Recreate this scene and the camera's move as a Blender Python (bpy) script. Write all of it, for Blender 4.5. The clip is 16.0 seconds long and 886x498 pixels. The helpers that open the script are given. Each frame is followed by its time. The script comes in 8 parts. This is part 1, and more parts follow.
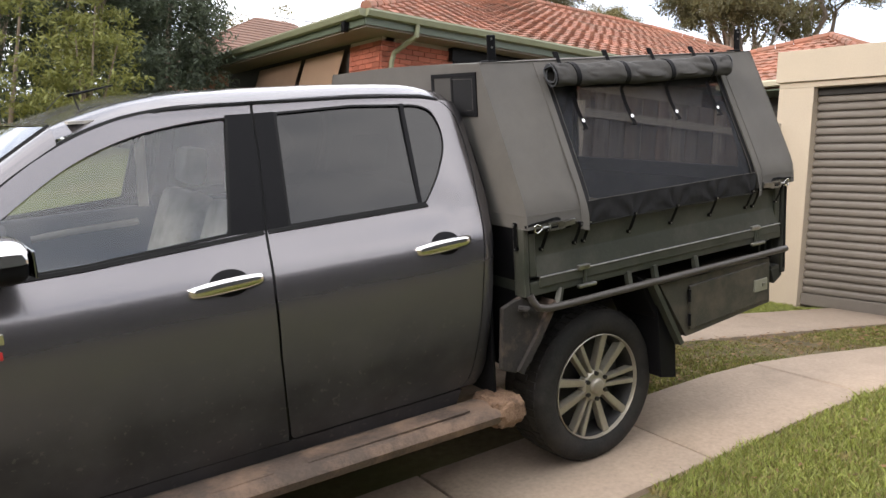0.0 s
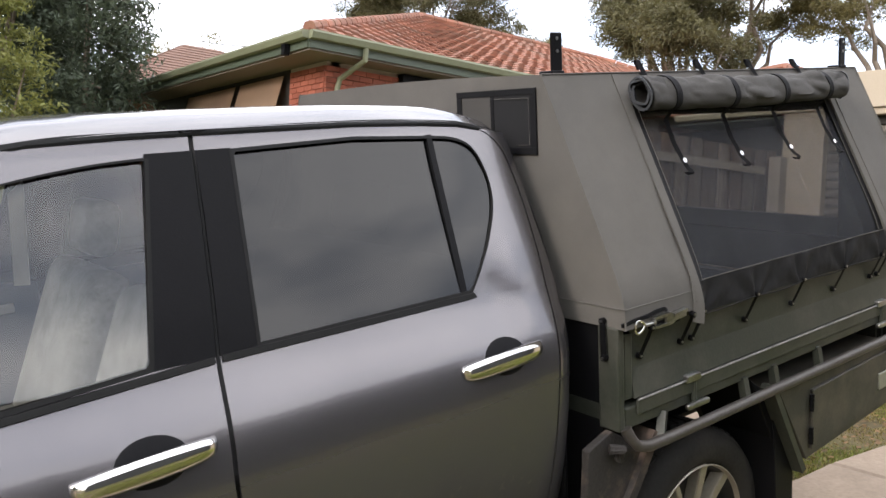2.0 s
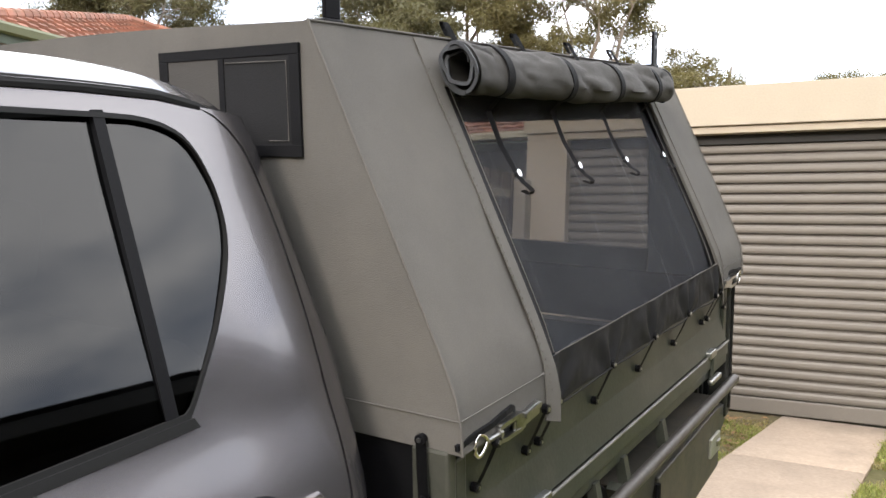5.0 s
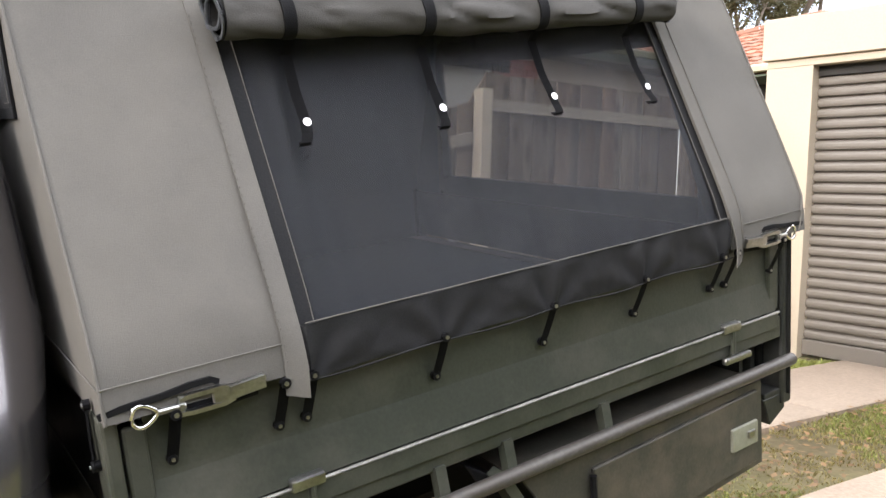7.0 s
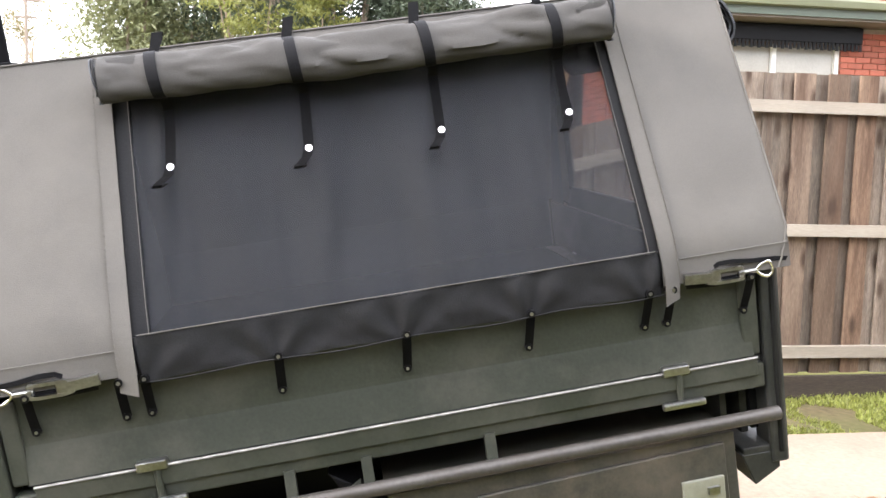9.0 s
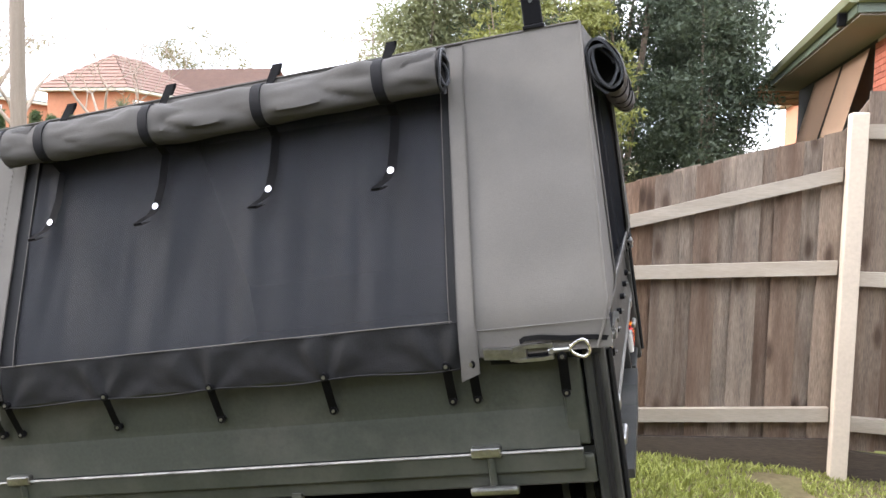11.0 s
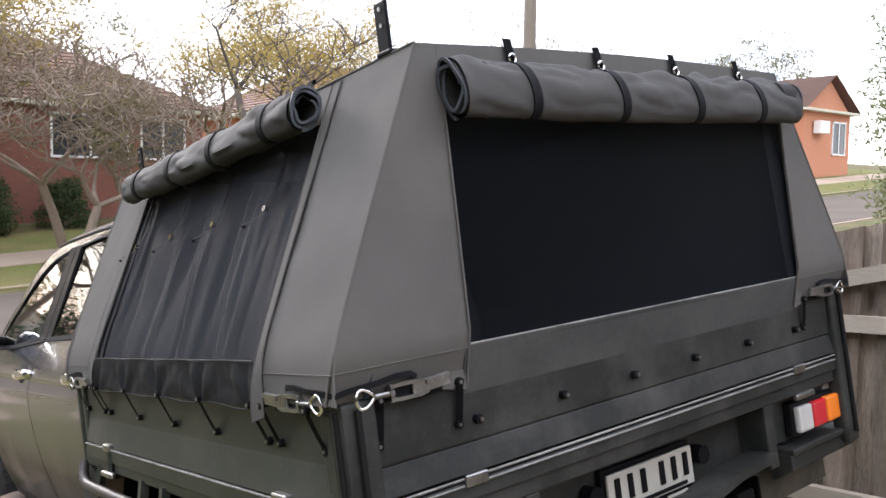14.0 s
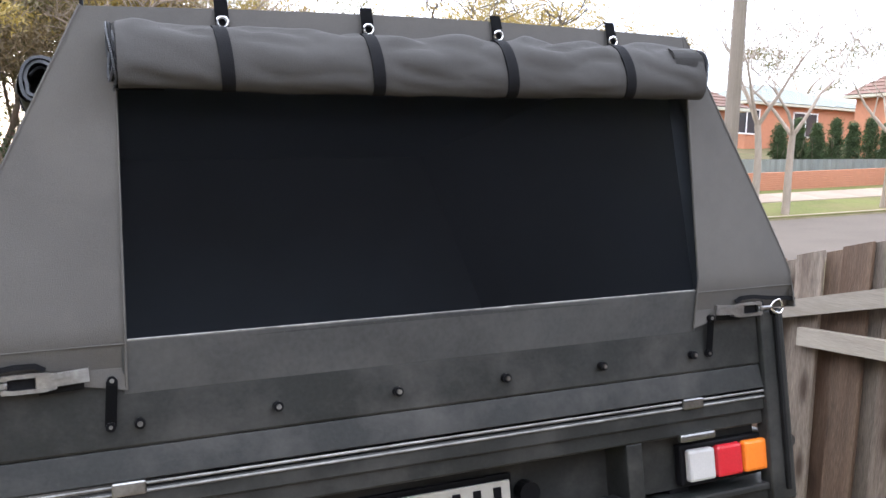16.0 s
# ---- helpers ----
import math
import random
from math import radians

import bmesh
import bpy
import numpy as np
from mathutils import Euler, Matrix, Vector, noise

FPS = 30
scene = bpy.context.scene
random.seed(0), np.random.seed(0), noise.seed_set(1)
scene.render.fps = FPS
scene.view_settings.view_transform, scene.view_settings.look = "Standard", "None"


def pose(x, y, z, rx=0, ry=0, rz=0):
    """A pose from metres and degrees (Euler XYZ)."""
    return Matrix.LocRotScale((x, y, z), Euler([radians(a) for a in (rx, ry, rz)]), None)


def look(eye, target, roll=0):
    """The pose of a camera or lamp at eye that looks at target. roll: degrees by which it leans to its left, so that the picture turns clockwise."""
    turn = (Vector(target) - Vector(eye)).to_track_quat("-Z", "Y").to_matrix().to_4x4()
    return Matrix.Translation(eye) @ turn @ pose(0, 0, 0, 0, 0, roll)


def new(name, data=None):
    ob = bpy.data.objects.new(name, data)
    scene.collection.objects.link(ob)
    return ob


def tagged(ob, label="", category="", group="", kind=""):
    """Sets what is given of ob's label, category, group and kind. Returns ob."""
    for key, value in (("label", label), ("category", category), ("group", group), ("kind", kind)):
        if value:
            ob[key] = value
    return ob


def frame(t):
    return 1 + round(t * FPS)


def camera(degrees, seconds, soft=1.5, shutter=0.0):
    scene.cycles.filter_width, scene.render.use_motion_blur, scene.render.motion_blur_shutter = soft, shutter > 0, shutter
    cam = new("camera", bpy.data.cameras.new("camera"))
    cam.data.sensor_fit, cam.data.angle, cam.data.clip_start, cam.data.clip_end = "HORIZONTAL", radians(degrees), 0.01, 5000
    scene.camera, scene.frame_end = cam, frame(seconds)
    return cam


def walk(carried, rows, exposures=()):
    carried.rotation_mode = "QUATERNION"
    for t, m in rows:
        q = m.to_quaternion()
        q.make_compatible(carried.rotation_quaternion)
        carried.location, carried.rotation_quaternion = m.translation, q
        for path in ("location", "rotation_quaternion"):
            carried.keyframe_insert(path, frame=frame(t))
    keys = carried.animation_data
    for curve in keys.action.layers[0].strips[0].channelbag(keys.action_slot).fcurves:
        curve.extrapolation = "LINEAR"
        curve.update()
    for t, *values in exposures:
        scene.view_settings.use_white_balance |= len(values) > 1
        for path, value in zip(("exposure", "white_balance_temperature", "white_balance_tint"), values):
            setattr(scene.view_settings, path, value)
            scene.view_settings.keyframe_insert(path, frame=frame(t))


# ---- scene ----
cam = camera(55.9, 16.0)
METRES, TILT, LEAN, TURN = 8.48, -3.864, -3.061, -33.556
START = (-2.833, -2.802, 1.243)
ROWS = [
    (0.0, 0.0, 0.0, 0.0, -0.0, 0.0, 0.0),
    (0.5, 0.0014, 0.0311, 0.0067, -0.17, 0.6, -0.49),
    (1.0, -0.0058, 0.0747, 0.012, 0.73, 0.93, -0.25),
    (1.5, -0.0175, 0.1082, 0.019, -0.31, 1.56, -0.23),
    (2.0, -0.0365, 0.1454, 0.0254, -4.67, 2.04, 0.63),
    (2.5, -0.0468, 0.1755, 0.0289, -8.07, 2.88, 0.57),
    (3.0, -0.0499, 0.2117, 0.036, -10.94, 4.63, 0.93),
    (3.5, -0.0537, 0.2328, 0.0374, -15.54, 4.37, 0.74),
    (4.0, -0.0566, 0.2508, 0.0402, -20.09, 4.16, 1.99),
    (4.5, -0.0492, 0.2582, 0.04, -23.2, 3.6, 3.02),
    (5.0, -0.0228, 0.2575, 0.0383, -23.43, 3.07, 2.36),
    (7.5, 0.1275, 0.2555, 0.0444, 7.29, 0.36, 1.61),
    (8.0, 0.1583, 0.2607, 0.05, 15.1, 1.27, 0.82),
    (8.5, 0.1944, 0.2588, 0.0486, 23.2, 0.34, -1.34),
    (9.0, 0.2266, 0.2667, 0.048, 25.55, -0.7, -0.26),
    (9.5, 0.2482, 0.2847, 0.0536, 28.12, -0.34, -0.19),
    (12.0, 0.3723, 0.4047, 0.0636, 62.11, -0.36, -3.07),
    (12.5, 0.3789, 0.4372, 0.066, 67.49, -0.95, -3.07),
    (13.0, 0.3854, 0.4637, 0.0701, 73.07, -1.15, -3.72),
    (13.5, 0.3944, 0.4936, 0.0756, 79.48, -2.05, -4.25),
    (14.0, 0.3882, 0.5145, 0.0786, 85.08, -0.87, -4.37),
    (14.5, 0.3782, 0.5421, 0.0825, 89.69, -0.71, -4.5),
    (15.0, 0.3757, 0.5809, 0.0859, 95.94, -2.38, -5.2),
    (15.5, 0.3672, 0.6098, 0.0872, 99.38, -3.1, -5.68),
    (16.0, 0.3529, 0.6374, 0.0923, 101.43, -3.7, -6.65),
]
walk(cam, [(t, pose(*START, TILT, LEAN, TURN) @ pose(METRES * x, METRES * y, METRES * z, 90 + pitch, roll, yaw)) for t, x, y, z, yaw, pitch, roll in ROWS],
     exposures=[(0.0, 0.98, 6480, 15), (1.0, 1.10, 6380, 15), (3.0, 0.94, 6430, 14), (5.0, 1.30, 6460, 13), (7.5, 1.95, 6350, 15), (8.9, 2.26, 6350, 16), (9.7, 2.26, 6350, 16), (12.0, 1.55, 6000, 16), (13.5, 1.45, 6050, 17), (14.5, 0.98, 5950, 17), (15.2, 1.05, 5900, 16), (16.0, 1.55, 5820, 16)])

# ---- light ----
SUN_AZ, SUN_EL = 186.0, 22.0
world = bpy.data.worlds.new("overcast_sky")
scene.world = world
world.use_nodes = True
wn, wl = world.node_tree.nodes, world.node_tree.links
wn.clear()
w_out = wn.new("ShaderNodeOutputWorld")
w_bg = wn.new("ShaderNodeBackground")
w_sky = wn.new("ShaderNodeTexSky")
w_sky.sky_type, w_sky.sun_disc = "NISHITA", False
w_sky.sun_elevation, w_sky.sun_rotation = radians(SUN_EL), radians(90 - SUN_AZ)
w_co = wn.new("ShaderNodeTexCoord")
w_map = wn.new("ShaderNodeMapping")
w_map.inputs["Scale"].default_value = (1.0, 1.0, 3.2)
w_noise = wn.new("ShaderNodeTexNoise")
w_noise.inputs["Scale"].default_value, w_noise.inputs["Detail"].default_value = 2.6, 7
w_noise.inputs["Roughness"].default_value = 0.55
w_ramp = wn.new("ShaderNodeValToRGB")
w_ramp.color_ramp.elements[0].position, w_ramp.color_ramp.elements[0].color = 0.36, (4.8, 5.3, 6.0, 1)
w_ramp.color_ramp.elements[1].position, w_ramp.color_ramp.elements[1].color = 0.60, (13.0, 12.9, 12.4, 1)
w_mix = wn.new("ShaderNodeMix")
w_mix.data_type = "RGBA"
w_mix.inputs[0].default_value = 0.70
w_bg.inputs["Strength"].default_value = 0.15
wl.new(w_co.outputs["Generated"], w_map.inputs[0])
wl.new(w_map.outputs[0], w_noise.inputs["Vector"])
wl.new(w_noise.outputs["Fac"], w_ramp.inputs[0])
wl.new(w_sky.outputs[0], w_mix.inputs[6])
# an overcast sky is brighter overhead than along the horizon
w_xyz, w_high, w_up = wn.new("ShaderNodeSeparateXYZ"), wn.new("ShaderNodeMapRange"), wn.new("ShaderNodeVectorMath")
w_high.inputs[3].default_value, w_high.inputs[4].default_value = 0.92, 1.36
w_up.operation = "SCALE"
wl.new(w_co.outputs["Generated"], w_xyz.inputs[0])
wl.new(w_xyz.outputs["Z"], w_high.inputs[0])
wl.new(w_ramp.outputs[0], w_up.inputs[0])
wl.new(w_high.outputs[0], w_up.inputs["Scale"])
wl.new(w_up.outputs[0], w_mix.inputs[7])
wl.new(w_mix.outputs[2], w_bg.inputs["Color"])
wl.new(w_bg.outputs[0], w_out.inputs[0])
sun = new("sun", bpy.data.lights.new("sun", "SUN"))
sun.data.energy, sun.data.angle, sun.data.color = 1.15, radians(14), (1.0, 0.93, 0.82)
sun.matrix_world = look((40 * math.cos(radians(SUN_AZ)), 40 * math.sin(radians(SUN_AZ)), 40 * math.tan(radians(SUN_EL))), (0, 0, 0))


# ---- materials ----
def material(name, color, rough=0.6, metal=0.0, var=0.15, scale=8.0, fine=60.0, bump=0.1, dirt=None, dirt_amount=0.0, dirt_scale=3.0,
             coat=0.0, stretch=(1, 1, 1), random_tint=0.0, island=False, spec=0.5, rough_var=0.1):
    """A surface with variation at two scales, relief, stains and a tint per piece."""
    m = bpy.data.materials.new(name)
    m.use_nodes = True
    n, l = m.node_tree.nodes, m.node_tree.links
    b = n["Principled BSDF"]
    co, mp = n.new("ShaderNodeTexCoord"), n.new("ShaderNodeMapping")
    mp.inputs["Scale"].default_value = stretch
    l.new(co.outputs["Object"], mp.inputs[0])
    if random_tint and not island:
        off, shift = n.new("ShaderNodeVectorMath"), n.new("ShaderNodeObjectInfo")
        off.operation = "SCALE"
        off.inputs[0].default_value = (37.0, 53.0, 29.0)
        l.new(shift.outputs["Random"], off.inputs["Scale"])
        l.new(off.outputs[0], mp.inputs["Location"])
    big, small = n.new("ShaderNodeTexNoise"), n.new("ShaderNodeTexNoise")
    for t, s, d in ((big, scale, 4), (small, fine, 3)):
        t.inputs["Scale"].default_value, t.inputs["Detail"].default_value = s, d
        l.new(mp.outputs[0], t.inputs["Vector"])
    add = n.new("ShaderNodeMath")
    add.operation = "ADD"
    l.new(big.outputs["Fac"], add.inputs[0])
    l.new(small.outputs["Fac"], add.inputs[1])
    rng = n.new("ShaderNodeMapRange")
    rng.inputs[1].default_value, rng.inputs[2].default_value = 0.6, 1.4
    rng.inputs[3].default_value, rng.inputs[4].default_value = 1 - var, 1 + var
    l.new(add.outputs[0], rng.inputs[0])
    value = rng.outputs[0]
    if random_tint:
        src = n.new("ShaderNodeNewGeometry").outputs["Random Per Island"] if island else n.new("ShaderNodeObjectInfo").outputs["Random"]
        r2, mul = n.new("ShaderNodeMapRange"), n.new("ShaderNodeMath")
        r2.inputs[3].default_value, r2.inputs[4].default_value = 1 - random_tint, 1 + random_tint
        mul.operation = "MULTIPLY"
        l.new(src, r2.inputs[0])
        l.new(value, mul.inputs[0])
        l.new(r2.outputs[0], mul.inputs[1])
        value = mul.outputs[0]
    tint = n.new("ShaderNodeVectorMath")
    tint.operation = "SCALE"
    tint.inputs[0].default_value = color[:3]
    l.new(value, tint.inputs["Scale"])
    col = tint.outputs[0]
    if dirt:
        dn, dr, mx = n.new("ShaderNodeTexNoise"), n.new("ShaderNodeMapRange"), n.new("ShaderNodeMix")
        dn.inputs["Scale"].default_value, dn.inputs["Detail"].default_value, dn.inputs["Roughness"].default_value = dirt_scale, 7, 0.65
        l.new(mp.outputs[0], dn.inputs["Vector"])
        dr.inputs[1].default_value, dr.inputs[2].default_value = 0.45, 0.7
        dr.inputs[4].default_value = dirt_amount
        l.new(dn.outputs["Fac"], dr.inputs[0])
        mx.data_type = "RGBA"
        l.new(dr.outputs[0], mx.inputs[0])
        l.new(col, mx.inputs[6])
        mx.inputs[7].default_value = (*dirt, 1)
        col = mx.outputs[2]
    l.new(col, b.inputs["Base Color"])
    rr = n.new("ShaderNodeMapRange")
    rr.inputs[3].default_value, rr.inputs[4].default_value = max(rough - rough_var, 0.02), min(rough + rough_var, 1)
    l.new(big.outputs["Fac"], rr.inputs[0])
    l.new(rr.outputs[0], b.inputs["Roughness"])
    b.inputs["Metallic"].default_value = metal
    b.inputs["Coat Weight"].default_value = coat
    b.inputs["Coat Roughness"].default_value = 0.07
    b.inputs["Specular IOR Level"].default_value = spec
    if bump:
        bp = n.new("ShaderNodeBump")
        bp.inputs["Strength"].default_value, bp.inputs["Distance"].default_value = bump, 0.01
        l.new(add.outputs[0], bp.inputs["Height"])
        l.new(bp.outputs[0], b.inputs["Normal"])
    return m


def glass(name, tint, reflect=1.0):
    """Thin glass: a tinted see-through sheet with a mirror gloss by Fresnel."""
    m = bpy.data.materials.new(name)
    m.use_nodes = True
    n, l = m.node_tree.nodes, m.node_tree.links
    n.remove(n["Principled BSDF"])
    tr, gl, mx, fr, mul = (n.new("ShaderNode" + k) for k in ("BsdfTransparent", "BsdfGlossy", "MixShader", "Fresnel", "Math"))
    tr.inputs[0].default_value = (*tint, 1)
    gl.inputs["Roughness"].default_value = 0.02
    fr.inputs[0].default_value = 1.5
    mul.operation, mul.inputs[1].default_value, mul.use_clamp = "MULTIPLY", reflect, True
    l.new(fr.outputs[0], mul.inputs[0])
    l.new(mul.outputs[0], mx.inputs[0])
    l.new(tr.outputs[0], mx.inputs[1])
    l.new(gl.outputs[0], mx.inputs[2])
    l.new(mx.outputs[0], n["Material Output"].inputs[0])
    return m


def mesh_cloth(name, color, see):
    """Woven insect mesh: dark threads with gaps between them."""
    m = material(name, color, 0.75, var=0.25, scale=5, fine=300, bump=0.15, spec=0.12)
    n, l = m.node_tree.nodes, m.node_tree.links
    tr, mx = n.new("ShaderNodeBsdfTransparent"), n.new("ShaderNodeMixShader")
    mx.inputs[0].default_value = see
    l.new(n["Principled BSDF"].outputs[0], mx.inputs[1])
    l.new(tr.outputs[0], mx.inputs[2])
    l.new(mx.outputs[0], n["Material Output"].inputs[0])
    return m


def dusty_shaded_paint(name, color):
    """Clear-coated metallic paint under road dust, thick on the lower doors and coloured dark there to paint in shade,
    with specks of mud.
    """
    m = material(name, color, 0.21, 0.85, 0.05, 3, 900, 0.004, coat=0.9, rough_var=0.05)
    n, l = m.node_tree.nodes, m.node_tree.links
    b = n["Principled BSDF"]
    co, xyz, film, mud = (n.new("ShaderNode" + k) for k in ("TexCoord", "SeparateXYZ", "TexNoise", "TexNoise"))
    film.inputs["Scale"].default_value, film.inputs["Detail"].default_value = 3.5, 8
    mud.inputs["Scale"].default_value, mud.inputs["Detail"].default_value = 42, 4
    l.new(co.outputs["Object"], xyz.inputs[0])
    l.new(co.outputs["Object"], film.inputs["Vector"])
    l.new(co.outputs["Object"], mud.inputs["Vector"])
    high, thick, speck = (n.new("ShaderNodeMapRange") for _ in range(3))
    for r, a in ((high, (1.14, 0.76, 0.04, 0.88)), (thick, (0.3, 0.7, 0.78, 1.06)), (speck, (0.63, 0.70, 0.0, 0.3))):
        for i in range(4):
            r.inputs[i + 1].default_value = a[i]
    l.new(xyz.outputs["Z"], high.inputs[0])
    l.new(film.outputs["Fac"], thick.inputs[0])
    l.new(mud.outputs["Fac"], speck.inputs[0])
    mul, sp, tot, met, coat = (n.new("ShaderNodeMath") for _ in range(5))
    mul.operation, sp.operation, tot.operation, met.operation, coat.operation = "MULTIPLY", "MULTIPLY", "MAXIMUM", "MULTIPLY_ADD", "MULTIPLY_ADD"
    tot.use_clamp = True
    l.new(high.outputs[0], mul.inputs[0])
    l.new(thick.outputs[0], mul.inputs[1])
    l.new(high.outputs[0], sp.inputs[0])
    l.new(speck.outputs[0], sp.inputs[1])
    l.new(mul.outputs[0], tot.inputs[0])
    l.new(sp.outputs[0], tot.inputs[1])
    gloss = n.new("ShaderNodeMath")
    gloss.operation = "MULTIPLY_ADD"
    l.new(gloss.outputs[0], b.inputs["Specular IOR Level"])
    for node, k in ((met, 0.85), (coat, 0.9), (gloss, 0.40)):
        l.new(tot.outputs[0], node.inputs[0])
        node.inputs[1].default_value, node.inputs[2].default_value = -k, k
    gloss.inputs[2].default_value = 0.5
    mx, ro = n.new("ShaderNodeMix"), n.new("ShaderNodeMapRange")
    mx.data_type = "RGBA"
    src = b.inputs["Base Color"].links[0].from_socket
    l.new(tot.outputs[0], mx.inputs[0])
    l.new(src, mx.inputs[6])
    # dark film colour: dust plus painted shade that grows below the waist
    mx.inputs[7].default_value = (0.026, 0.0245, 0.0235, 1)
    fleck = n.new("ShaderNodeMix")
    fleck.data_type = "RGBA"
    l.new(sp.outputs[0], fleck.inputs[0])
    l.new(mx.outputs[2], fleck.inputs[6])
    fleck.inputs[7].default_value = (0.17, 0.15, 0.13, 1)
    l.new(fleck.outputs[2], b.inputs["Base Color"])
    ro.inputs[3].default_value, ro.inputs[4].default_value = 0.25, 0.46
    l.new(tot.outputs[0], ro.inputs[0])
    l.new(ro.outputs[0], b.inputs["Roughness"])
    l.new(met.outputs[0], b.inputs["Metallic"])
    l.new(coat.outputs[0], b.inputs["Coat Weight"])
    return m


def knotty(name):
    """Weathered sawn timber: long grain, brown stains and dark knots."""
    m = material(name, (0.205, 0.166, 0.130), 0.85, 0, 0.5, 3.5, 40, 0.5, dirt=(0.085, 0.052, 0.034), dirt_amount=0.9, dirt_scale=1.5, stretch=(6, 6, 0.7), random_tint=0.36)
    n, l = m.node_tree.nodes, m.node_tree.links
    b = n["Principled BSDF"]
    mp = next(k for k in n if k.type == "MAPPING")
    sc, vo, rg, mx = n.new("ShaderNodeMapping"), n.new("ShaderNodeTexVoronoi"), n.new("ShaderNodeMapRange"), n.new("ShaderNodeMix")
    sc.inputs["Rotation"].default_value = (math.pi / 2, 0, 0)
    sc.inputs["Scale"].default_value = (0.9, 0.9, 2.6)
    vo.voronoi_dimensions = "2D"
    vo.inputs["Scale"].default_value = 1.0
    l.new(mp.outputs[0], sc.inputs[0])
    l.new(sc.outputs[0], vo.inputs["Vector"])
    for i, a in enumerate((0.05, 0.16, 0.9, 0.0)):
        rg.inputs[i + 1].default_value = a
    l.new(vo.outputs["Distance"], rg.inputs[0])
    info, spin, frac, tone, warm = n.new("ShaderNodeObjectInfo"), n.new("ShaderNodeMath"), n.new("ShaderNodeMath"), n.new("ShaderNodeMapRange"), n.new("ShaderNodeMix")
    spin.operation, spin.inputs[1].default_value, frac.operation = "MULTIPLY", 7.31, "FRACT"
    l.new(info.outputs["Random"], spin.inputs[0])
    l.new(spin.outputs[0], frac.inputs[0])
    for i, a in enumerate((0.35, 1.0, 0.0, 0.85)):
        tone.inputs[i + 1].default_value = a
    l.new(frac.outputs[0], tone.inputs[0])
    warm.data_type = mx.data_type = "RGBA"
    warm.blend_type = "MULTIPLY"
    src = b.inputs["Base Color"].links[0].from_socket
    l.new(tone.outputs[0], warm.inputs[0])
    l.new(src, warm.inputs[6])
    warm.inputs[7].default_value = (0.80, 0.60, 0.46, 1)
    l.new(rg.outputs[0], mx.inputs[0])
    l.new(warm.outputs[2], mx.inputs[6])
    mx.inputs[7].default_value = (0.050, 0.028, 0.016, 1)
    l.new(mx.outputs[2], b.inputs["Base Color"])
    return m


PAINT = dusty_shaded_paint("grey_metallic_paint", (0.158, 0.149, 0.155))
BLACK = material("black_trim", (0.008, 0.008, 0.009), 0.38, 0, 0.15, 10, 200, 0.03, spec=0.08)
RUBBER = material("tyre_rubber", (0.020, 0.019, 0.018), 0.8, 0, 0.25, 12, 80, 0.15, dirt=(0.10, 0.085, 0.07), dirt_amount=0.25, spec=0.25)
SEAL = material("black_rubber_seal", (0.008, 0.008, 0.008), 0.6, 0, 0.1, 10, 100, 0.02, spec=0.2)
ROD = material("worn_paint_rod", (0.24, 0.235, 0.22), 0.45, 0.5, 0.35, 14, 90, 0.05, dirt=(0.05, 0.05, 0.045), dirt_amount=0.8, dirt_scale=9)
CHROME = material("chrome", (0.75, 0.74, 0.72), 0.08, 1, 0.05, 10, 80, 0.0, rough_var=0.04)
STEEL = material("zinc_steel", (0.33, 0.33, 0.32), 0.34, 1, 0.25, 20, 120, 0.03, dirt=(0.12, 0.11, 0.10), dirt_amount=0.5, dirt_scale=14)
ALLOY = material("machined_alloy", (0.40, 0.365, 0.30), 0.45, 0.6, 0.12, 12, 90, 0.03, dirt=(0.16, 0.13, 0.1), dirt_amount=0.4)
ALLOYDARK = material("dark_alloy", (0.022, 0.021, 0.020), 0.55, 0.3, 0.2, 12, 90, 0.03)
TRAY = material("dark_green_tray_paint", (0.031, 0.035, 0.027), 0.45, 0, 0.2, 5, 130, 0.05, dirt=(0.11, 0.103, 0.087), dirt_amount=0.45, dirt_scale=4, spec=0.35)
TRAYBACK = material("worn_tailgate_paint", (0.022, 0.023, 0.0215), 0.42, 0, 0.25, 7, 110, 0.05, dirt=(0.075, 0.072, 0.066), dirt_amount=0.65, dirt_scale=5.5, spec=0.28, stretch=(1, 0.9, 1.1))
MUD = material("muddy_steel", (0.020, 0.017, 0.015), 0.8, 0, 0.3, 9, 90, 0.25, dirt=(0.165, 0.112, 0.08), dirt_amount=0.75, dirt_scale=6)
MUDSTEP = material("muddy_side_step", (0.075, 0.054, 0.041), 0.8, 0, 0.35, 7, 90, 0.35, dirt=(0.28, 0.18, 0.12), dirt_amount=0.7, dirt_scale=5)
MUDBAR = material("splashed_black_steel", (0.014, 0.013, 0.012), 0.7, 0, 0.3, 14, 120, 0.4, dirt=(0.075, 0.062, 0.052), dirt_amount=0.5, dirt_scale=14, spec=0.2)
MUDCAKE = material("cracked_brown_mud", (0.21, 0.135, 0.09), 0.9, 0, 0.4, 18, 120, 0.6, dirt=(0.018, 0.014, 0.012), dirt_amount=0.7, dirt_scale=12, spec=0.1)
CANVAS = material("grey_canvas", (0.110, 0.104, 0.096), 0.85, 0, 0.14, 4, 500, 0.16, spec=0.1, dirt=(0.165, 0.152, 0.134), dirt_amount=0.35, dirt_scale=3)
ROLLCLOTH = material("rolled_vinyl_cloth", (0.060, 0.057, 0.053), 0.72, 0, 0.14, 5, 400, 0.14, spec=0.16)
SKIRT = material("black_vinyl_skirt", (0.020, 0.020, 0.021), 0.6, 0, 0.2, 5, 300, 0.1, spec=0.07)
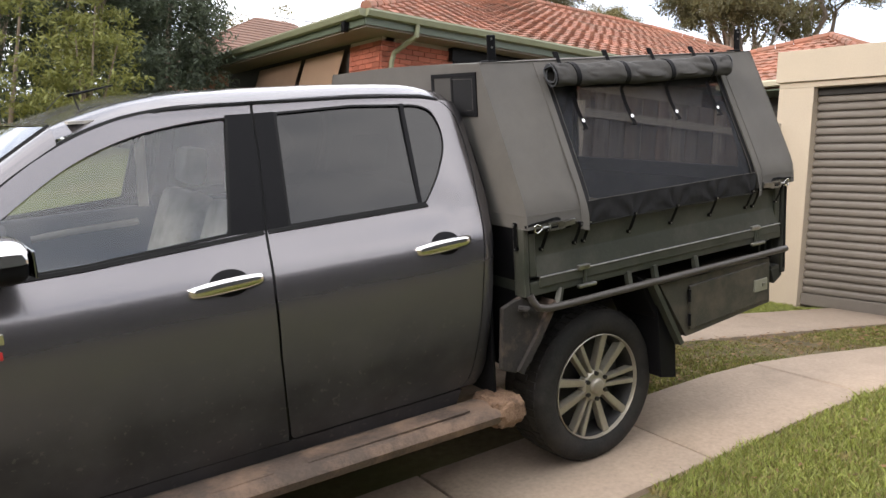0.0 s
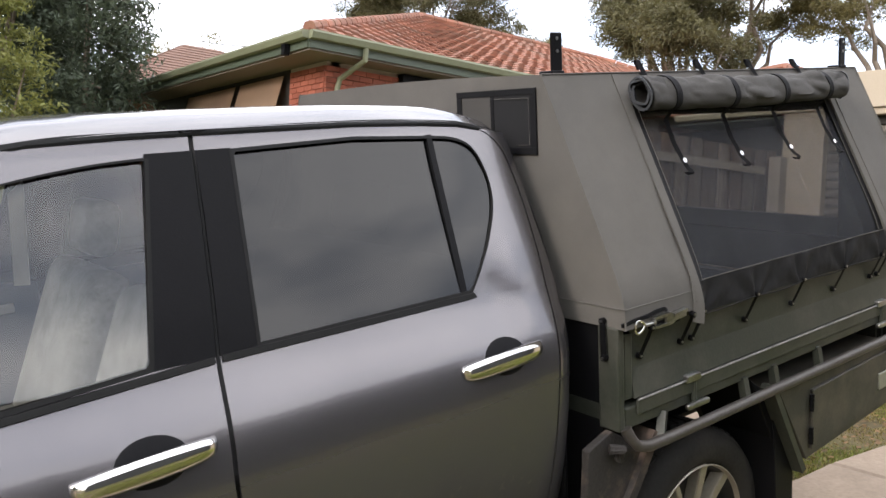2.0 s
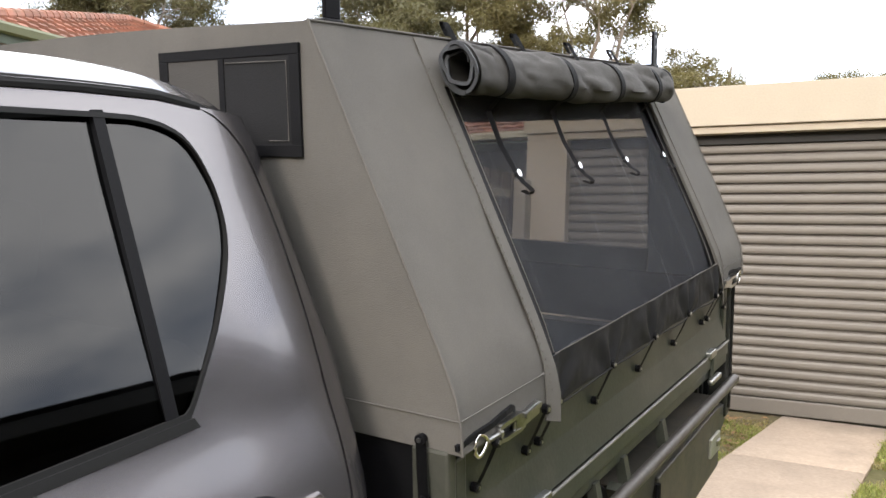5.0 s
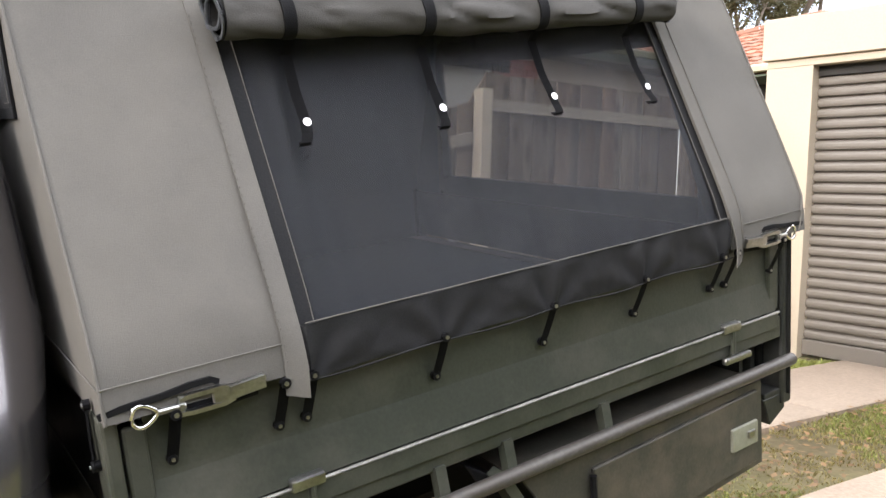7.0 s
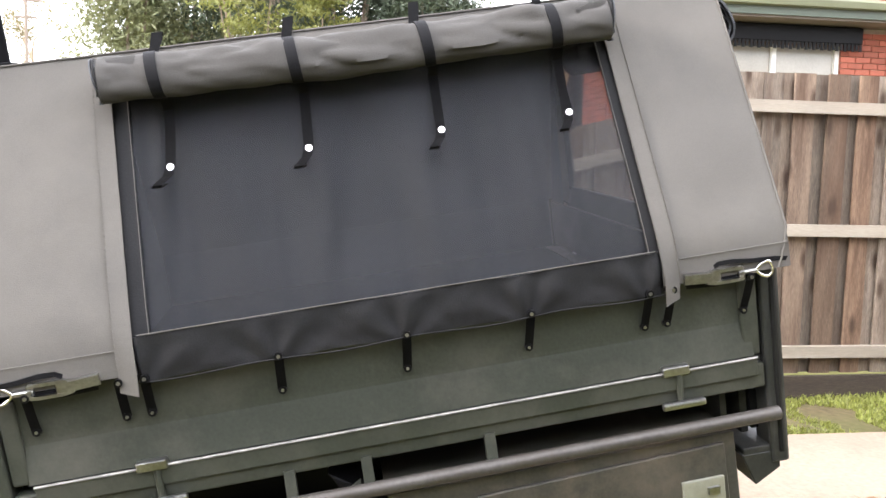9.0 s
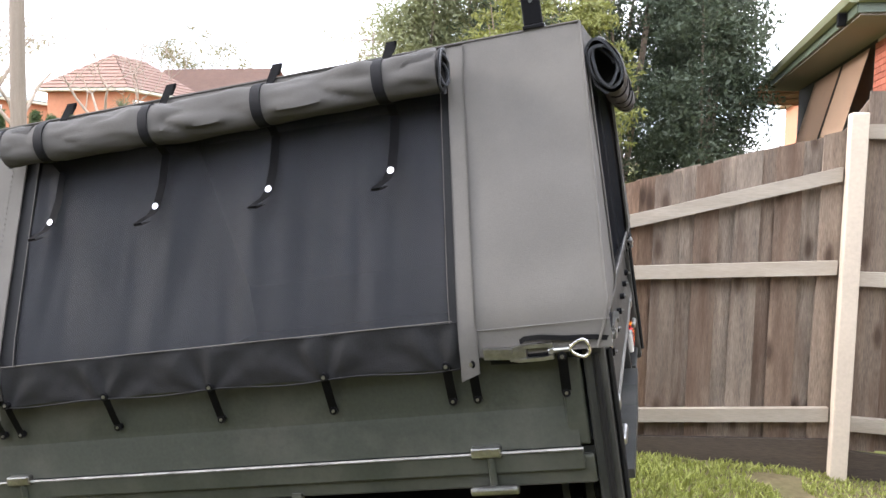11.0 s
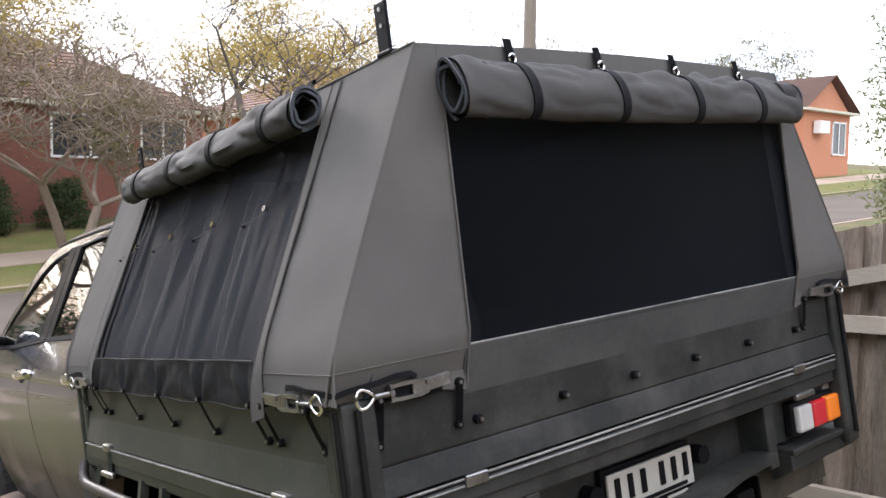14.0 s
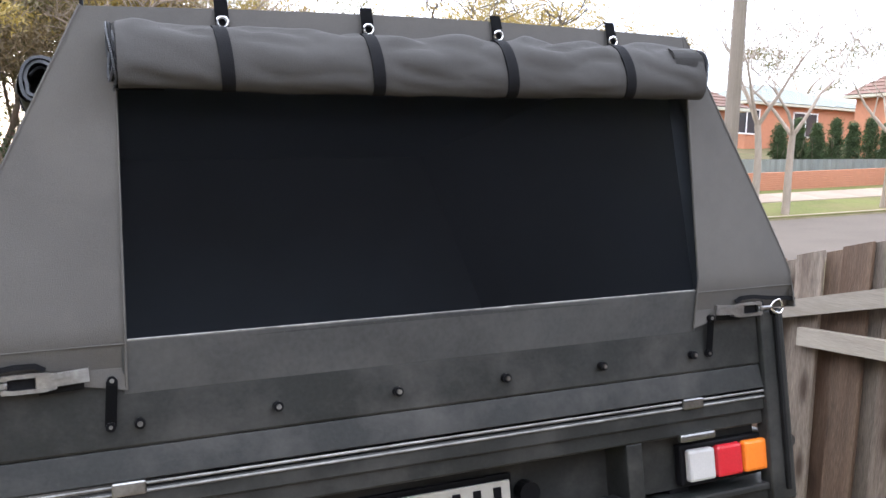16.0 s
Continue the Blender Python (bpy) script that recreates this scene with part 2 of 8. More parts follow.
ZIP = material("dark_grey_zip_plastic", (0.055, 0.058, 0.064), 0.4, 0, 0.2, 30, 200, 0.0)
WEB = material("black_webbing", (0.007, 0.007, 0.008), 0.75, 0, 0.2, 20, 400, 0.15, spec=0.15)
MESH = mesh_cloth("insect_mesh", (0.029, 0.030, 0.034), 0.21)
REARMESH = mesh_cloth("rear_insect_mesh", (0.021, 0.022, 0.026), 0.78)
DARKCLOTH = material("black_inner_cloth", (0.070, 0.084, 0.098), 0.9, 0, 0.1, 5, 300, 0.05, spec=0.2)
MIRROR = material("mirror_glass", (0.24, 0.26, 0.28), 0.03, 1, 0.02, 5, 60, 0.0, rough_var=0.01)
SILL = material("worn_steel_sill", (0.058, 0.060, 0.060), 0.55, 0.15, 0.25, 6, 90, 0.04, dirt=(0.10, 0.099, 0.095), dirt_amount=0.6, dirt_scale=5)
GLASS = glass("window_glass", (0.62, 0.66, 0.67), 2.3)
PRIVACY = glass("privacy_glass", (0.03, 0.034, 0.038), 1.25)
SEATS = material("pale_seat_cover", (0.38, 0.36, 0.325), 0.9, 0, 0.35, 8, 120, 0.08, dirt=(0.20, 0.185, 0.165), dirt_amount=0.6, dirt_scale=7)
CABIN = material("cabin_plastic", (0.055, 0.057, 0.062), 0.6, 0, 0.1, 10, 200, 0.05)
DOORCARD = material("grey_door_card", (0.105, 0.112, 0.128), 0.6, 0, 0.1, 10, 200, 0.05)
PLATE = material("pale_plate_enamel", (0.46, 0.44, 0.385), 0.35, 0, 0.06, 12, 90, 0.02, dirt=(0.35, 0.32, 0.27), dirt_amount=0.3, dirt_scale=8)
BELT = material("pale_webbing", (0.50, 0.48, 0.42), 0.85, 0, 0.1, 20, 300, 0.1)
WHITE = material("white_paint", (0.78, 0.77, 0.74), 0.5, 0, 0.05, 6, 90, 0.02)
CONCRETE = material("old_concrete", (0.365, 0.285, 0.215), 0.9, 0, 0.2, 2.2, 45, 0.35, dirt=(0.22, 0.175, 0.135), dirt_amount=0.65, dirt_scale=2.2, random_tint=0.1, spec=0.25)
ASPHALT = material("road_asphalt", (0.140, 0.118, 0.098), 0.95, 0, 0.15, 0.6, 30, 0.2, spec=0.04)
GRASSMAT = material("lawn_soil", (0.135, 0.110, 0.062), 0.95, 0, 0.4, 1.4, 22, 0.6, dirt=(0.095, 0.106, 0.036), dirt_amount=0.9, dirt_scale=0.8, spec=0.1)
LAWN = material("green_verge_grass", (0.145, 0.150, 0.052), 0.95, 0, 0.3, 0.7, 14, 0.5, dirt=(0.19, 0.155, 0.075), dirt_amount=0.8, dirt_scale=0.5, spec=0.08)
TIMBER = knotty("grey_paling_timber")
# plinth timber, much darker than the palings
PLINTHWOOD = material("dark_plinth_timber", (0.060, 0.045, 0.033), 0.85, 0, 0.4, 3, 40, 0.3, stretch=(0.6, 5, 5), random_tint=0.2)
RAIL = material("pale_rail_timber", (0.34, 0.30, 0.245), 0.85, 0, 0.18, 3, 40, 0.2, dirt=(0.26, 0.21, 0.16), dirt_amount=0.5, dirt_scale=2, stretch=(0.6, 5, 5), random_tint=0.1)
POSTWOOD = material("cream_post", (0.52, 0.45, 0.36), 0.8, 0, 0.1, 4, 60, 0.1)
RENDER = material("cream_render", (0.415, 0.352, 0.268), 0.85, 0, 0.06, 2.5, 70, 0.12, dirt=(0.42, 0.355, 0.27), dirt_amount=0.35, dirt_scale=1.5)
ROLLER = material("taupe_roller_door", (0.155, 0.137, 0.116), 0.45, 0.1, 0.08, 3, 90, 0.02, spec=0.35)
BRICK = material("red_brick", (0.315, 0.095, 0.060), 0.88, 0, 0.2, 12, 90, 0.25, random_tint=0.25)
MORTAR = material("mortar", (0.42, 0.36, 0.30), 0.95, 0, 0.12, 10, 120, 0.2)
ROOFTILE = material("terracotta_roof_tile", (0.275, 0.118, 0.074), 0.85, 0, 0.28, 2.5, 40, 0.2, dirt=(0.16, 0.12, 0.09), dirt_amount=0.75, dirt_scale=1.4, random_tint=0.25, island=True)
DARKTILE = material("brown_roof_tile", (0.17, 0.10, 0.075), 0.85, 0, 0.2, 2.5, 40, 0.2, random_tint=0.15, island=True)
GREENTRIM = material("green_gutter_paint", (0.080, 0.102, 0.074), 0.5, 0, 0.08, 5, 60, 0.03)
OLIVETRIM = material("olive_gutter_paint", (0.185, 0.195, 0.125), 0.5, 0, 0.1, 5, 60, 0.03)
TOOLBOX = material("dusty_toolbox_paint", (0.046, 0.044, 0.036), 0.5, 0, 0.25, 6, 130, 0.06, dirt=(0.15, 0.12, 0.09), dirt_amount=0.6, dirt_scale=4, spec=0.3)
RAILTUBE = material("worn_rail_steel", (0.066, 0.061, 0.056), 0.45, 0.35, 0.3, 9, 90, 0.05, dirt=(0.06, 0.05, 0.042), dirt_amount=0.8, dirt_scale=7)
CREAMTRIM = material("cream_fascia_paint", (0.50, 0.47, 0.36), 0.6, 0, 0.08, 5, 60, 0.03)
EAVE = material("eave_lining", (0.16, 0.135, 0.11), 0.8, 0, 0.08, 5, 60, 0.03)
DARK = material("near_black_sheet", (0.02, 0.018, 0.016), 0.8, 0, 0.1, 5, 60, 0.03)
BLIND = material("tan_awning_blind", (0.42, 0.28, 0.19), 0.85, 0, 0.08, 4, 90, 0.05)
PANE = material("house_window_pane", (0.34, 0.32, 0.28), 0.12, 0, 0.1, 3, 40, 0.0)
DARKPANE = material("dark_house_pane", (0.05, 0.055, 0.06), 0.1, 0, 0.1, 3, 40, 0.0)
ORANGEBRICK = material("orange_brick_far", (0.46, 0.20, 0.11), 0.9, 0, 0.12, 5, 25, 0.1)
REDBRICKFAR = material("dark_red_brick_far", (0.24, 0.10, 0.072), 0.9, 0, 0.15, 5, 25, 0.1)
GREYROOF = material("grey_metal_roof", (0.36, 0.38, 0.35), 0.5, 0.2, 0.1, 2, 20, 0.05)
BARK = material("grey_bark", (0.21, 0.165, 0.125), 0.9, 0, 0.25, 6, 40, 0.3, stretch=(3, 3, 0.7))
PALEBARK = material("pale_gum_bark", (0.42, 0.35, 0.27), 0.85, 0, 0.25, 4, 40, 0.2, stretch=(3, 3, 0.7))
GUMBARK = material("grey_brown_gum_bark", (0.20, 0.165, 0.13), 0.85, 0, 0.3, 3, 40, 0.2, stretch=(3, 3, 0.7))
WEATHERBOARD = material("dark_weatherboard", (0.05, 0.052, 0.05), 0.7, 0, 0.15, 3, 40, 0.1, stretch=(0.4, 0.4, 5))
POLE = material("power_pole_timber", (0.20, 0.165, 0.13), 0.9, 0, 0.2, 4, 40, 0.2, stretch=(4, 4, 0.5))


def leafmat(name, color, var=0.35):
    m = material(name, color, 0.6, 0, 0.2, 2, 30, 0.0, random_tint=var, island=True)
    n, l = m.node_tree.nodes, m.node_tree.links
    b, t, mx = n["Principled BSDF"], n.new("ShaderNodeBsdfTranslucent"), n.new("ShaderNodeMixShader")
    mx.inputs[0].default_value = 0.3
    t.inputs[0].default_value = (color[0] * 1.3, color[1] * 1.3, color[2], 1)
    l.new(b.outputs[0], mx.inputs[1])
    l.new(t.outputs[0], mx.inputs[2])
    l.new(mx.outputs[0], n["Material Output"].inputs[0])
    return m


LEAF_DARK = leafmat("dark_hedge_leaf", (0.066, 0.086, 0.054))
LEAF_GUM = leafmat("olive_gum_leaf", (0.135, 0.117, 0.046))
LEAF_GUMDARK = leafmat("dark_gum_leaf", (0.092, 0.085, 0.036))
LEAF_LIGHT = leafmat("light_green_leaf", (0.180, 0.190, 0.056))
LEAF_YELLOW = leafmat("yellowing_leaf", (0.30, 0.22, 0.06))
LEAF_OLIVE = leafmat("olive_screen_leaf", (0.192, 0.205, 0.110))
LEAF_PALM = leafmat("grey_green_palm_leaf", (0.120, 0.132, 0.080))
LEAF_GREEN = leafmat("green_leaf", (0.055, 0.085, 0.03))
STRAW = leafmat("dry_grass_blade", (0.30, 0.25, 0.11), 0.5)
BLADE = leafmat("grass_blade", (0.250, 0.275, 0.072), 0.6)


# ---- building helpers ----
def part(name, bm, mat, parent=None, label="", smooth=0.0):
    """Links a bmesh as one mesh object under a thing or a part."""
    me = bpy.data.meshes.new(name)
    if smooth:
        bmesh.ops.recalc_face_normals(bm, faces=bm.faces)
    bm.to_mesh(me)
    bm.free()
    if mat:
        me.materials.append(mat)
    if smooth:
        for p in me.polygons:
            p.use_smooth = True
        me.set_sharp_from_angle(angle=radians(smooth))
    ob = new(name, me)
    ob.parent = parent
    if label:
        ob["label"] = label
    return ob


def thing(name, label, category, m=None, group="", kind=""):
    ob = new(name)
    if m is not None:
        ob.matrix_basis = m
    return tagged(ob, label, category, group, kind)


def box(bm, x0, x1, y0, y1, z0, z1, bev=0.0, m=None):
    c = Matrix.Translation(((x0 + x1) / 2, (y0 + y1) / 2, (z0 + z1) / 2)) @ Matrix.Diagonal((abs(x1 - x0), abs(y1 - y0), abs(z1 - z0), 1))
    r = bmesh.ops.create_cube(bm, size=1, matrix=(m @ c if m is not None else c))
    if bev:
        es = list({e for v in r["verts"] for e in v.link_edges})
        bmesh.ops.bevel(bm, geom=es, offset=bev, segments=2, affect="EDGES", profile=0.5)
    return bm


def boxed(*a, **k):
    return box(bmesh.new(), *a, **k)


def cyl(bm, a, b, r, seg=12, r2=None):
    a, b = Vector(a), Vector(b)
    d = b - a
    m = Matrix.Translation((a + b) / 2) @ d.to_track_quat("Z", "Y").to_matrix().to_4x4()
    bmesh.ops.create_cone(bm, cap_ends=True, segments=seg, radius1=r, radius2=r if r2 is None else r2, depth=d.length, matrix=m)
    return bm


def sweep(bm, pts, prof, closed_prof=True, caps=True):
    """Carries the outline prof [(side, up)] along the points."""
    pts = [Vector(p) for p in pts]
    rings = []
    for i, p in enumerate(pts):
        d = (pts[min(i + 1, len(pts) - 1)] - pts[max(i - 1, 0)]).normalized()
        s = d.cross(Vector((0, 0, 1)))
        s = s.normalized() if s.length > 1e-4 else Vector((1, 0, 0))
        u = s.cross(d).normalized()
        rings.append([bm.verts.new(p + s * a + u * b) for a, b in prof])
    k = len(prof)
    for r0, r1 in zip(rings, rings[1:]):
        for j in range(k if closed_prof else k - 1):
            bm.faces.new((r0[j], r0[(j + 1) % k], r1[(j + 1) % k], r1[j]))
    if caps and closed_prof:
        bm.faces.new(rings[0][::-1])
        bm.faces.new(rings[-1])
    return bm


def tube(bm, pts, r, seg=10):
    return sweep(bm, pts, [(r * math.cos(2 * math.pi * i / seg), r * math.sin(2 * math.pi * i / seg)) for i in range(seg)])


def along(p, t):
    """A point of the polyline p at the share t of its length."""
    p = [Vector(q) for q in p]
    ls = [(b - a).length for a, b in zip(p, p[1:])]
    s = t * sum(ls)
    for a, b, l in zip(p, p[1:], ls):
        if s <= l + 1e-9:
            return a.lerp(b, s / l if l else 0)
        s -= l
    return p[-1]


def grid_faces(bm, rows):
    vs = [[bm.verts.new(p) for p in r] for r in rows]
    for r0, r1 in zip(vs, vs[1:]):
        for a, b, c, d in zip(r0, r0[1:], r1[1:], r1):
            bm.faces.new((a, b, c, d))
    return vs


def from_arrays(name, verts, faces, mat, parent=None, label=""):
    me = bpy.data.meshes.new(name)
    me.from_pydata([tuple(v) for v in verts], [], [tuple(f) for f in faces])
    me.materials.append(mat)
    ob = new(name, me)
    ob.parent = parent
    if label:
        ob["label"] = label
    return ob


# ---- ground ----
def ground_z(x, y):
    """Height of the land: the road lies low, the drive climbs to a flat by the garage, the lots across the road rise."""
    p = np.interp(x, [-60, -45, -20, -19, -7, -5.6, 1.2, 1.5, 1.95, 5, 60], [1.4, 1.4, -1, -1, -1, -0.9, 0.199, 0.235, 0.275, 0.29, 0.29])
    c = np.interp(x, [-60, -9, -4, 1.0, 2.2, 60], [0.063, 0.063, 0.05, 0.05, 0, 0])
    lift = np.clip(np.asarray(y) - 3.6, 0, 9) * 0.1 * np.clip((np.asarray(x) + 6) / 6, 0, 1)
    return p + c * np.clip(y, -40, 60) + lift


def ground_sheet():
    xs = np.unique(np.concatenate([np.linspace(-400, -60, 12), np.linspace(-60, -22, 20), np.linspace(-22, -6, 33), np.linspace(-6, 6, 61), np.linspace(6, 40, 18), np.linspace(40, 400, 12)]))
    ys = np.unique(np.concatenate([np.linspace(-400, -40, 12), np.linspace(-40, -4, 19), np.linspace(-4, 4, 41), np.linspace(4, 60, 29), np.linspace(60, 400, 12)]))
    X, Y = np.meshgrid(xs, ys, indexing="ij")
    Z = ground_z(X, Y)
    near = (np.abs(X) < 9) & (np.abs(Y) < 9)
    wob = 0.012 * np.sin(X * 3.1 + 1.7 * Y) * np.cos(Y * 2.3 - X) - 0.012
    Z = Z + np.where(near, wob, -0.02) - np.where((X < -11.7) & (X > -19.9), 0.14, 0)
    n = len(ys)
    verts = np.stack([X, Y, Z], -1).reshape(-1, 3)
    faces = [(i * n + j, (i + 1) * n + j, (i + 1) * n + j + 1, i * n + j + 1) for i in range(len(xs) - 1) for j in range(n - 1)]
    g = from_arrays("ground", verts, faces, GRASSMAT)
    for p in g.data.polygons:
        p.use_smooth = True
    return tagged(g, "patchy lawn and bare soil on a sloping block", "ground", kind="structure")


ground = ground_sheet()


def slab(name, x0, x1, y0, y1, mat, parent, top=0.022, thick=0.12, nx=3, ny=3, cut=0.008):
    """A slab that follows the ground, with a worn arris."""
    bm = bmesh.new()
    x0, x1, y0, y1 = x0 + cut, x1 - cut, y0 + cut, y1 - cut
    e = 0.012
    xs = [x0, x0 + e] + [x0 + (x1 - x0) * i / nx for i in range(1, nx)] + [x1 - e, x1]
    ys = [y0, y0 + e] + [y0 + (y1 - y0) * i / ny for i in range(1, ny)] + [y1 - e, y1]
    rows = []
    for i, x in enumerate(xs):
        r = []
        for j, y in enumerate(ys):
            edge = i in (0, len(xs) - 1) or j in (0, len(ys) - 1)
            r.append((x, y, float(ground_z(x, y)) + top - (0.01 if edge else 0)))
        rows.append(r)
    vs = grid_faces(bm, rows)
    rim = [vs[0][j] for j in range(len(ys))] + [vs[i][-1] for i in range(1, len(xs))] + [vs[-1][j] for j in range(len(ys) - 2, -1, -1)] + [vs[i][0] for i in range(len(xs) - 2, 0, -1)]
    low = [bm.verts.new(v.co - Vector((0, 0, thick))) for v in rim]
    for a in range(len(rim)):
        b = (a + 1) % len(rim)
        bm.faces.new((rim[a], low[a], low[b], rim[b]))
    return part(name, bm, mat, parent, smooth=40)


driveway = thing("driveway", "two weathered concrete wheel strips with grass between", "driveway", kind="structure")
cuts = [-7.45, -6.4, -5.2, -4.0, -2.75, -1.55, -0.75, 0.4, 1.68, 3.44, 5.0]
for a, b in zip(cuts, cuts[1:]):
    slab("concrete_slab", a, b, -0.34, 0.42, CONCRETE, driveway)
    slab("concrete_slab", a, b, 1.08, 1.9, CONCRETE, driveway)
for a, b in ((-8.9, -8.2), (-8.2, -7.45)):
    for c, d in ((-1.0, 0.45), (0.45, 2.1)):
        slab("concrete_slab", a, b, c, d, CONCRETE, driveway, ny=4)
slab("concrete_slab", -11.6, -8.9, -1.6, 2.6, CONCRETE, driveway, nx=5, ny=5, top=0.012)

road = slab("road", -19.9, -11.7, -120, 120, ASPHALT, None, top=-0.10, nx=6, ny=60, thick=0.05)
tagged(road, "pale worn asphalt suburban road", "road", kind="structure")
for nm, x in (("kerb_near", -11.7), ("kerb_far", -20.05)):
    k = slab(nm, x, x + 0.15, -120, 120, CONCRETE, None, top=0.02, thick=0.2, nx=2, ny=60)
    tagged(k, "low concrete kerb beside the road", "kerb", kind="structure")
footpath = thing("footpath", "concrete footpath behind a grass verge", "pavement", kind="structure")
for i in range(-16, 40):
    if i not in (-1, 0, 1):
        slab("path_slab", -8.3, -7.0, i * 1.5 - 0.5, i * 1.5 + 1.0, CONCRETE, footpath, nx=2, ny=2)
far_path = thing("far_footpath", "concrete footpath across the road", "pavement", kind="structure")
for i in range(-12, 36):
    slab("path_slab", -24.4, -22.6, i * 1.8, i * 1.8 + 1.8, CONCRETE, far_path, nx=2, ny=2)

verge = thing("verge", "green mown grass strips beside the road", "grass", kind="structure")
for x0, x1 in ((-22.55, -19.88), (-27.9, -24.45)):
    slab("grass_strip", x0, x1, -60, 90, LAWN, verge, top=0.0, thick=0.06, nx=4, ny=90)
slab("grass_strip", -6.8, 4.5, 2.95, 30, LAWN, verge, top=0.03, thick=0.06, nx=30, ny=40)


# ---- paling fence ----
FENCE_Y = 2.66


def fence_top(x):
    return float(np.interp(x, [-9, -3.2, 2.08, 2.1, 9], [0.35, 0.62, 2.02, 2.2, 2.2]))


fence = thing("paling_fence", "weathered grey lapped timber paling fence, raked down towards the street", "fence")
rng = random.Random(4)


def paling(x, w, y, z0, z1, thick=0.016):
    bm = bmesh.new()
    box(bm, -w / 2, w / 2, -thick / 2, thick / 2, 0, 1)
    for v in bm.verts:
        v.co.z = (z0 if v.co.z < 0.5 else z1 + (fence_top(x + v.co.x) - fence_top(x)))
    bmesh.ops.bevel(bm, geom=[e for e in bm.edges if abs(e.verts[0].co.x - e.verts[1].co.x) < 1e-5 and abs(e.verts[0].co.y - e.verts[1].co.y) < 1e-5], offset=0.002, segments=1, affect="EDGES")
    ob = part("paling", bm, TIMBER, fence)
    ob.location = (x, y, 0)
    ob.rotation_euler = (rng.uniform(-0.006, 0.006), rng.uniform(-0.004, 0.004), 0)
    return ob


x, i = -7.0, 0
while x < 4.86:
    w = rng.uniform(0.118, 0.135)
    zt = fence_top(x) + rng.uniform(-0.006, 0.006)
    gz = float(ground_z(x, FENCE_Y))
    paling(x, w, FENCE_Y + (0.030 if i % 2 else 0.0), 0.235 + 0.08 * x if -0.7 < x < 2.05 else gz + 0.138, zt)
    x, i = x + 0.100, i + 1


def raked(name, x0, x1, z_at, h, y0, y1, mat, label=""):
    bm = bmesh.new()
    n = 6
    for j in range(n + 1):
        x = x0 + (x1 - x0) * j / n
        z = z_at(x)
        for yy, zz in ((y0, z), (y1, z), (y1, z + h), (y0, z + h)):
            bm.verts.new((x, yy, zz))
    bm.verts.ensure_lookup_table()
    for j in range(n):
        for k in range(4):
            a, b = j * 4 + k, j * 4 + (k + 1) % 4
            bm.faces.new([bm.verts[q] for q in (a, b, b + 4, a + 4)])
    bm.faces.new([bm.verts[q] for q in (3, 2, 1, 0)])
    bm.faces.new([bm.verts[n * 4 + q] for q in (0, 1, 2, 3)])
    return part(name, bm, mat, fence, label)


Y0, Y1 = FENCE_Y - 0.052, FENCE_Y - 0.010
for zc in (1.97, 1.25, 0.52):
    raked("rail", 2.13, 4.62, lambda x: zc, 0.07, Y0, Y1, RAIL)
raked("rail", -0.6, 2.03, lambda x: fence_top(x) - 0.245, 0.07, Y0, Y1, RAIL)
raked("rail", 0.2, 2.03, lambda x: 1.215 + 0.075 * (x - 0.9), 0.07, Y0, Y1, RAIL)
raked("rail", -0.6, 2.03, lambda x: 0.432 + 0.095 * (x - 0.7), 0.07, Y0, Y1, RAIL)
raked("rail", -3.2, -0.68, lambda x: fence_top(x) - 0.26, 0.07, Y0, Y1, RAIL)
raked("rail", -3.2, -0.68, lambda x: float(ground_z(x, FENCE_Y)) + 0.22, 0.07, Y0, Y1, RAIL)
for a, b in ((-3.2, -0.66), (-0.66, 2.05), (2.05, 4.7)):
    raked("plinth_board", a + 0.01, b - 0.01, lambda x: (0.235 + 0.08 * x if -0.7 < x < 2.05 else float(ground_z(x, FENCE_Y)) + 0.138) - (0.10 if x < 2.05 else 0.178), 0.165, Y0 + 0.012, Y1 + 0.004, PLINTHWOOD, "dark plinth board")
part("post", boxed(2.04, 2.12, FENCE_Y - 0.12, FENCE_Y - 0.03, 0.1, 2.09, 0.006), POSTWOOD, fence, "cream painted square post")
part("post", boxed(4.70, 4.84, FENCE_Y - 0.15, FENCE_Y - 0.03, 0.1, 2.14, 0.008), RAIL, fence)
part("post", boxed(-0.68, -0.58, FENCE_Y - 0.13, FENCE_Y - 0.055, -0.1, fence_top(-0.6) - 0.1, 0.008), RAIL, fence)

# ---- garage ----
garage = thing("garage", "cream rendered single garage with a closed roller door", "garage", pose(5.0, 0.4, 0, 0, 0, 5))
GX, GZ, GL, GJ = 0.0, 0.295, 2.17, 1.80
part("wall", boxed(GX, GX + 0.25, GJ, GL, GZ - 0.2, 2.488), RENDER, garage, "cream rendered pier")
part("wall", boxed(GX, GX + 0.25, -4.3, -1.35, GZ - 0.2, 2.488), RENDER, garage)
part("lintel", boxed(GX, GX + 0.25, -4.3, GL, 2.49, 2.545, 0.004), RENDER, garage)
part("fascia", boxed(GX - 0.03, GX + 0.25, -4.35, GL + 0.03, 2.548, 2.862, 0.006), RENDER, garage, "pale cream metal fascia")
part("wall", boxed(GX + 0.25, GX + 6, GL - 0.2, GL, GZ - 0.2, 2.8), RENDER, garage)
part("wall", boxed(GX + 0.25, GX + 6, -4.3, -4.1, GZ - 0.2, 2.8), RENDER, garage)
part("roof", boxed(GX + 0.2, GX + 6.1, -4.33, GL + 0.01, 2.802, 2.85, 0.004), RENDER, garage)
# shadow under the lintel, drawn as a near-black strip
part("head_seal", boxed(GX + 0.09, GX + 0.126, -1.35, GJ, 2.415, 2.489), DARK, garage, "painted shadow strip over the roller door")
slats = 25
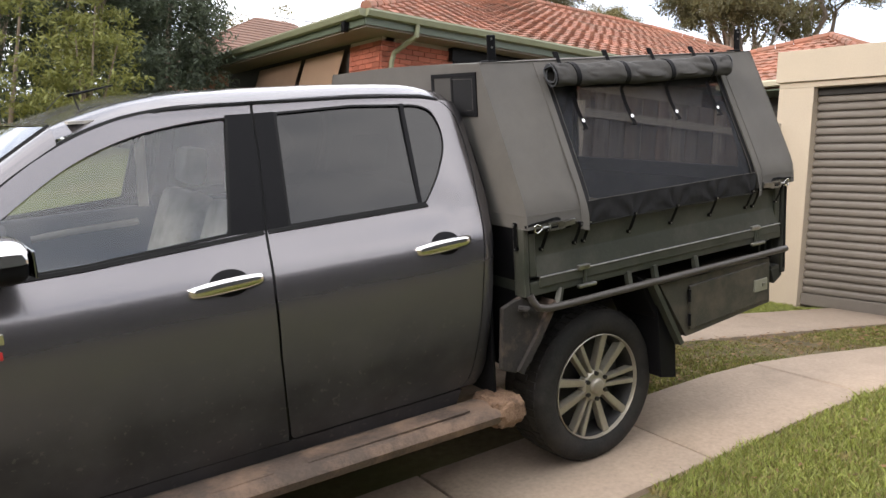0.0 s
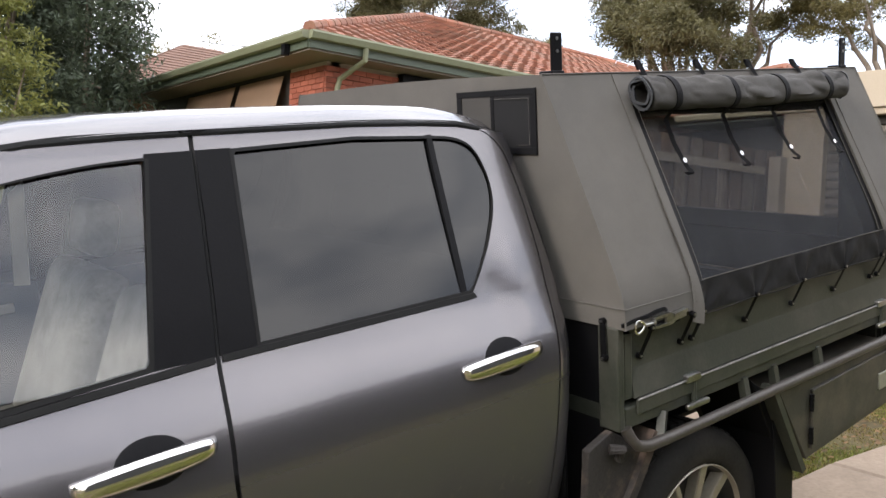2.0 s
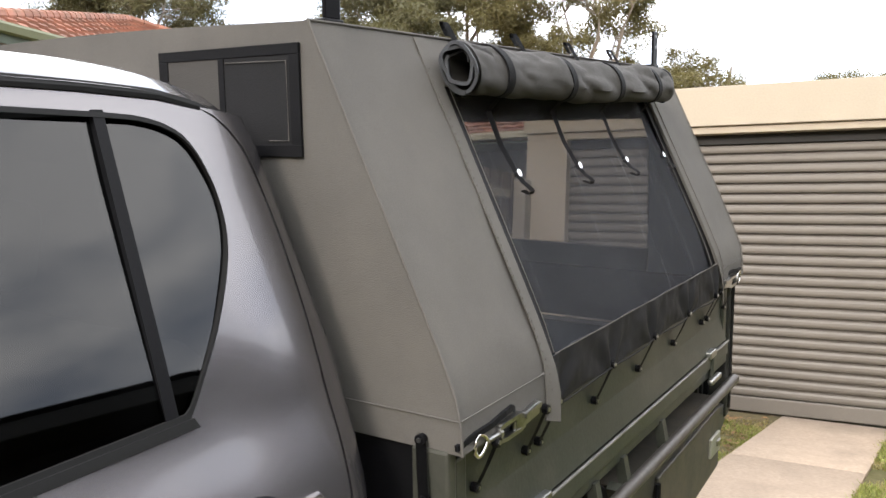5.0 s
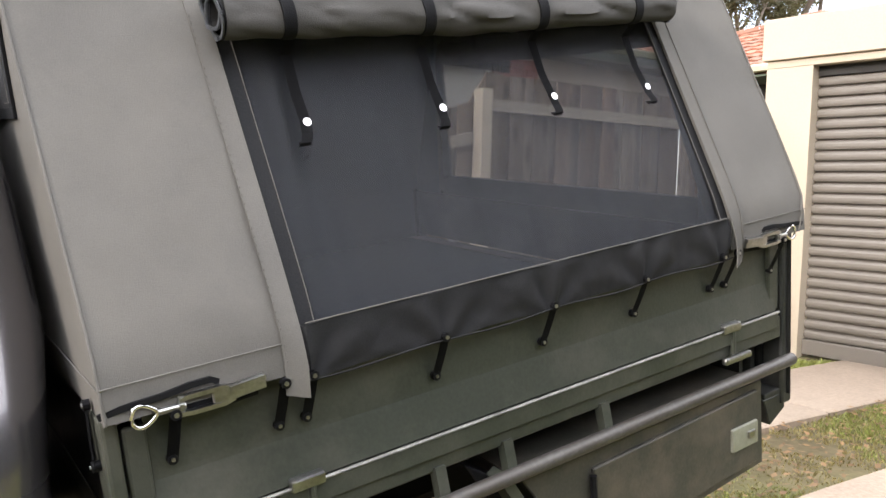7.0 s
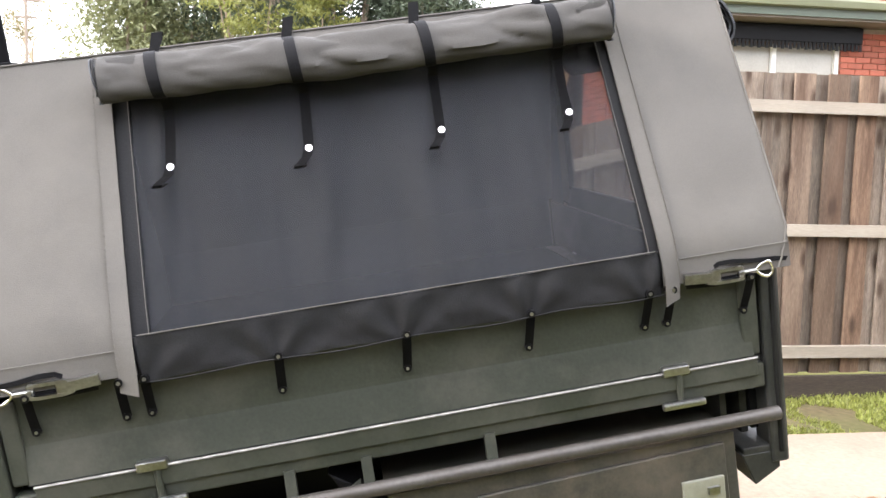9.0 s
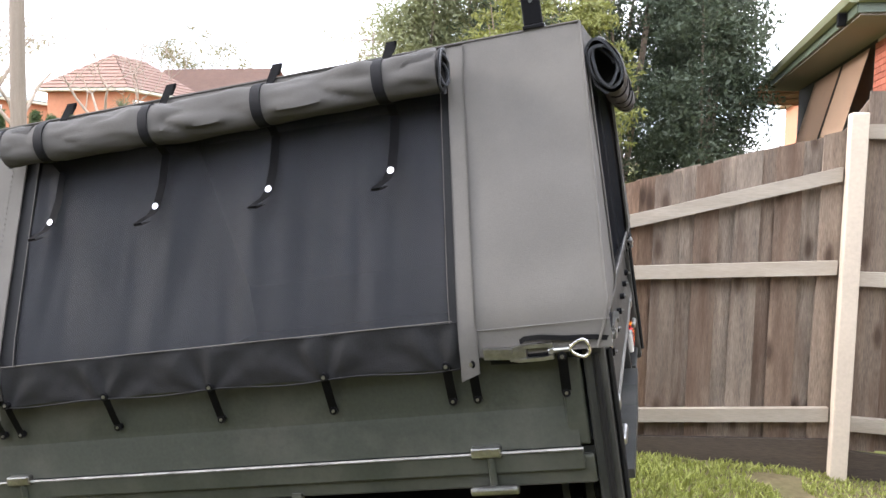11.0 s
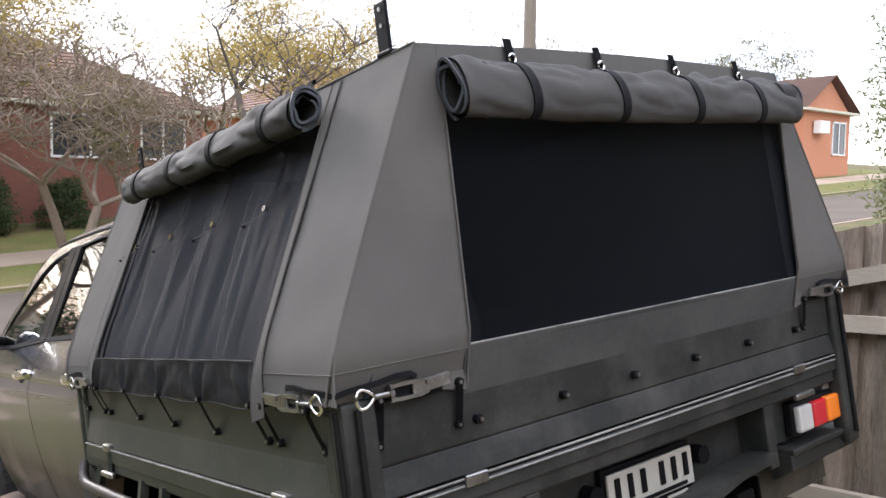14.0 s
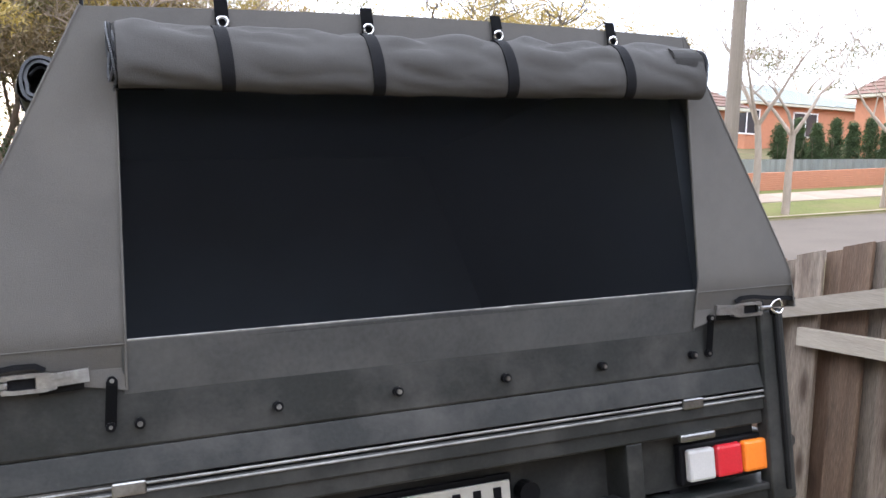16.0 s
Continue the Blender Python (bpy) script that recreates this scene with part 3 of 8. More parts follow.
dz = (2.43 - GZ - 0.14) / slats
door = part("roller_door", boxed(GX + 0.13, GX + 0.15, -1.35, GJ, GZ, 2.44), ROLLER, garage, "closed taupe corrugated steel roller door")
bm = bmesh.new()
sweep(bm, [(GX + 0.115, -1.35, 0), (GX + 0.115, GJ, 0)], [(0.004, 0.002), (-0.016, 0.006), (-0.022, dz * 0.3), (-0.022, dz * 0.55), (-0.014, dz * 0.76), (0.004, dz * 0.84)])
slat_mesh = None
for i in range(slats):
    if slat_mesh is None:
        s = part("door_slat", bm, ROLLER, door)
        slat_mesh = s.data
    else:
        s = new("door_slat", slat_mesh)
        s.parent = door
    s.location = (0, 0, GZ + 0.13 + i * dz)
part("bottom_rail", boxed(GX + 0.07, GX + 0.125, -1.35, GJ, GZ + 0.01, GZ + 0.125, 0.006), ROLLER, door)

# ---- brick house behind the fence ----
house = thing("brick_house", "red brick house with terracotta tiled hip roof and green gutters", "house")
HY, HX0, HX1, HEAVE = 9.5, 3.95, 12.0, 3.77
EY, EX = 8.95, 3.34
RIDGE_Y, RIDGE_Z = 16.0, 6.72


def brick_wall(parent, x0, x1, y, z0, z1, holes=(), axis="x"):
    """Courses of single bricks standing proud of a mortar wall."""
    c, bw = 0.086, 0.24
    data = []
    for half in (0, 1):
        bm = boxed(0, (bw - 0.01) * (0.5 if half else 1), -0.018, 0.02, 0, 0.076, 0.0)
        o = part("brick", bm, BRICK, parent)
        data.append(o.data)
        bpy.data.objects.remove(o)
    r = 0
    z = z0
    while z + 0.076 <= z1:
        s = x0 - (bw / 2 if r % 2 else 0)
        while s < x1:
            a, b, d = s, s + bw - 0.01, data[0]
            if a < x0 - 1e-6:
                a, d = x0, data[1]
                b = a + bw / 2 - 0.01
            elif b > x1 + 0.01:
                d = data[1]
                b = a + bw / 2 - 0.01
            if b <= x1 + 0.03 and not any(h0 - 0.02 < b and a < h1 + 0.02 and g0 - 0.02 < z + 0.076 and z < g1 for h0, h1, g0, g1 in holes):
                o = new("brick", d)
                o.parent = parent
                o.location = (a, y, z) if axis == "x" else (y, a, z)
                if axis == "y":
                    o.rotation_euler = (0, 0, radians(90))
            s += bw
        z += c
        r += 1


def hip_roof(parent, x0, x1, y0, y1, z0, ridge_z, ridge, mat, cover=0.33, tile_w=0.28):
    """Tile courses on the four slopes of a hip roof, each course a wavy strip that overlaps the next."""
    (rx0, ry), (rx1, _) = ridge
    A, B, C, D = Vector((x0, y0, z0)), Vector((x1, y0, z0)), Vector((x1, y1, z0)), Vector((x0, y1, z0))
    P, Q = Vector((rx0, ry, ridge_z)), Vector((rx1, ry, ridge_z))
    for name, (e0, e1, t0, t1) in (("roof_tiles", (A, B, P, Q)), ("roof_tiles", (D, A, P, P)), ("roof_tiles", (C, D, Q, P)), ("roof_tiles", (B, C, Q, Q))):
        bm = bmesh.new()
        ln = ((t0 + t1) / 2 - (e0 + e1) / 2).length
        n = max(3, int(ln / cover))
        nrm = (e1 - e0).cross((t0 + t1) / 2 - e0).normalized()
        for k in range(n):
            a0, a1 = e0.lerp(t0, k / n), e1.lerp(t1, k / n)
            b0, b1 = e0.lerp(t0, min(1, (k + 1.06) / n)), e1.lerp(t1, min(1, (k + 1.06) / n))
            w = (a1 - a0).length
            m = max(1, int(w / tile_w))
            for q in range(m):
                s0, s1 = q / m, (q + 1) / m
                prof = ((0.0, 0.010), (0.22, 0.030), (0.45, 0.030), (0.65, 0.013), (1.0, 0.010))
                row = []
                for f, up in prof:
                    s = s0 + (s1 - s0) * f
                    row.append((bm.verts.new(a0.lerp(a1, s) + nrm * (up + 0.030)), bm.verts.new(b0.lerp(b1, s) + nrm * (up - 0.004))))
                for u, v in zip(row, row[1:]):
                    bm.faces.new((u[0], v[0], v[1], u[1]))
                lo = [bm.verts.new(u[0].co - nrm * 0.03) for u in row]
                for i in range(len(row) - 1):
                    bm.faces.new((lo[i], lo[i + 1], row[i + 1][0], row[i][0]))
        part(name, bm, mat, parent)["kind"] = "stuff"
    bm = bmesh.new()
    for a, b in ((P, Q), (A, P), (B, Q), (C, Q), (D, P)):
        k = max(2, int((b - a).length / 0.38))
        for i in range(k):
            u, v = a.lerp(b, i / k) + Vector((0, 0, 0.05)), a.lerp(b, (i + 0.97) / k) + Vector((0, 0, 0.05))
            if (v - u).length > 0.05:
                cyl(bm, u, v, 0.095, 8, 0.085)
    part("ridge_tiles", bm, mat, parent)


WINX0, WINX1, WIN_HEAD = 5.40, 7.44, 3.50
part("wall", boxed(HX0 + 0.1, WINX0, HY + 0.02, HY + 0.25, 0.6, HEAVE), MORTAR, house, "red brick front wall")
part("wall", boxed(WINX1, HX1, HY + 0.02, HY + 0.25, 0.6, HEAVE), MORTAR, house)
part("wall", boxed(WINX0, WINX1, HY + 0.02, HY + 0.25, 0.6, 2.0), MORTAR, house)
part("wall", boxed(HX0 + 0.02, HX0 + 0.25, HY + 0.02, HY + 1.15, 0.6, HEAVE), MORTAR, house)
# rest of the side wall: one near-black box without bricks
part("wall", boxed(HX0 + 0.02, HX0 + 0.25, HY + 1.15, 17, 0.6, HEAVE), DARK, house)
part("soffit", boxed(EX + 0.05, 13, EY + 0.05, HY + 0.3, HEAVE, HEAVE + 0.03), EAVE, house)
part("soffit", boxed(EX + 0.05, HX0 + 0.3, HY + 0.3, 17, HEAVE, HEAVE + 0.03), EAVE, house)
for nm, a, b in (("gutter", (EX, EY, 0), (12.4, EY, 0)), ("gutter", (EX, EY, 0), (EX, 17, 0))):
    bm = bmesh.new()
    sg = -1 if nm == "gutter" and a[0] == b[0] else 1
    sweep(bm, [(a[0], a[1], 3.95), (b[0], b[1], 3.95)], [(0.0, 0.08), (0.11 * sg, 0.08), (0.12 * sg, 0.05), (0.09 * sg, -0.03), (0.0, -0.04)])
    part("gutter", bm, OLIVETRIM, house)
part("fascia", boxed(EX + 0.02, 12.4, EY + 0.01, EY + 0.04, 3.80, 3.93), GREENTRIM, house)
part("fascia", boxed(EX + 0.01, EX + 0.04, EY + 0.05, 17, 3.80, 3.93), GREENTRIM, house)
bm = tube(bmesh.new(), [(4.27, 8.90, 3.92), (4.27, 8.92, 3.74), (4.22, 9.08, 3.66), (4.13, 9.38, 3.50), (4.12, 9.43, 3.36), (4.12, 9.43, 0.9)], 0.042, 8)
part("downpipe", bm, OLIVETRIM, house, "olive painted downpipe", 40)
hip_roof(house, EX, 24, EY, 23, 4.02, RIDGE_Z, ((10.4, RIDGE_Y), (17.5, RIDGE_Y)), ROOFTILE)
win = part("window", boxed(WINX0 + 0.05, WINX1 - 0.05, HY + 0.08, HY + 0.1, 2.0, WIN_HEAD), PANE, house, "window with drawn blinds")
for x in (WINX0, (WINX0 + WINX1) / 2 - 0.03, WINX1 - 0.07):
    part("window_frame", boxed(x, x + 0.07, HY + 0.03, HY + 0.11, 2.0, WIN_HEAD, 0.004), WHITE, win)
aw = part("awning", boxed(WINX0 - 0.12, WINX1 + 0.25, HY - 0.14, HY + 0.02, WIN_HEAD + 0.02, HEAVE - 0.02, 0.01), BLACK, house, "rolled dark awning with a fringe")
bm = bmesh.new()
k = 0
x = WINX0 - 0.1
while x < WINX1 + 0.22:
    box(bm, x, x + 0.045, HY - 0.13, HY - 0.12, WIN_HEAD - 0.07 - 0.015 * (k % 2), WIN_HEAD + 0.03)
    x, k = x + 0.06, k + 1
part("fringe", bm, BLACK, aw)
# side verandah blinds under the long eave
for a, b in ((10.75, 12.4), (12.6, 14.8)):
    bm = bmesh.new()
    vs = [bm.verts.new(p) for p in ((HX0 - 0.05, a, HEAVE - 0.1), (HX0 - 0.05, b, HEAVE - 0.1), (HX0 - 0.5, b, 1.9), (HX0 - 0.5, a, 1.9))]
    bm.faces.new(vs)
    bmesh.ops.solidify(bm, geom=bm.faces[:], thickness=0.01)
    part("blind", bm, BLIND, house, "tan canvas awning blind")
# wing wall, also a plain near-black box
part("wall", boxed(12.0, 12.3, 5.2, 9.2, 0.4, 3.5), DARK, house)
part("soffit", boxed(11.4, 12.3, 5.0, 8.6, 3.55, 3.58), GREENTRIM, house)
bm = sweep(bmesh.new(), [(11.4, 5.0, 3.66), (11.4, 8.6, 3.66)], [(0.0, 0.08), (-0.11, 0.08), (-0.12, 0.05), (-0.09, -0.03), (0.0, -0.04)])
part("gutter", bm, CREAMTRIM, house)
part("chimney", boxed(16.8, 17.4, 17.2, 17.8, 5.5, 7.0, 0.01), BRICK, house)
hip_roof(house, 11.35, 18.5, 4.9, 14, 3.72, 5.2, ((14.9, 8.4), (15.0, 8.4)), ROOFTILE)
brick_wall(house, HX0, WINX0, HY, 1.9, HEAVE - 0.02)
brick_wall(house, WINX1, 8.4, HY, 1.9, HEAVE - 0.02)
brick_wall(house, HY + 0.02, HY + 1.15, HX0, 1.9, HEAVE - 0.02, axis="y")


# ---- pickup truck ----
YC = 0.825
truck = thing("pickup_truck", "dark grey metallic dual-cab pickup with a dusty steel tray", "pickup truck", pose(0, 0, 0, 2.851, -9.421, 0))


SKIN_Z = [0.45, 0.55, 0.66, 0.82, 0.95, 1.04, 1.11, 1.16, 1.20, 1.24, 1.28, 1.31, 1.345, 1.37, 1.40, 1.74, 1.79]
SKIN_Y = [0.086, 0.048, 0.012, -0.026, -0.044, -0.051, -0.049, -0.041, -0.028, -0.006, 0.017, 0.034, 0.052, 0.060, 0.071, 0.212, 0.232]


SOFT = np.linspace(-0.040, 0.040, 11)


def corner_shift(z):
    """The rounded rear corner of the cab starts further forward below the waist."""
    return float(np.interp(z, [0.60, 1.08, 1.20, 1.33], [-0.056, -0.044, -0.026, 0.0]))


def skin_y(x, z):
    """The body's left side, measured from the hub plane, with its creases rounded off."""
    y = float(np.mean(np.interp(z + SOFT, SKIN_Z, SKIN_Y)))
    c = -0.615 + corner_shift(z)
    if x > c:
        u = min((x - c) / 0.100, 1.0)
        y += 0.085 * (1 - math.sqrt(max(0.0, 1 - u * u)))
    if x > -0.95:
        y += 0.07 * (min(x, -0.55) + 0.95) ** 2
        f = min(max((x + 0.80) / 0.12, 0.0), 1.0)
        y -= 0.013 * f * f * (3 - 2 * f) * float(np.interp(z, [1.05, 1.36, 1.62], [0, 1, 0]))
    if x < -2.6:
        y += 0.03 * ((-2.6 - x) / 0.6) ** 2
    return y


def flip(p, right):
    return (p[0], 2 * YC - p[1], p[2]) if right else p


def coons(bottom, top, left, right_, nu, nv):
    """A patch between four (x, z) curves."""
    rows = []
    for j in range(nv + 1):
        v = j / nv
        row = []
        for i in range(nu + 1):
            u = i / nu
            b, t, l, r = along2(bottom, u), along2(top, u), along2(left, v), along2(right_, v)
            b0, b1, t0, t1 = along2(bottom, 0), along2(bottom, 1), along2(top, 0), along2(top, 1)
            q = [(1 - v) * b[k] + v * t[k] + (1 - u) * l[k] + u * r[k] - ((1 - u) * (1 - v) * b0[k] + u * (1 - v) * b1[k] + (1 - u) * v * t0[k] + u * v * t1[k]) for k in (0, 1)]
            row.append(q)
        rows.append(row)
    return rows


def along2(p, t):
    q = along([(a, b, 0) for a, b in p], t)
    return q.x, q.y


def side_panel(name, rows, mat, parent, right=False, out=0.0, depth=0.02, label="", smooth=35):
    """A sheet on the body side with folded edges."""
    bm = bmesh.new()
    pts = [[flip((x, skin_y(x, z) - out, z), right) for x, z in r] for r in rows]
    vs = grid_faces(bm, pts)
    rim = vs[0] + [r[-1] for r in vs[1:]] + vs[-1][-2::-1] + [r[0] for r in vs[-2:0:-1]]
    s = -1 if right else 1
    low = [bm.verts.new(v.co + Vector((0, s * depth, 0))) for v in rim]
    for a in range(len(rim)):
        b = (a + 1) % len(rim)
        bm.faces.new((rim[a], rim[b], low[b], low[a]))
    bmesh.ops.recalc_face_normals(bm, faces=bm.faces)
    return part(name, bm, mat, parent, label, smooth)


def ring_panel(name, outer, inner, mat, parent, right=False, out=0.0, n=64, back=0.012, label="", inset_inner=0.0):
    """A frame between two closed (x, z) outlines."""
    bm = bmesh.new()
    rows = []
    for f in (0.0, 0.5, 1.0):
        row = []
        for i in range(n):
            a, b = along2(outer + outer[:1], i / n), along2(inner + inner[:1], i / n)
            x, z = a[0] + (b[0] - a[0]) * f, a[1] + (b[1] - a[1]) * f
            row.append(bm.verts.new(flip((x, skin_y(x, z) - out, z), right)))
        rows.append(row)
    s = -1 if right else 1
    rows.append([bm.verts.new(v.co + Vector((0, s * back, 0))) for v in rows[2]])
    rows.insert(0, [bm.verts.new(v.co + Vector((0, s * back, 0))) for v in rows[0]])
    for r0, r1 in zip(rows, rows[1:]):
        for i in range(n):
            j = (i + 1) % n
            bm.faces.new((r0[i], r0[j], r1[j], r1[i]))
    bmesh.ops.recalc_face_normals(bm, faces=bm.faces)
    return part(name, bm, mat, parent, label, 35)


def shrink(outline, d):
    """An outline moved inwards by about d."""
    cx, cz = sum(p[0] for p in outline) / len(outline), sum(p[1] for p in outline) / len(outline)
    hx, hz = max(abs(p[0] - cx) for p in outline), max(abs(p[1] - cz) for p in outline)
    return [(cx + (x - cx) * (1 - d / hx), cz + (z - cz) * (1 - d / hz)) for x, z in outline]


def spline(pts, k=6):
    """A smooth line through the (x, z) points."""
    out = []
    for i in range(len(pts) - 1):
        p0, p1, p2, p3 = (np.array(pts[min(max(i + d, 0), len(pts) - 1)]) for d in (-1, 0, 1, 2))
        for j in range(k):
            t = j / k
            out.append(tuple(0.5 * (2 * p1 + (p2 - p0) * t + (2 * p0 - 5 * p1 + 4 * p2 - p3) * t * t + (3 * p1 - p0 - 3 * p2 + p3) * t ** 3)))
    return out + [tuple(pts[-1])]


# each door as matching stretches of its own edge and of its window's edge
R_EDGE = [[(-1.519, 1.345), (-1.503, 1.44), (-1.479, 1.608), (-1.460, 1.782)],
          spline([(-1.460, 1.782), (-1.065, 1.781), (-0.86, 1.773), (-0.735, 1.764)]),
          spline([(-0.735, 1.764), (-0.664, 1.746), (-0.632, 1.725), (-0.606, 1.69), (-0.594, 1.645), (-0.588, 1.577), (-0.592, 1.49), (-0.602, 1.40), (-0.611, 1.335)]),
          spline([(-0.611, 1.335), (-0.618, 1.28), (-0.641, 1.18), (-0.657, 1.08), (-0.668, 0.90), (-0.677, 0.76), (-0.692, 0.63), (-0.716, 0.574), (-0.76, 0.556)]) + [(-0.90, 0.554), (-1.504, 0.554), (-1.523, 0.70), (-1.541, 0.90), (-1.544, 1.13), (-1.537, 1.20), (-1.519, 1.345)]]
R_HOLE = [[(-1.438, 1.344), (-1.388, 1.746)],
          [(-1.388, 1.746), (-1.07, 1.753), (-0.84, 1.741), (-0.790, 1.737)],
          spline([(-0.790, 1.737), (-0.748, 1.727), (-0.712, 1.705), (-0.692, 1.66), (-0.688, 1.605), (-0.706, 1.543), (-0.757, 1.462), (-0.795, 1.415), (-0.838, 1.368), (-0.856, 1.352)]),
          [(-0.856, 1.352), (-1.438, 1.344)]]
F_EDGE = [spline([(-2.70, 1.294), (-2.50, 1.438), (-2.32, 1.580), (-2.137, 1.686), (-1.95, 1.752), (-1.77, 1.779), (-1.62, 1.783), (-1.471, 1.782)]),
          [(-1.471, 1.782), (-1.489, 1.608), (-1.513, 1.44), (-1.529, 1.345)],
          [(-1.529, 1.345), (-1.547, 1.20), (-1.554, 1.13), (-1.551, 0.90), (-1.533, 0.70), (-1.514, 0.549), (-2.62, 0.549), (-2.66, 0.9), (-2.70, 1.294)]]
F_HOLE = [spline([(-2.56, 1.310), (-2.43, 1.420), (-2.302, 1.509), (-2.155, 1.602), (-2.02, 1.664), (-1.87, 1.708), (-1.70, 1.733), (-1.564, 1.741)]),
          [(-1.564, 1.741), (-1.652, 1.345)],
          [(-1.652, 1.345), (-2.139, 1.315), (-2.56, 1.310)]]


def pane_y(z):
    """Depth of the side glass, which bows a little more evenly than the sheet metal."""
    return float(np.interp(z, [1.30, 1.345, 1.40, 1.55, 1.66, 1.76], [0.024, 0.042, 0.066, 0.132, 0.180, 0.220]))


def joined(stretches):
    return [p for st in stretches for p in st[:-1]]


def door_sheet(name, edge, hole, mat, parent, right, label):
    """One sheet from the door's edge to its window, with both edges folded in."""
    bm = bmesh.new()
    rim, inn = [], []
    for a, b in zip(edge, hole):
        n = max(10, int(40 * sum(math.dist(p, q) for p, q in zip(a, a[1:]))))
        rim += [along2(a, i / n) for i in range(n)]
        inn += [along2(b, i / n) for i in range(n)]
    n, m = len(rim), 26
    s = -1 if right else 1
    rows = []
    for j in range(m + 1):
        f = j / m
        rows.append([bm.verts.new(flip((a[0] + (b[0] - a[0]) * f, skin_y(a[0] + (b[0] - a[0]) * f, a[1] + (b[1] - a[1]) * f), a[1] + (b[1] - a[1]) * f), right)) for a, b in zip(rim, inn)])
    rows.insert(0, [bm.verts.new(v.co + Vector((0, s * 0.006, 0))) for v in rows[0]])
    rows.append([bm.verts.new(v.co + Vector((0, s * 0.012, 0))) for v in rows[-1]])
    for r0, r1 in zip(rows, rows[1:]):
        for i in range(n):
            j = (i + 1) % n
            bm.faces.new((r0[i], r0[j], r1[j], r1[i]))
    return part(name, bm, mat, parent, label, 50)


def door(right, front):
    edge, hole = (F_EDGE, F_HOLE) if front else (R_EDGE, R_HOLE)
    d = door_sheet("front_door" if front else "rear_door", edge, hole, PAINT, truck, right, "dark grey door, dusty and shaded darker in colour along the bottom")
    win = joined(hole)
    ring_panel("window_seal", win, shrink(win, 0.009), SEAL, d, right, out=0.004, n=150, label="black rubber seal")
    inner = shrink(win, 0.007)
    bm = bmesh.new()
    c = (sum(p[0] for p in inner) / len(inner), sum(p[1] for p in inner) / len(inner))
    rows = [[(c[0] + (x - c[0]) * f, c[1] + (z - c[1]) * f) for x, z in [along2(inner + inner[:1], i / 120) for i in range(121)]] for f in (0.0, 0.25, 0.5, 0.75, 1.0)]
    grid_faces(bm, [[flip((x, pane_y(z) + 0.007, z), right) for x, z in r] for r in rows])
    bmesh.ops.remove_doubles(bm, verts=bm.verts, dist=1e-4)
    bmesh.ops.recalc_face_normals(bm, faces=bm.faces)
    g = part("window_pane", bm, GLASS if front else PRIVACY, d, "clear side glass" if front else "dark tinted privacy glass", 60)
    g.visible_shadow = False
    if front:
        a, b = [(-1.656, 1.345), (-1.572, 1.748)], [(-1.5287, 1.345), (-1.5127, 1.44), (-1.4887, 1.608), (-1.4743, 1.748)]
        low = [(-2.56, 1.302), (-2.139, 1.306), (-1.533, 1.334)], [(-2.56, 1.314), (-2.139, 1.318), (-1.533, 1.346)]
    else:
        a, b = [(-1.5193, 1.345), (-1.5033, 1.44), (-1.4793, 1.608), (-1.4633, 1.748)], [(-1.434, 1.345), (-1.384, 1.748)]
        low = [(-1.516, 1.334), (-0.845, 1.342)], [(-1.516, 1.346), (-0.850, 1.354)]
        div = coons([(-0.888, 1.360), (-0.869, 1.360)], [(-0.851, 1.744), (-0.834, 1.744)], [(-0.888, 1.360), (-0.851, 1.744)], [(-0.869, 1.360), (-0.834, 1.744)], 2, 10)
        side_panel("glass_divider", div, BLACK, d, right, out=0.003, depth=0.012)
    rows = coons([low[0][0], low[0][-1]], [low[1][0], low[1][-1]], [low[0][0], low[1][0]], [low[0][-1], low[1][-1]], 12, 2) if not front else [low[0], low[1]]
    side_panel("belt_moulding", rows, SEAL, d, right, out=0.007, depth=0.012, label="black weather strip under the glass")
    rows = coons([a[0], b[0]], [a[-1], b[-1]], a, b, 2, 12)
    side_panel("pillar_trim", rows, BLACK, d, right, out=0.003, depth=0.008, label="satin black pillar cover")
    x0, x1 = ((-1.843, -1.576) if front else (-0.960, -0.702))
    xm = (x0 + x1) / 2 + 0.012
    # black bulge that paints in the shaded hollow of a body-coloured cup
    bm = bmesh.new()
    bmesh.ops.create_uvsphere(bm, u_segments=24, v_segments=12, radius=1)
    for v in bm.verts:
        v.co = Vector(flip((xm + v.co.x * 0.070, skin_y(xm, 1.198 + v.co.z * 0.044) + v.co.y * (0.003 if v.co.y < 0 else 0.02), 1.198 + v.co.z * 0.044), right))
    part("handle_cup", bm, BLACK, d, "handle cup with its shaded hollow painted black", 60)
    bm = bmesh.new()
    n = 18
    pts = [(x0 + (x1 - x0) * i / n, -0.024 - 0.025 * math.sin(math.pi * i / n) ** 0.45, 1.186 + 0.012 * i / n + 0.004 * math.sin(math.pi * i / n)) for i in range(n + 1)]
    rings = []
    for i, (x, y, z) in enumerate(pts):
        w = 0.0255 * (0.25 + 0.75 * math.sin(math.pi * min(max((i + 0.3) / (n + 0.6), 0), 1)) ** 0.22)
        rings.append([bm.verts.new(flip((x, y - 0.014 * math.cos(a), z + w * math.sin(a)), right)) for a in [2 * math.pi * k / 14 for k in range(14)]])
    for r0, r1 in zip(rings, rings[1:]):
        for k in range(14):
            bm.faces.new((r0[k], r0[(k + 1) % 14], r1[(k + 1) % 14], r1[k]))
    bm.faces.new(rings[0])
    bm.faces.new(rings[-1])
    part("door_handle", bm, CHROME, d, "chrome pull handle", 60)
    return d


for right in (False, True):
    door(right, False)
    door(right, True)

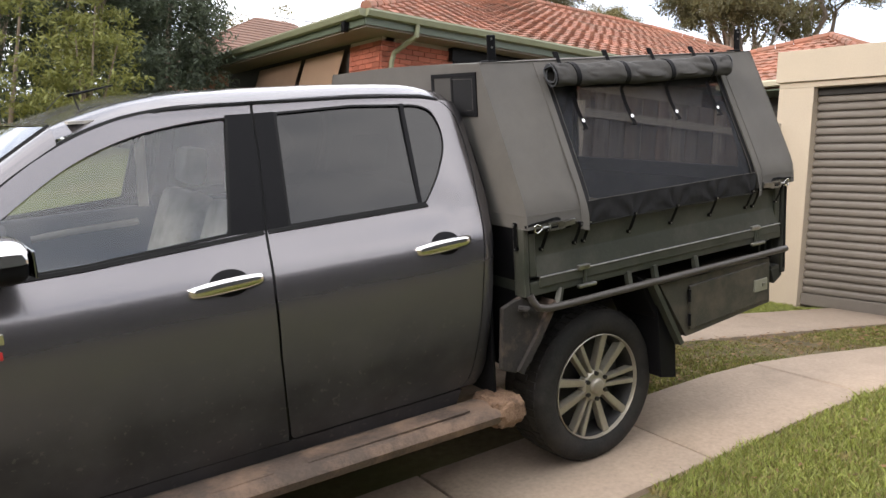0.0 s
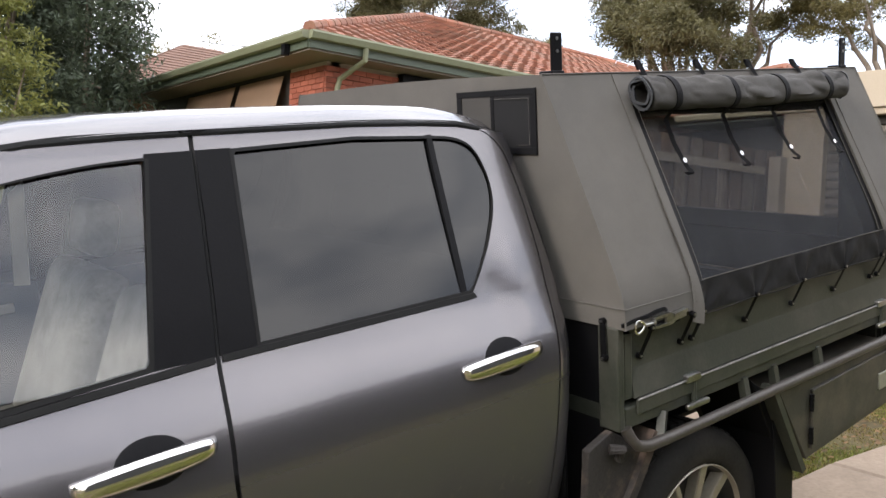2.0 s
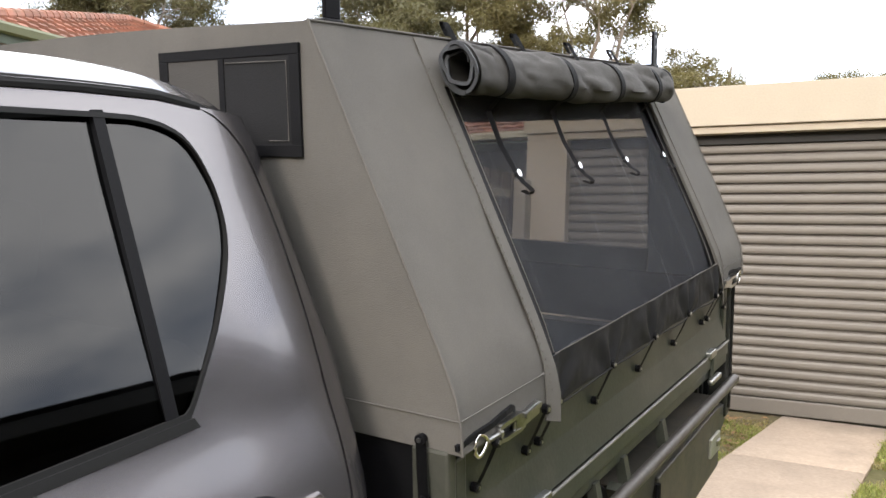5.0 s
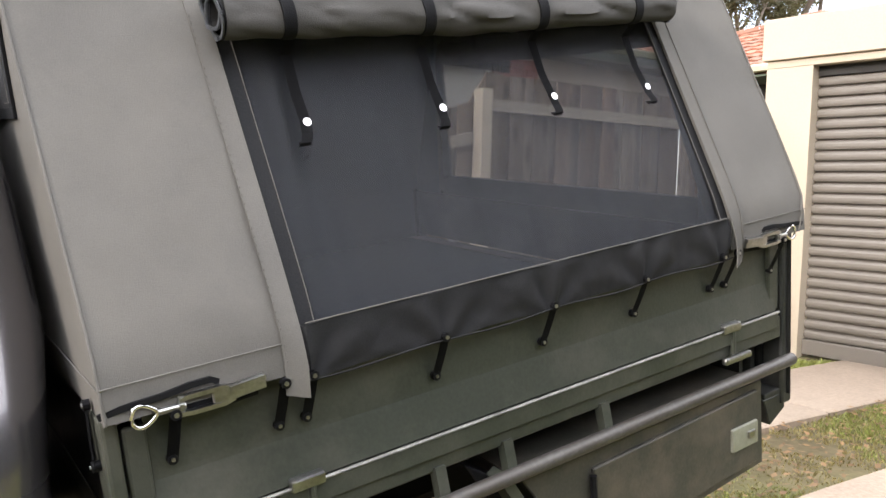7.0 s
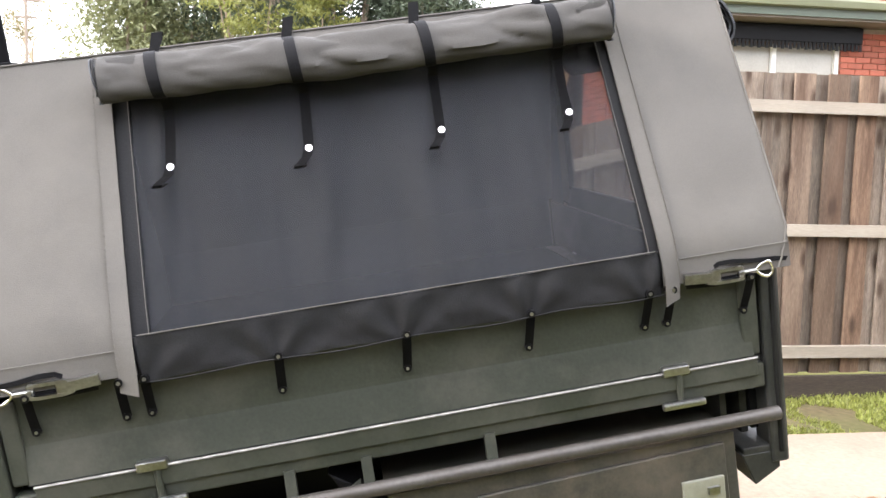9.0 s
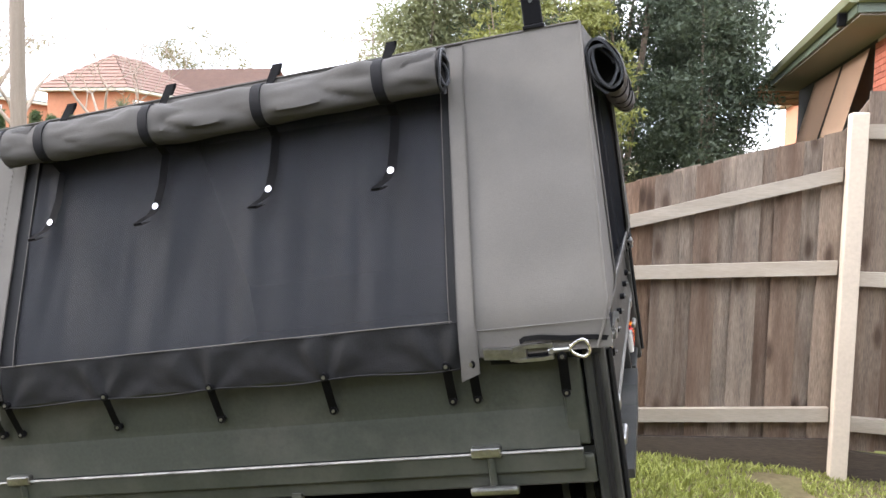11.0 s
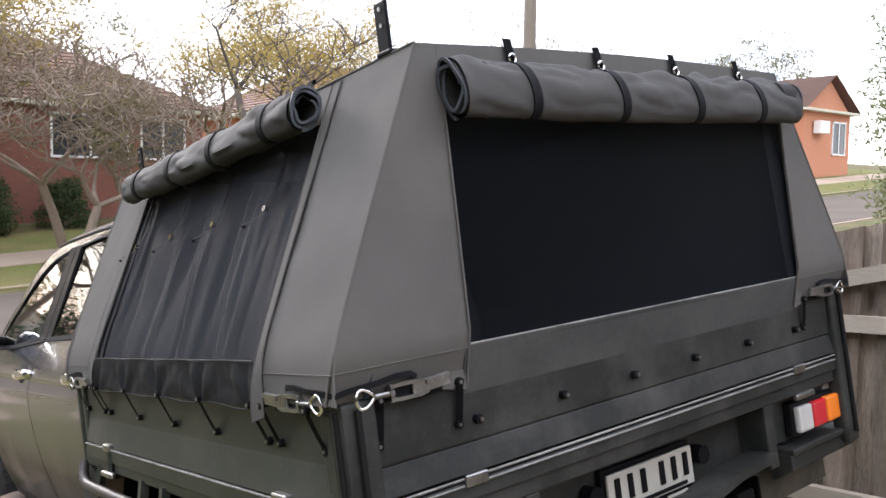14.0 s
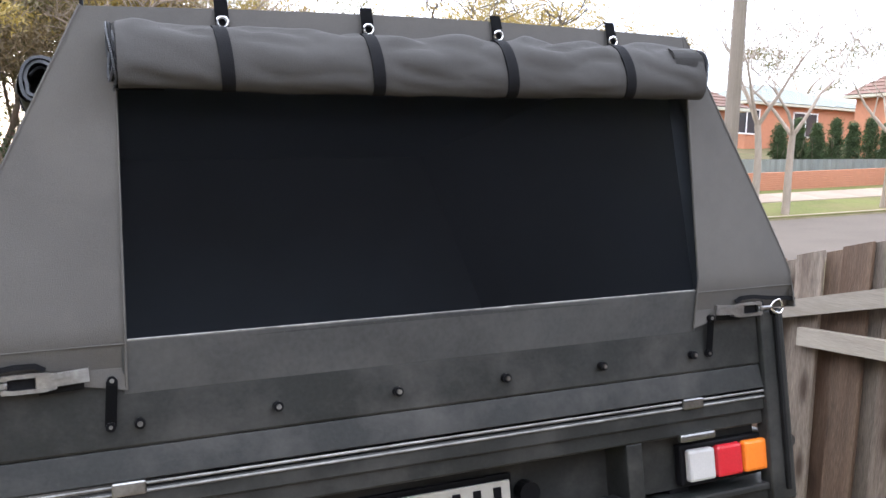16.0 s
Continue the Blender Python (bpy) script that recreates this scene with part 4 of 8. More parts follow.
# sill, pillars and corner behind the rear door
for right in (False, True):
    rows = coons([(-2.62, 0.455), (-0.72, 0.445)], [(-2.62, 0.542), (-0.73, 0.546)], [(-2.62, 0.455), (-2.62, 0.542)], [(-0.75, 0.445), (-0.73, 0.546)], 12, 3)
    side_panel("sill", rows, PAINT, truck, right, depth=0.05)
    edge = [(x + 0.006, z) for x, z in R_EDGE[3][:R_EDGE[3].index((-0.76, 0.556)) + 1][::-1] + R_EDGE[2][-2::-1] if z < 1.75]
    rear = [(-0.66, 0.555), (-0.61, 0.61), (-0.579, 0.72), (-0.564, 1.0), (-0.561, 1.08), (-0.543, 1.20), (-0.517, 1.333), (-0.517, 1.5), (-0.525, 1.64), (-0.575, 1.735)]
    rows = coons([edge[0], rear[0]], [edge[-1], rear[-1]], edge, rear, 10, 40)
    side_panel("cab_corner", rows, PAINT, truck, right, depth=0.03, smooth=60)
    for stretches in (R_EDGE, F_EDGE):
        line = joined(stretches)
        pts = [flip((x, skin_y(x, z) + 0.0145, z), right) for x, z in line]
        part("door_seal", tube(bmesh.new(), pts + [pts[0]], 0.012, 6), SEAL, truck)

# roof
ROOF_EDGE = [(-2.14, 0.262, 1.704), (-2.02, 0.243, 1.738), (-1.93, 0.236, 1.764), (-1.786, 0.232, 1.786), (-1.62, 0.231, 1.791), (-1.466, 0.231, 1.791), (-1.065, 0.231, 1.788), (-0.86, 0.229, 1.780), (-0.735, 0.229, 1.771), (-0.662, 0.229, 1.755), (-0.60, 0.240, 1.742), (-0.545, 0.265, 1.712)]
bm = bmesh.new()
rows = []
for (x, y, z) in [tuple(along(ROOF_EDGE, i / 26)) for i in range(27)]:
    r = []
    for s in np.linspace(0, 1, 25):
        yy = y + (2 * YC - 2 * y) * s
        k = 1 - abs(2 * s - 1)
        r.append((x, yy, z + 0.038 * (1 - (1 - min(k * 4.5, 1)) ** 2.4) + 0.014 * (1 - (1 - k) ** 2)))
    rows.append(r)
rows.insert(0, [(-2.136 - 0.10 * (1 - (2 * s - 1) ** 2), 0.272 + (2 * YC - 0.544) * s, 1.753) for s in np.linspace(0, 1, 25)])
grid_faces(bm, rows)
part("roof", bm, PAINT, truck, "dark grey roof panel reflecting the sky", 50)
for right in (False, True):
    bm = bmesh.new()
    pts = [flip((x, y - 0.004, z - 0.006), right) for x, y, z in ROOF_EDGE[1:10]]
    sweep(bm, pts, [(-0.006, -0.006), (0.006, -0.006), (0.006, 0.0), (-0.006, 0.0)])
    part("roof_seam", bm, SEAL, truck)

# cab back wall, windscreen, interior
bm = bmesh.new()
rows = []
for z in np.linspace(0.58, 1.74, 14):
    a = skin_y(-0.53, z) + 0.004
    rows.append([(-0.524 + corner_shift(z) - 0.075 * max(0.0, (z - 1.54) / 0.2) ** 2, a + (2 * YC - 2 * a) * s, z) for s in (0, 0.03, 0.25, 0.5, 0.75, 0.97, 1)])
grid_faces(bm, rows)
bmesh.ops.solidify(bm, geom=bm.faces[:], thickness=0.01)
part("cab_back", bm, PAINT, truck)
part("rear_window", boxed(-0.523, -0.520, 0.32, 1.33, 1.30, 1.66, 0.001), PRIVACY, truck)
bm = bmesh.new()
rows = []
for v in np.linspace(0, 1, 9):
    r = []
    for s in np.linspace(0, 1, 15):
        w = 0.13 + (0.275 - 0.13) * v
        bow = 0.10 * (1 - (2 * s - 1) ** 2)
        r.append((-2.86 + 0.72 * v - bow, w + (2 * YC - 2 * w) * s, 1.235 + 0.515 * v + 0.025 * math.sin(math.pi * v)))
    rows.append(r)
grid_faces(bm, rows)
ws = part("windscreen", bm, GLASS, truck, "clear windscreen", 60)
ws.visible_shadow = False
A_SEAM = spline([(-2.70, 1.301), (-2.50, 1.445), (-2.32, 1.587), (-2.137, 1.693)])
for right in (False, True):
    rows = []
    for k in range(21):
        v = k / 20
        x, z = along2(A_SEAM, v)
        a, b = Vector((x, skin_y(x, z), z)), Vector((-2.86 + 0.72 * v, 0.127 + 0.145 * v, 1.238 + 0.515 * v + 0.025 * math.sin(math.pi * v)))
        rows.append([flip(a.lerp(b, f) + Vector((0, -0.010, 0.012)) * math.sin(math.pi * f), right) for f in (0, 0.2, 0.4, 0.6, 0.8, 1)])
    bm = bmesh.new()
    grid_faces(bm, rows)
    part("a_pillar", bm, PAINT, truck, smooth=60)
    part("windscreen_seal", tube(bmesh.new(), [r[-1] for r in rows], 0.007, 6), SEAL, truck)
bm = boxed(-2.85, -0.56, 0.14, 1.51, 0.62, 0.70, 0.01)
part("cabin_floor", bm, CABIN, truck)
bm = boxed(-2.86, -2.45, 0.12, 1.53, 0.9, 1.24, 0.06)
part("dashboard", bm, CABIN, truck)
bm = boxed(-2.08, -0.62, 0.27, 1.38, 1.752, 1.762)
part("headlining", bm, SEATS, truck, "pale headlining")
for right in (False, True):
    for a, b in ((-2.6, -1.53), (-1.5, -0.66)):
        bm = boxed(a, b, 0.10, 0.15, 0.62, 1.31, 0.015)
        for v in bm.verts:
            v.co = Vector(flip(v.co, right))
        part("door_card", bm, DOORCARD, truck)

part("armrest", tube(bmesh.new(), [(-2.10, 1.485, 1.215), (-1.95, 1.475, 1.228), (-1.62, 1.475, 1.236)], 0.016, 8), BELT, truck, "pale armrest of the far door", 60)
bm = bmesh.new()
box(bm, -0.003, 0.003, -0.024, 0.024, 0, 0.34, 0, pose(-1.592, 1.44, 1.31, 0, 10, 60))
part("seat_belt", bm, BELT, truck, "pale hanging seat belt")


def car_seat(x, y, w, mat):
    s = part("seat", boxed(x - 0.30, x + 0.22, y - w / 2, y + w / 2, 0.78, 0.95, 0.05), mat, truck, "seat under a loose pale cover")
    bm = bmesh.new()
    box(bm, 0, 0.13, y - w / 2, y + w / 2, 0, 0.55, 0.05, pose(x + 0.15, 0, 0.9, 0, 21, 0))
    part("seat_back", bm, mat, s, smooth=60)
    bm = bmesh.new()
    box(bm, 0, 0.09, y - 0.13, y + 0.13, 0, 0.17, 0.035, pose(x + 0.365, 0, 1.43, 0, 12, 0))
    part("headrest", bm, mat, s, smooth=60)


car_seat(-1.85, 0.48, 0.5, SEATS)
car_seat(-1.85, 1.17, 0.5, SEATS)
car_seat(-1.1, 0.825, 1.2, CABIN)
bm = bmesh.new()
N = 28
pts = [pose(-2.32, 1.17, 1.16, 0, -65, 0) @ Vector((0.18 * math.cos(2 * math.pi * i / N), 0.18 * math.sin(2 * math.pi * i / N), 0)) for i in range(N + 1)]
tube(bm, pts, 0.016, 8)
part("steering_wheel", bm, CABIN, truck, smooth=60)

# bonnet and front end
bm = bmesh.new()
rows = []
for x, zt, w, zb in ((-2.70, 1.262, 0.045, 0.60), (-2.9, 1.235, 0.05, 0.98), (-3.1, 1.215, 0.055, 1.02), (-3.4, 1.185, 0.075, 1.0), (-3.65, 1.14, 0.12, 0.62), (-3.85, 1.06, 0.22, 0.55), (-3.95, 0.92, 0.36, 0.52)):
    r = [(x, w + 0.02, zb), (x, w, zb + (zt - zb) * 0.4), (x, w + 0.01, zt - 0.14), (x, w + 0.045, zt - 0.04), (x, w + 0.13, zt), (x, w + 0.3, zt + 0.02)]
    r += [(x, YC, zt + 0.035)] + [(a, 2 * YC - b, c) for a, b, c in r[::-1]]
    rows.append(r)
grid_faces(bm, rows)
part("bonnet_and_wings", bm, PAINT, truck, smooth=50)
part("grille", boxed(-3.99, -3.93, 0.38, 1.27, 0.55, 0.98, 0.03), BLACK, truck)
for right in (False, True):
    bm = boxed(-3.92, -3.72, 0.20, 0.40, 0.88, 1.0, 0.03)
    for v in bm.verts:
        v.co = Vector(flip(v.co, right))
    part("headlight", bm, CHROME, truck, "clear headlight")
    mirror = bmesh.new()
    bmesh.ops.create_uvsphere(mirror, u_segments=22, v_segments=14, radius=1)
    for v in mirror.verts:
        q = Vector((math.copysign(abs(v.co.x) ** 0.55, v.co.x), math.copysign(abs(v.co.y) ** 0.6, v.co.y), math.copysign(abs(v.co.z) ** 0.6, v.co.z)))
        v.co = Vector(flip((-2.382 + q.x * 0.065 + q.y * 0.02, -0.10 - q.y * 0.115, 1.395 + q.z * 0.062), right))
    mo = part("side_mirror", mirror, BLACK, truck, "door mirror with a chrome cap", 60)
    cap = bmesh.new()
    bmesh.ops.create_uvsphere(cap, u_segments=22, v_segments=14, radius=1)
    bmesh.ops.delete(cap, geom=[v for v in cap.verts if v.co.z < -0.05 or v.co.x > 0.75], context="VERTS")
    for v in cap.verts:
        q = Vector((math.copysign(abs(v.co.x) ** 0.55, v.co.x), math.copysign(abs(v.co.y) ** 0.6, v.co.y), math.copysign(abs(v.co.z) ** 0.6, v.co.z)))
        v.co = Vector(flip((-2.382 + q.x * 0.071 + q.y * 0.02, -0.10 - q.y * 0.121, 1.397 + q.z * 0.067), right))
    part("mirror_cap", cap, CHROME, mo, "chrome cap", 60)
    bm = bmesh.new()
    cyl(bm, flip((-2.47, 0.07, 1.34), right), flip((-2.40, -0.03, 1.36), right), 0.028, 10)
    part("mirror_arm", bm, BLACK, mo)
    bm = boxed(-2.317, -2.308, -0.198, -0.018, 1.350, 1.442, 0.004)
    for v in bm.verts:
        v.co.x += 0.02 * (-0.10 - v.co.y) / 0.115
        v.co.z += 0.012 * (v.co.y + 0.1) / 0.1 if v.co.z > 1.4 else 0
        v.co = Vector(flip(v.co, right))
    part("mirror_glass", bm, MIRROR, mo, "mirror glass")

# roof aerial: a black fin with a short whip laid back
fin = bmesh.new()
grid_faces(fin, [[(-2.055, YC + k * 0.024, 1.80), (-1.99, YC + k * 0.014, 1.858), (-1.955, YC + k * 0.014, 1.854), (-1.94, YC + k * 0.024, 1.80)] for k in (-1, 0, 1)])
bmesh.ops.solidify(fin, geom=fin.faces[:], thickness=0.012)
aerial = part("roof_aerial", fin, BLACK, truck, "black roof aerial with a short whip", 50)
part("whip", cyl(bmesh.new(), (-1.975, YC, 1.848), (-1.80, YC, 1.880), 0.006, 8, 0.003), BLACK, aerial)

# badge on the front door, drawn as plain bars
part("badge", boxed(-2.53, -2.39, -0.048, -0.034, 1.142, 1.176, 0.004), CHROME, truck, "small chrome badge")
part("badge", boxed(-2.51, -2.40, -0.053, -0.042, 1.098, 1.124, 0.003), material("red_badge", (0.45, 0.03, 0.03), 0.4), truck, "small red badge")

# side steps
for right in (False, True):
    bm = bmesh.new()
    prof = [(-0.085, -0.03), (-0.095, 0.0), (-0.08, 0.028), (-0.03, 0.040), (0.03, 0.040), (0.085, 0.028), (0.10, 0.0), (0.085, -0.035), (0.0, -0.05)]
    pts = [(-2.62, 0.06, 0.47), (-2.45, -0.01, 0.47), (-1.5, -0.02, 0.465), (-0.72, -0.015, 0.455), (-0.62, -0.005, 0.450)]
    sweep(bm, [flip(p, right) for p in pts], prof)
    st = part("side_step", bm, MUDSTEP, truck, "side step caked with pale dried mud", 50)
    bm = bmesh.new()
    for i in range(2):
        x = -2.35 + i * 0.85
        box(bm, x, x + 0.72, -0.075, 0.02, 0.497, 0.505, 0.003)
    for v in bm.verts:
        v.co = Vector(flip(v.co, right))
    part("tread_pad", bm, MUDSTEP, st)
    bm = bmesh.new()
    bmesh.ops.create_uvsphere(bm, u_segments=44, v_segments=26, radius=1)
    for v in bm.verts:
        q = Vector([math.copysign(abs(c) ** 0.5, c) for c in v.co])
        p = Vector((-0.585 + q.x * 0.082, -0.008 + q.y * 0.108, 0.448 + q.z * 0.062))
        d = noise.fractal(p * 22, 0.7, 2.0, 4) * 0.011 + noise.cell(p * 30) * 0.004
        v.co = Vector(flip(p + q.normalized() * d, right))
    part("mud_clump", bm, MUDCAKE, st, "step end caked in cracked mud", 30)
    for x in (-2.2, -1.5, -0.85):
        bm = bmesh.new()
        cyl(bm, flip((x, 0.0, 0.44), right), flip((x, 0.35, 0.5), right), 0.025, 8)
        part("bracket", bm, BLACK, st)


# wheels
def lathe(bm, prof, n, m):
    """Turns the outline [(radius, depth)] about the wheel's axle (y)."""
    rings = [[bm.verts.new(m @ Vector((r * math.cos(2 * math.pi * i / n), d, r * math.sin(2 * math.pi * i / n)))) for i in range(n)] for r, d in prof]
    for r0, r1 in zip(rings, rings[1:]):
        for i in range(n):
            j = (i + 1) % n
            bm.faces.new((r0[i], r0[j], r1[j], r1[i]))
    return bm


def wheel(x, y, right):
    w = new("wheel")
    w.parent = truck
    w.matrix_basis = pose(x, y, 0.385, 0, 0, 180 if right else 0) @ pose(0, 0, 0, 0, 30, 0)
    I = Matrix.Identity(4)
    tyre = lathe(bmesh.new(), [(0.248, 0.012), (0.256, -0.004), (0.275, -0.014), (0.300, -0.020), (0.325, -0.016), (0.345, -0.006), (0.358, 0.012), (0.364, 0.03), (0.366, 0.13), (0.364, 0.23), (0.345, 0.26), (0.30, 0.27), (0.25, 0.25)], 72, I)
    part("tyre", tyre, RUBBER, w, "black all-terrain tyre, dusty", 40)
    bm = bmesh.new()
    for i in range(54):
        a = 2 * math.pi * i / 54
        for y0, y1, off, r in ((0.026, 0.078, 0.0, 0.371), (0.085, 0.165, 0.5, 0.374), (0.172, 0.226, 0.0, 0.371)):
            m = Matrix.Rotation(a + off * 2 * math.pi / 54, 4, "Y")
            box(bm, -0.015, 0.015, y0, y1, r - 0.016, r - 0.002, 0, m)
    part("tread", bm, RUBBER, w)
    bm = lathe(bmesh.new(), [(0.250, 0.000), (0.2525, -0.006), (0.2485, -0.009), (0.2455, -0.003), (0.243, 0.010)], 64, I)
    part("rim", bm, ALLOY, w, "machined alloy rim", 40)
    bm = lathe(bmesh.new(), [(0.244, 0.008), (0.238, 0.016), (0.228, 0.05), (0.220, 0.15)], 64, I)
    part("rim_barrel", bm, ALLOYDARK, w, "dark inner rim", 40)
    bm = lathe(bmesh.new(), [(0.222, 0.10), (0.12, 0.085), (0.001, 0.08)], 40, I)
    part("brake_backing", bm, ALLOYDARK, w)
    bm = lathe(bmesh.new(), [(0.078, 0.05), (0.076, 0.022), (0.066, 0.012), (0.040, 0.010), (0.036, -0.004), (0.028, -0.010), (0.001, -0.011)], 32, I)
    part("hub", bm, ALLOY, w, "alloy hub with a centre cap", 40)
    for i in range(6):
        for sgn in (-1, 1):
            m = Matrix.Rotation(i * math.pi / 3, 4, "Y")
            bm = bmesh.new()
            o0, o1 = (0.014 * sgn, 0.031 * sgn) if i % 2 else (0.022 * sgn, 0.072 * sgn)
            a0, a1 = (0.0085, 0.0115) if i % 2 else (0.0145, 0.020)
            front = [(o0 - a0, 0.016, 0.055), (o0 + a0, 0.016, 0.055), (o1 + a1, 0.004, 0.241), (o1 - a1, 0.004, 0.241)]
            vs = [bm.verts.new(m @ Vector(p)) for p in front]
            bs = [bm.verts.new(m @ Vector((p[0] * 0.93, p[1] + 0.045, p[2]))) for p in front]
            bm.faces.new(vs)
            bm.faces.new(bs[::-1])
            for k in range(4):
                bm.faces.new((vs[k], bs[k], bs[(k + 1) % 4], vs[(k + 1) % 4]))
            bmesh.ops.recalc_face_normals(bm, faces=bm.faces)
            bmesh.ops.bevel(bm, geom=bm.edges[:], offset=0.003, segments=2, affect="EDGES")
            part("spoke", bm, ALLOY, w)
        m = Matrix.Rotation(i * math.pi / 3 + math.pi / 6, 4, "Y")
        bm = bmesh.new()
        cyl(bm, m @ Vector((0, 0.03, 0.062)), m @ Vector((0, 0.0, 0.062)), 0.0105, 6)
        part("wheel_nut", bm, ALLOYDARK, w)
    return w


for x in (0.0, -3.085):
    wheel(x, 0.0, False)
    wheel(x, 2 * YC, True)
# added plate: keeps the gap behind the cab dark, in place of chassis
part("splash_panel", boxed(-0.60, -0.585, 0.0, 2 * YC, 0.50, 1.0, 0.004), BLACK, truck, "added black plate that darkens the gap behind the cab")
part("axle", cyl(bmesh.new(), (0, 0.2, 0.385), (0, 1.45, 0.385), 0.05, 12), BLACK, truck)
part("axle", cyl(bmesh.new(), (-3.085, 0.2, 0.385), (-3.085, 1.45, 0.385), 0.05, 12), BLACK, truck)
for y in (0.45, 1.2):
    part("chassis_rail", boxed(-3.6, 1.2, y - 0.04, y + 0.04, 0.55, 0.70, 0.006), BLACK, truck)

# added boards that hold the space under the tray dark
for y in (0.20, 1.45):
    part("tray_runner", boxed(-0.45, 1.20, y - 0.03, y + 0.03, 0.72, 0.938, 0.006), BLACK, truck, "added black board that darkens the space under the tray")

# ---- tray ----
TL, TR = -0.086, 1.736
TG = -0.12
part("tray_floor", boxed(-0.48, 1.24, TL + 0.04, TR - 0.04, 0.94, 0.985), TRAY, truck)
# headboard is black to paint in the shade between cab and tray
part("tray_headboard", boxed(-0.478, -0.455, TL + 0.05, TR - 0.05, 0.58, 1.24, 0.004), BLACK, truck, "recessed headboard, coloured black for the shade behind the cab")
part("mat", boxed(-0.454, 1.228, TL + 0.030, TR - 0.030, 0.986, 0.998), DARKCLOTH, truck, "black rubber mat")


def on_side(bm, right):
    for v in bm.verts:
        v.co = Vector(flip(v.co, right))
    if right:
        bmesh.ops.reverse_faces(bm, faces=bm.faces)
    return bm


def poly_plate(pts, y0, y1):
    """A flat plate with the (x, z) outline."""
    bm = bmesh.new()
    a = [bm.verts.new((x, y0, z)) for x, z in pts]
    b = [bm.verts.new((x, y1, z)) for x, z in pts]
    bm.faces.new(a)
    bm.faces.new(b[::-1])
    for i in range(len(pts)):
        j = (i + 1) % len(pts)
        bm.faces.new((a[i], b[i], b[j], a[j]))
    bmesh.ops.recalc_face_normals(bm, faces=bm.faces)
    bmesh.ops.bevel(bm, geom=[e for e in bm.edges], offset=0.003, segments=1, affect="EDGES")
    return bm


for right in (False, True):
    ds = part("drop_side", on_side(boxed(-0.435, 1.20, TL + 0.004, TL + 0.028, 1.004, 1.235, 0.004), right), TRAY, truck, "dark green painted drop side")
    bm = bmesh.new()
    prof = [(TL + 0.006, 1.006), (TL - 0.020, 1.006), (TL - 0.0062, 1.079), (TL - 0.0045, 1.087), (TL - 0.004, 1.096), (TL - 0.004, 1.226), (TL, 1.23), (TL + 0.006, 1.23)]
    ends = [[bm.verts.new((x, y, z)) for y, z in prof] for x in (-0.43, 1.195)]
    for i in range(len(prof)):
        j = (i + 1) % len(prof)
        bm.faces.new((ends[0][i], ends[0][j], ends[1][j], ends[1][i]))
    bm.faces.new(ends[0])
    bm.faces.new(ends[1][::-1])
    bmesh.ops.recalc_face_normals(bm, faces=bm.faces)
    part("pressing", on_side(bm, right), TRAY, ds)
    part("stiffener", on_side(boxed(-0.466, -0.428, TL - 0.014, TL + 0.02, 1.005, 1.19, 0.006), right), TRAY, ds)
    part("stiffener", on_side(boxed(1.172, 1.216, TL - 0.014, TL + 0.02, 1.005, 1.19, 0.006), right), TRAY, ds)
    part("corner_post", on_side(boxed(-0.496, -0.470, TL - 0.021, TL + 0.05, 0.925, 1.215, 0.006), right), TRAY, truck)
    part("corner_post", on_side(boxed(1.222, 1.268, TL - 0.021, TL + 0.055, 0.73, 1.21, 0.008), right), TRAYBACK, truck)
    part("coaming_rail", on_side(boxed(-0.468, 1.22, TL - 0.018, TL + 0.05, 0.925, 0.985, 0.005), right), TRAY, truck, "scuffed steel coaming rail")
    part("coaming_lip", on_side(boxed(-0.42, 1.20, TL - 0.026, TL - 0.016, 0.958, 1.0, 0.003), right), TRAY, truck)
    bm = bmesh.new()
    tube(bm, [(-0.42, TL - 0.026, 1.002), (1.20, TL - 0.026, 1.002)], 0.0036, 6)
    part("hinge_rod", on_side(bm, right), ROD, truck, "worn bare hinge rod")
    for x in (-0.19, 0.985):
        h = part("drop_side_latch", on_side(boxed(x - 0.02, x + 0.045, TL - 0.035, TL - 0.014, 0.995, 1.018, 0.004), right), STEEL, truck, "zinc plated latch")
        part("latch_lever", on_side(boxed(x - 0.03, x + 0.075, TL - 0.046, TL - 0.028, 0.918, 0.936, 0.006), right), STEEL, h)
        bm = cyl(bmesh.new(), (x + 0.02, TL - 0.026, 0.93), (x + 0.02, TL - 0.026, 1.0), 0.008, 8)
        part("latch_pin", on_side(bm, right), TRAY, h)
    bm = bmesh.new()
    tube(bm, [(-0.475, TG + 0.01, 0.935), (-0.465, TG, 0.905), (-0.445, TG - 0.006, 0.880), (-0.40, TG - 0.008, 0.868), (-0.3, TG - 0.008, 0.866), (1.235, TG - 0.008, 0.866)], 0.0165, 12)
    part("side_rail_tube", on_side(bm, right), RAILTUBE, truck, "round steel rope rail", 60)
    for x in (-0.33, 0.10, 0.27, 0.55):
        bm = bmesh.new()
        sweep(bm, [(x, TG + 0.006, 0.862), (x + (0.03 if x < 0 else 0), TG + 0.02, 0.935)], [(-0.012, -0.012), (0.012, -0.012), (0.012, 0.012), (-0.012, 0.012)])
        part("rail_bracket", on_side(bm, right), TRAY, truck)
    part("mudguard_front", on_side(poly_plate([(-0.505, 0.93), (-0.365, 0.84), (-0.545, 0.608), (-0.62, 0.64), (-0.60, 0.90)], TG + 0.03, TG + 0.055), right), MUD, truck, "steel guard crusted with mud")
    bm = bmesh.new()
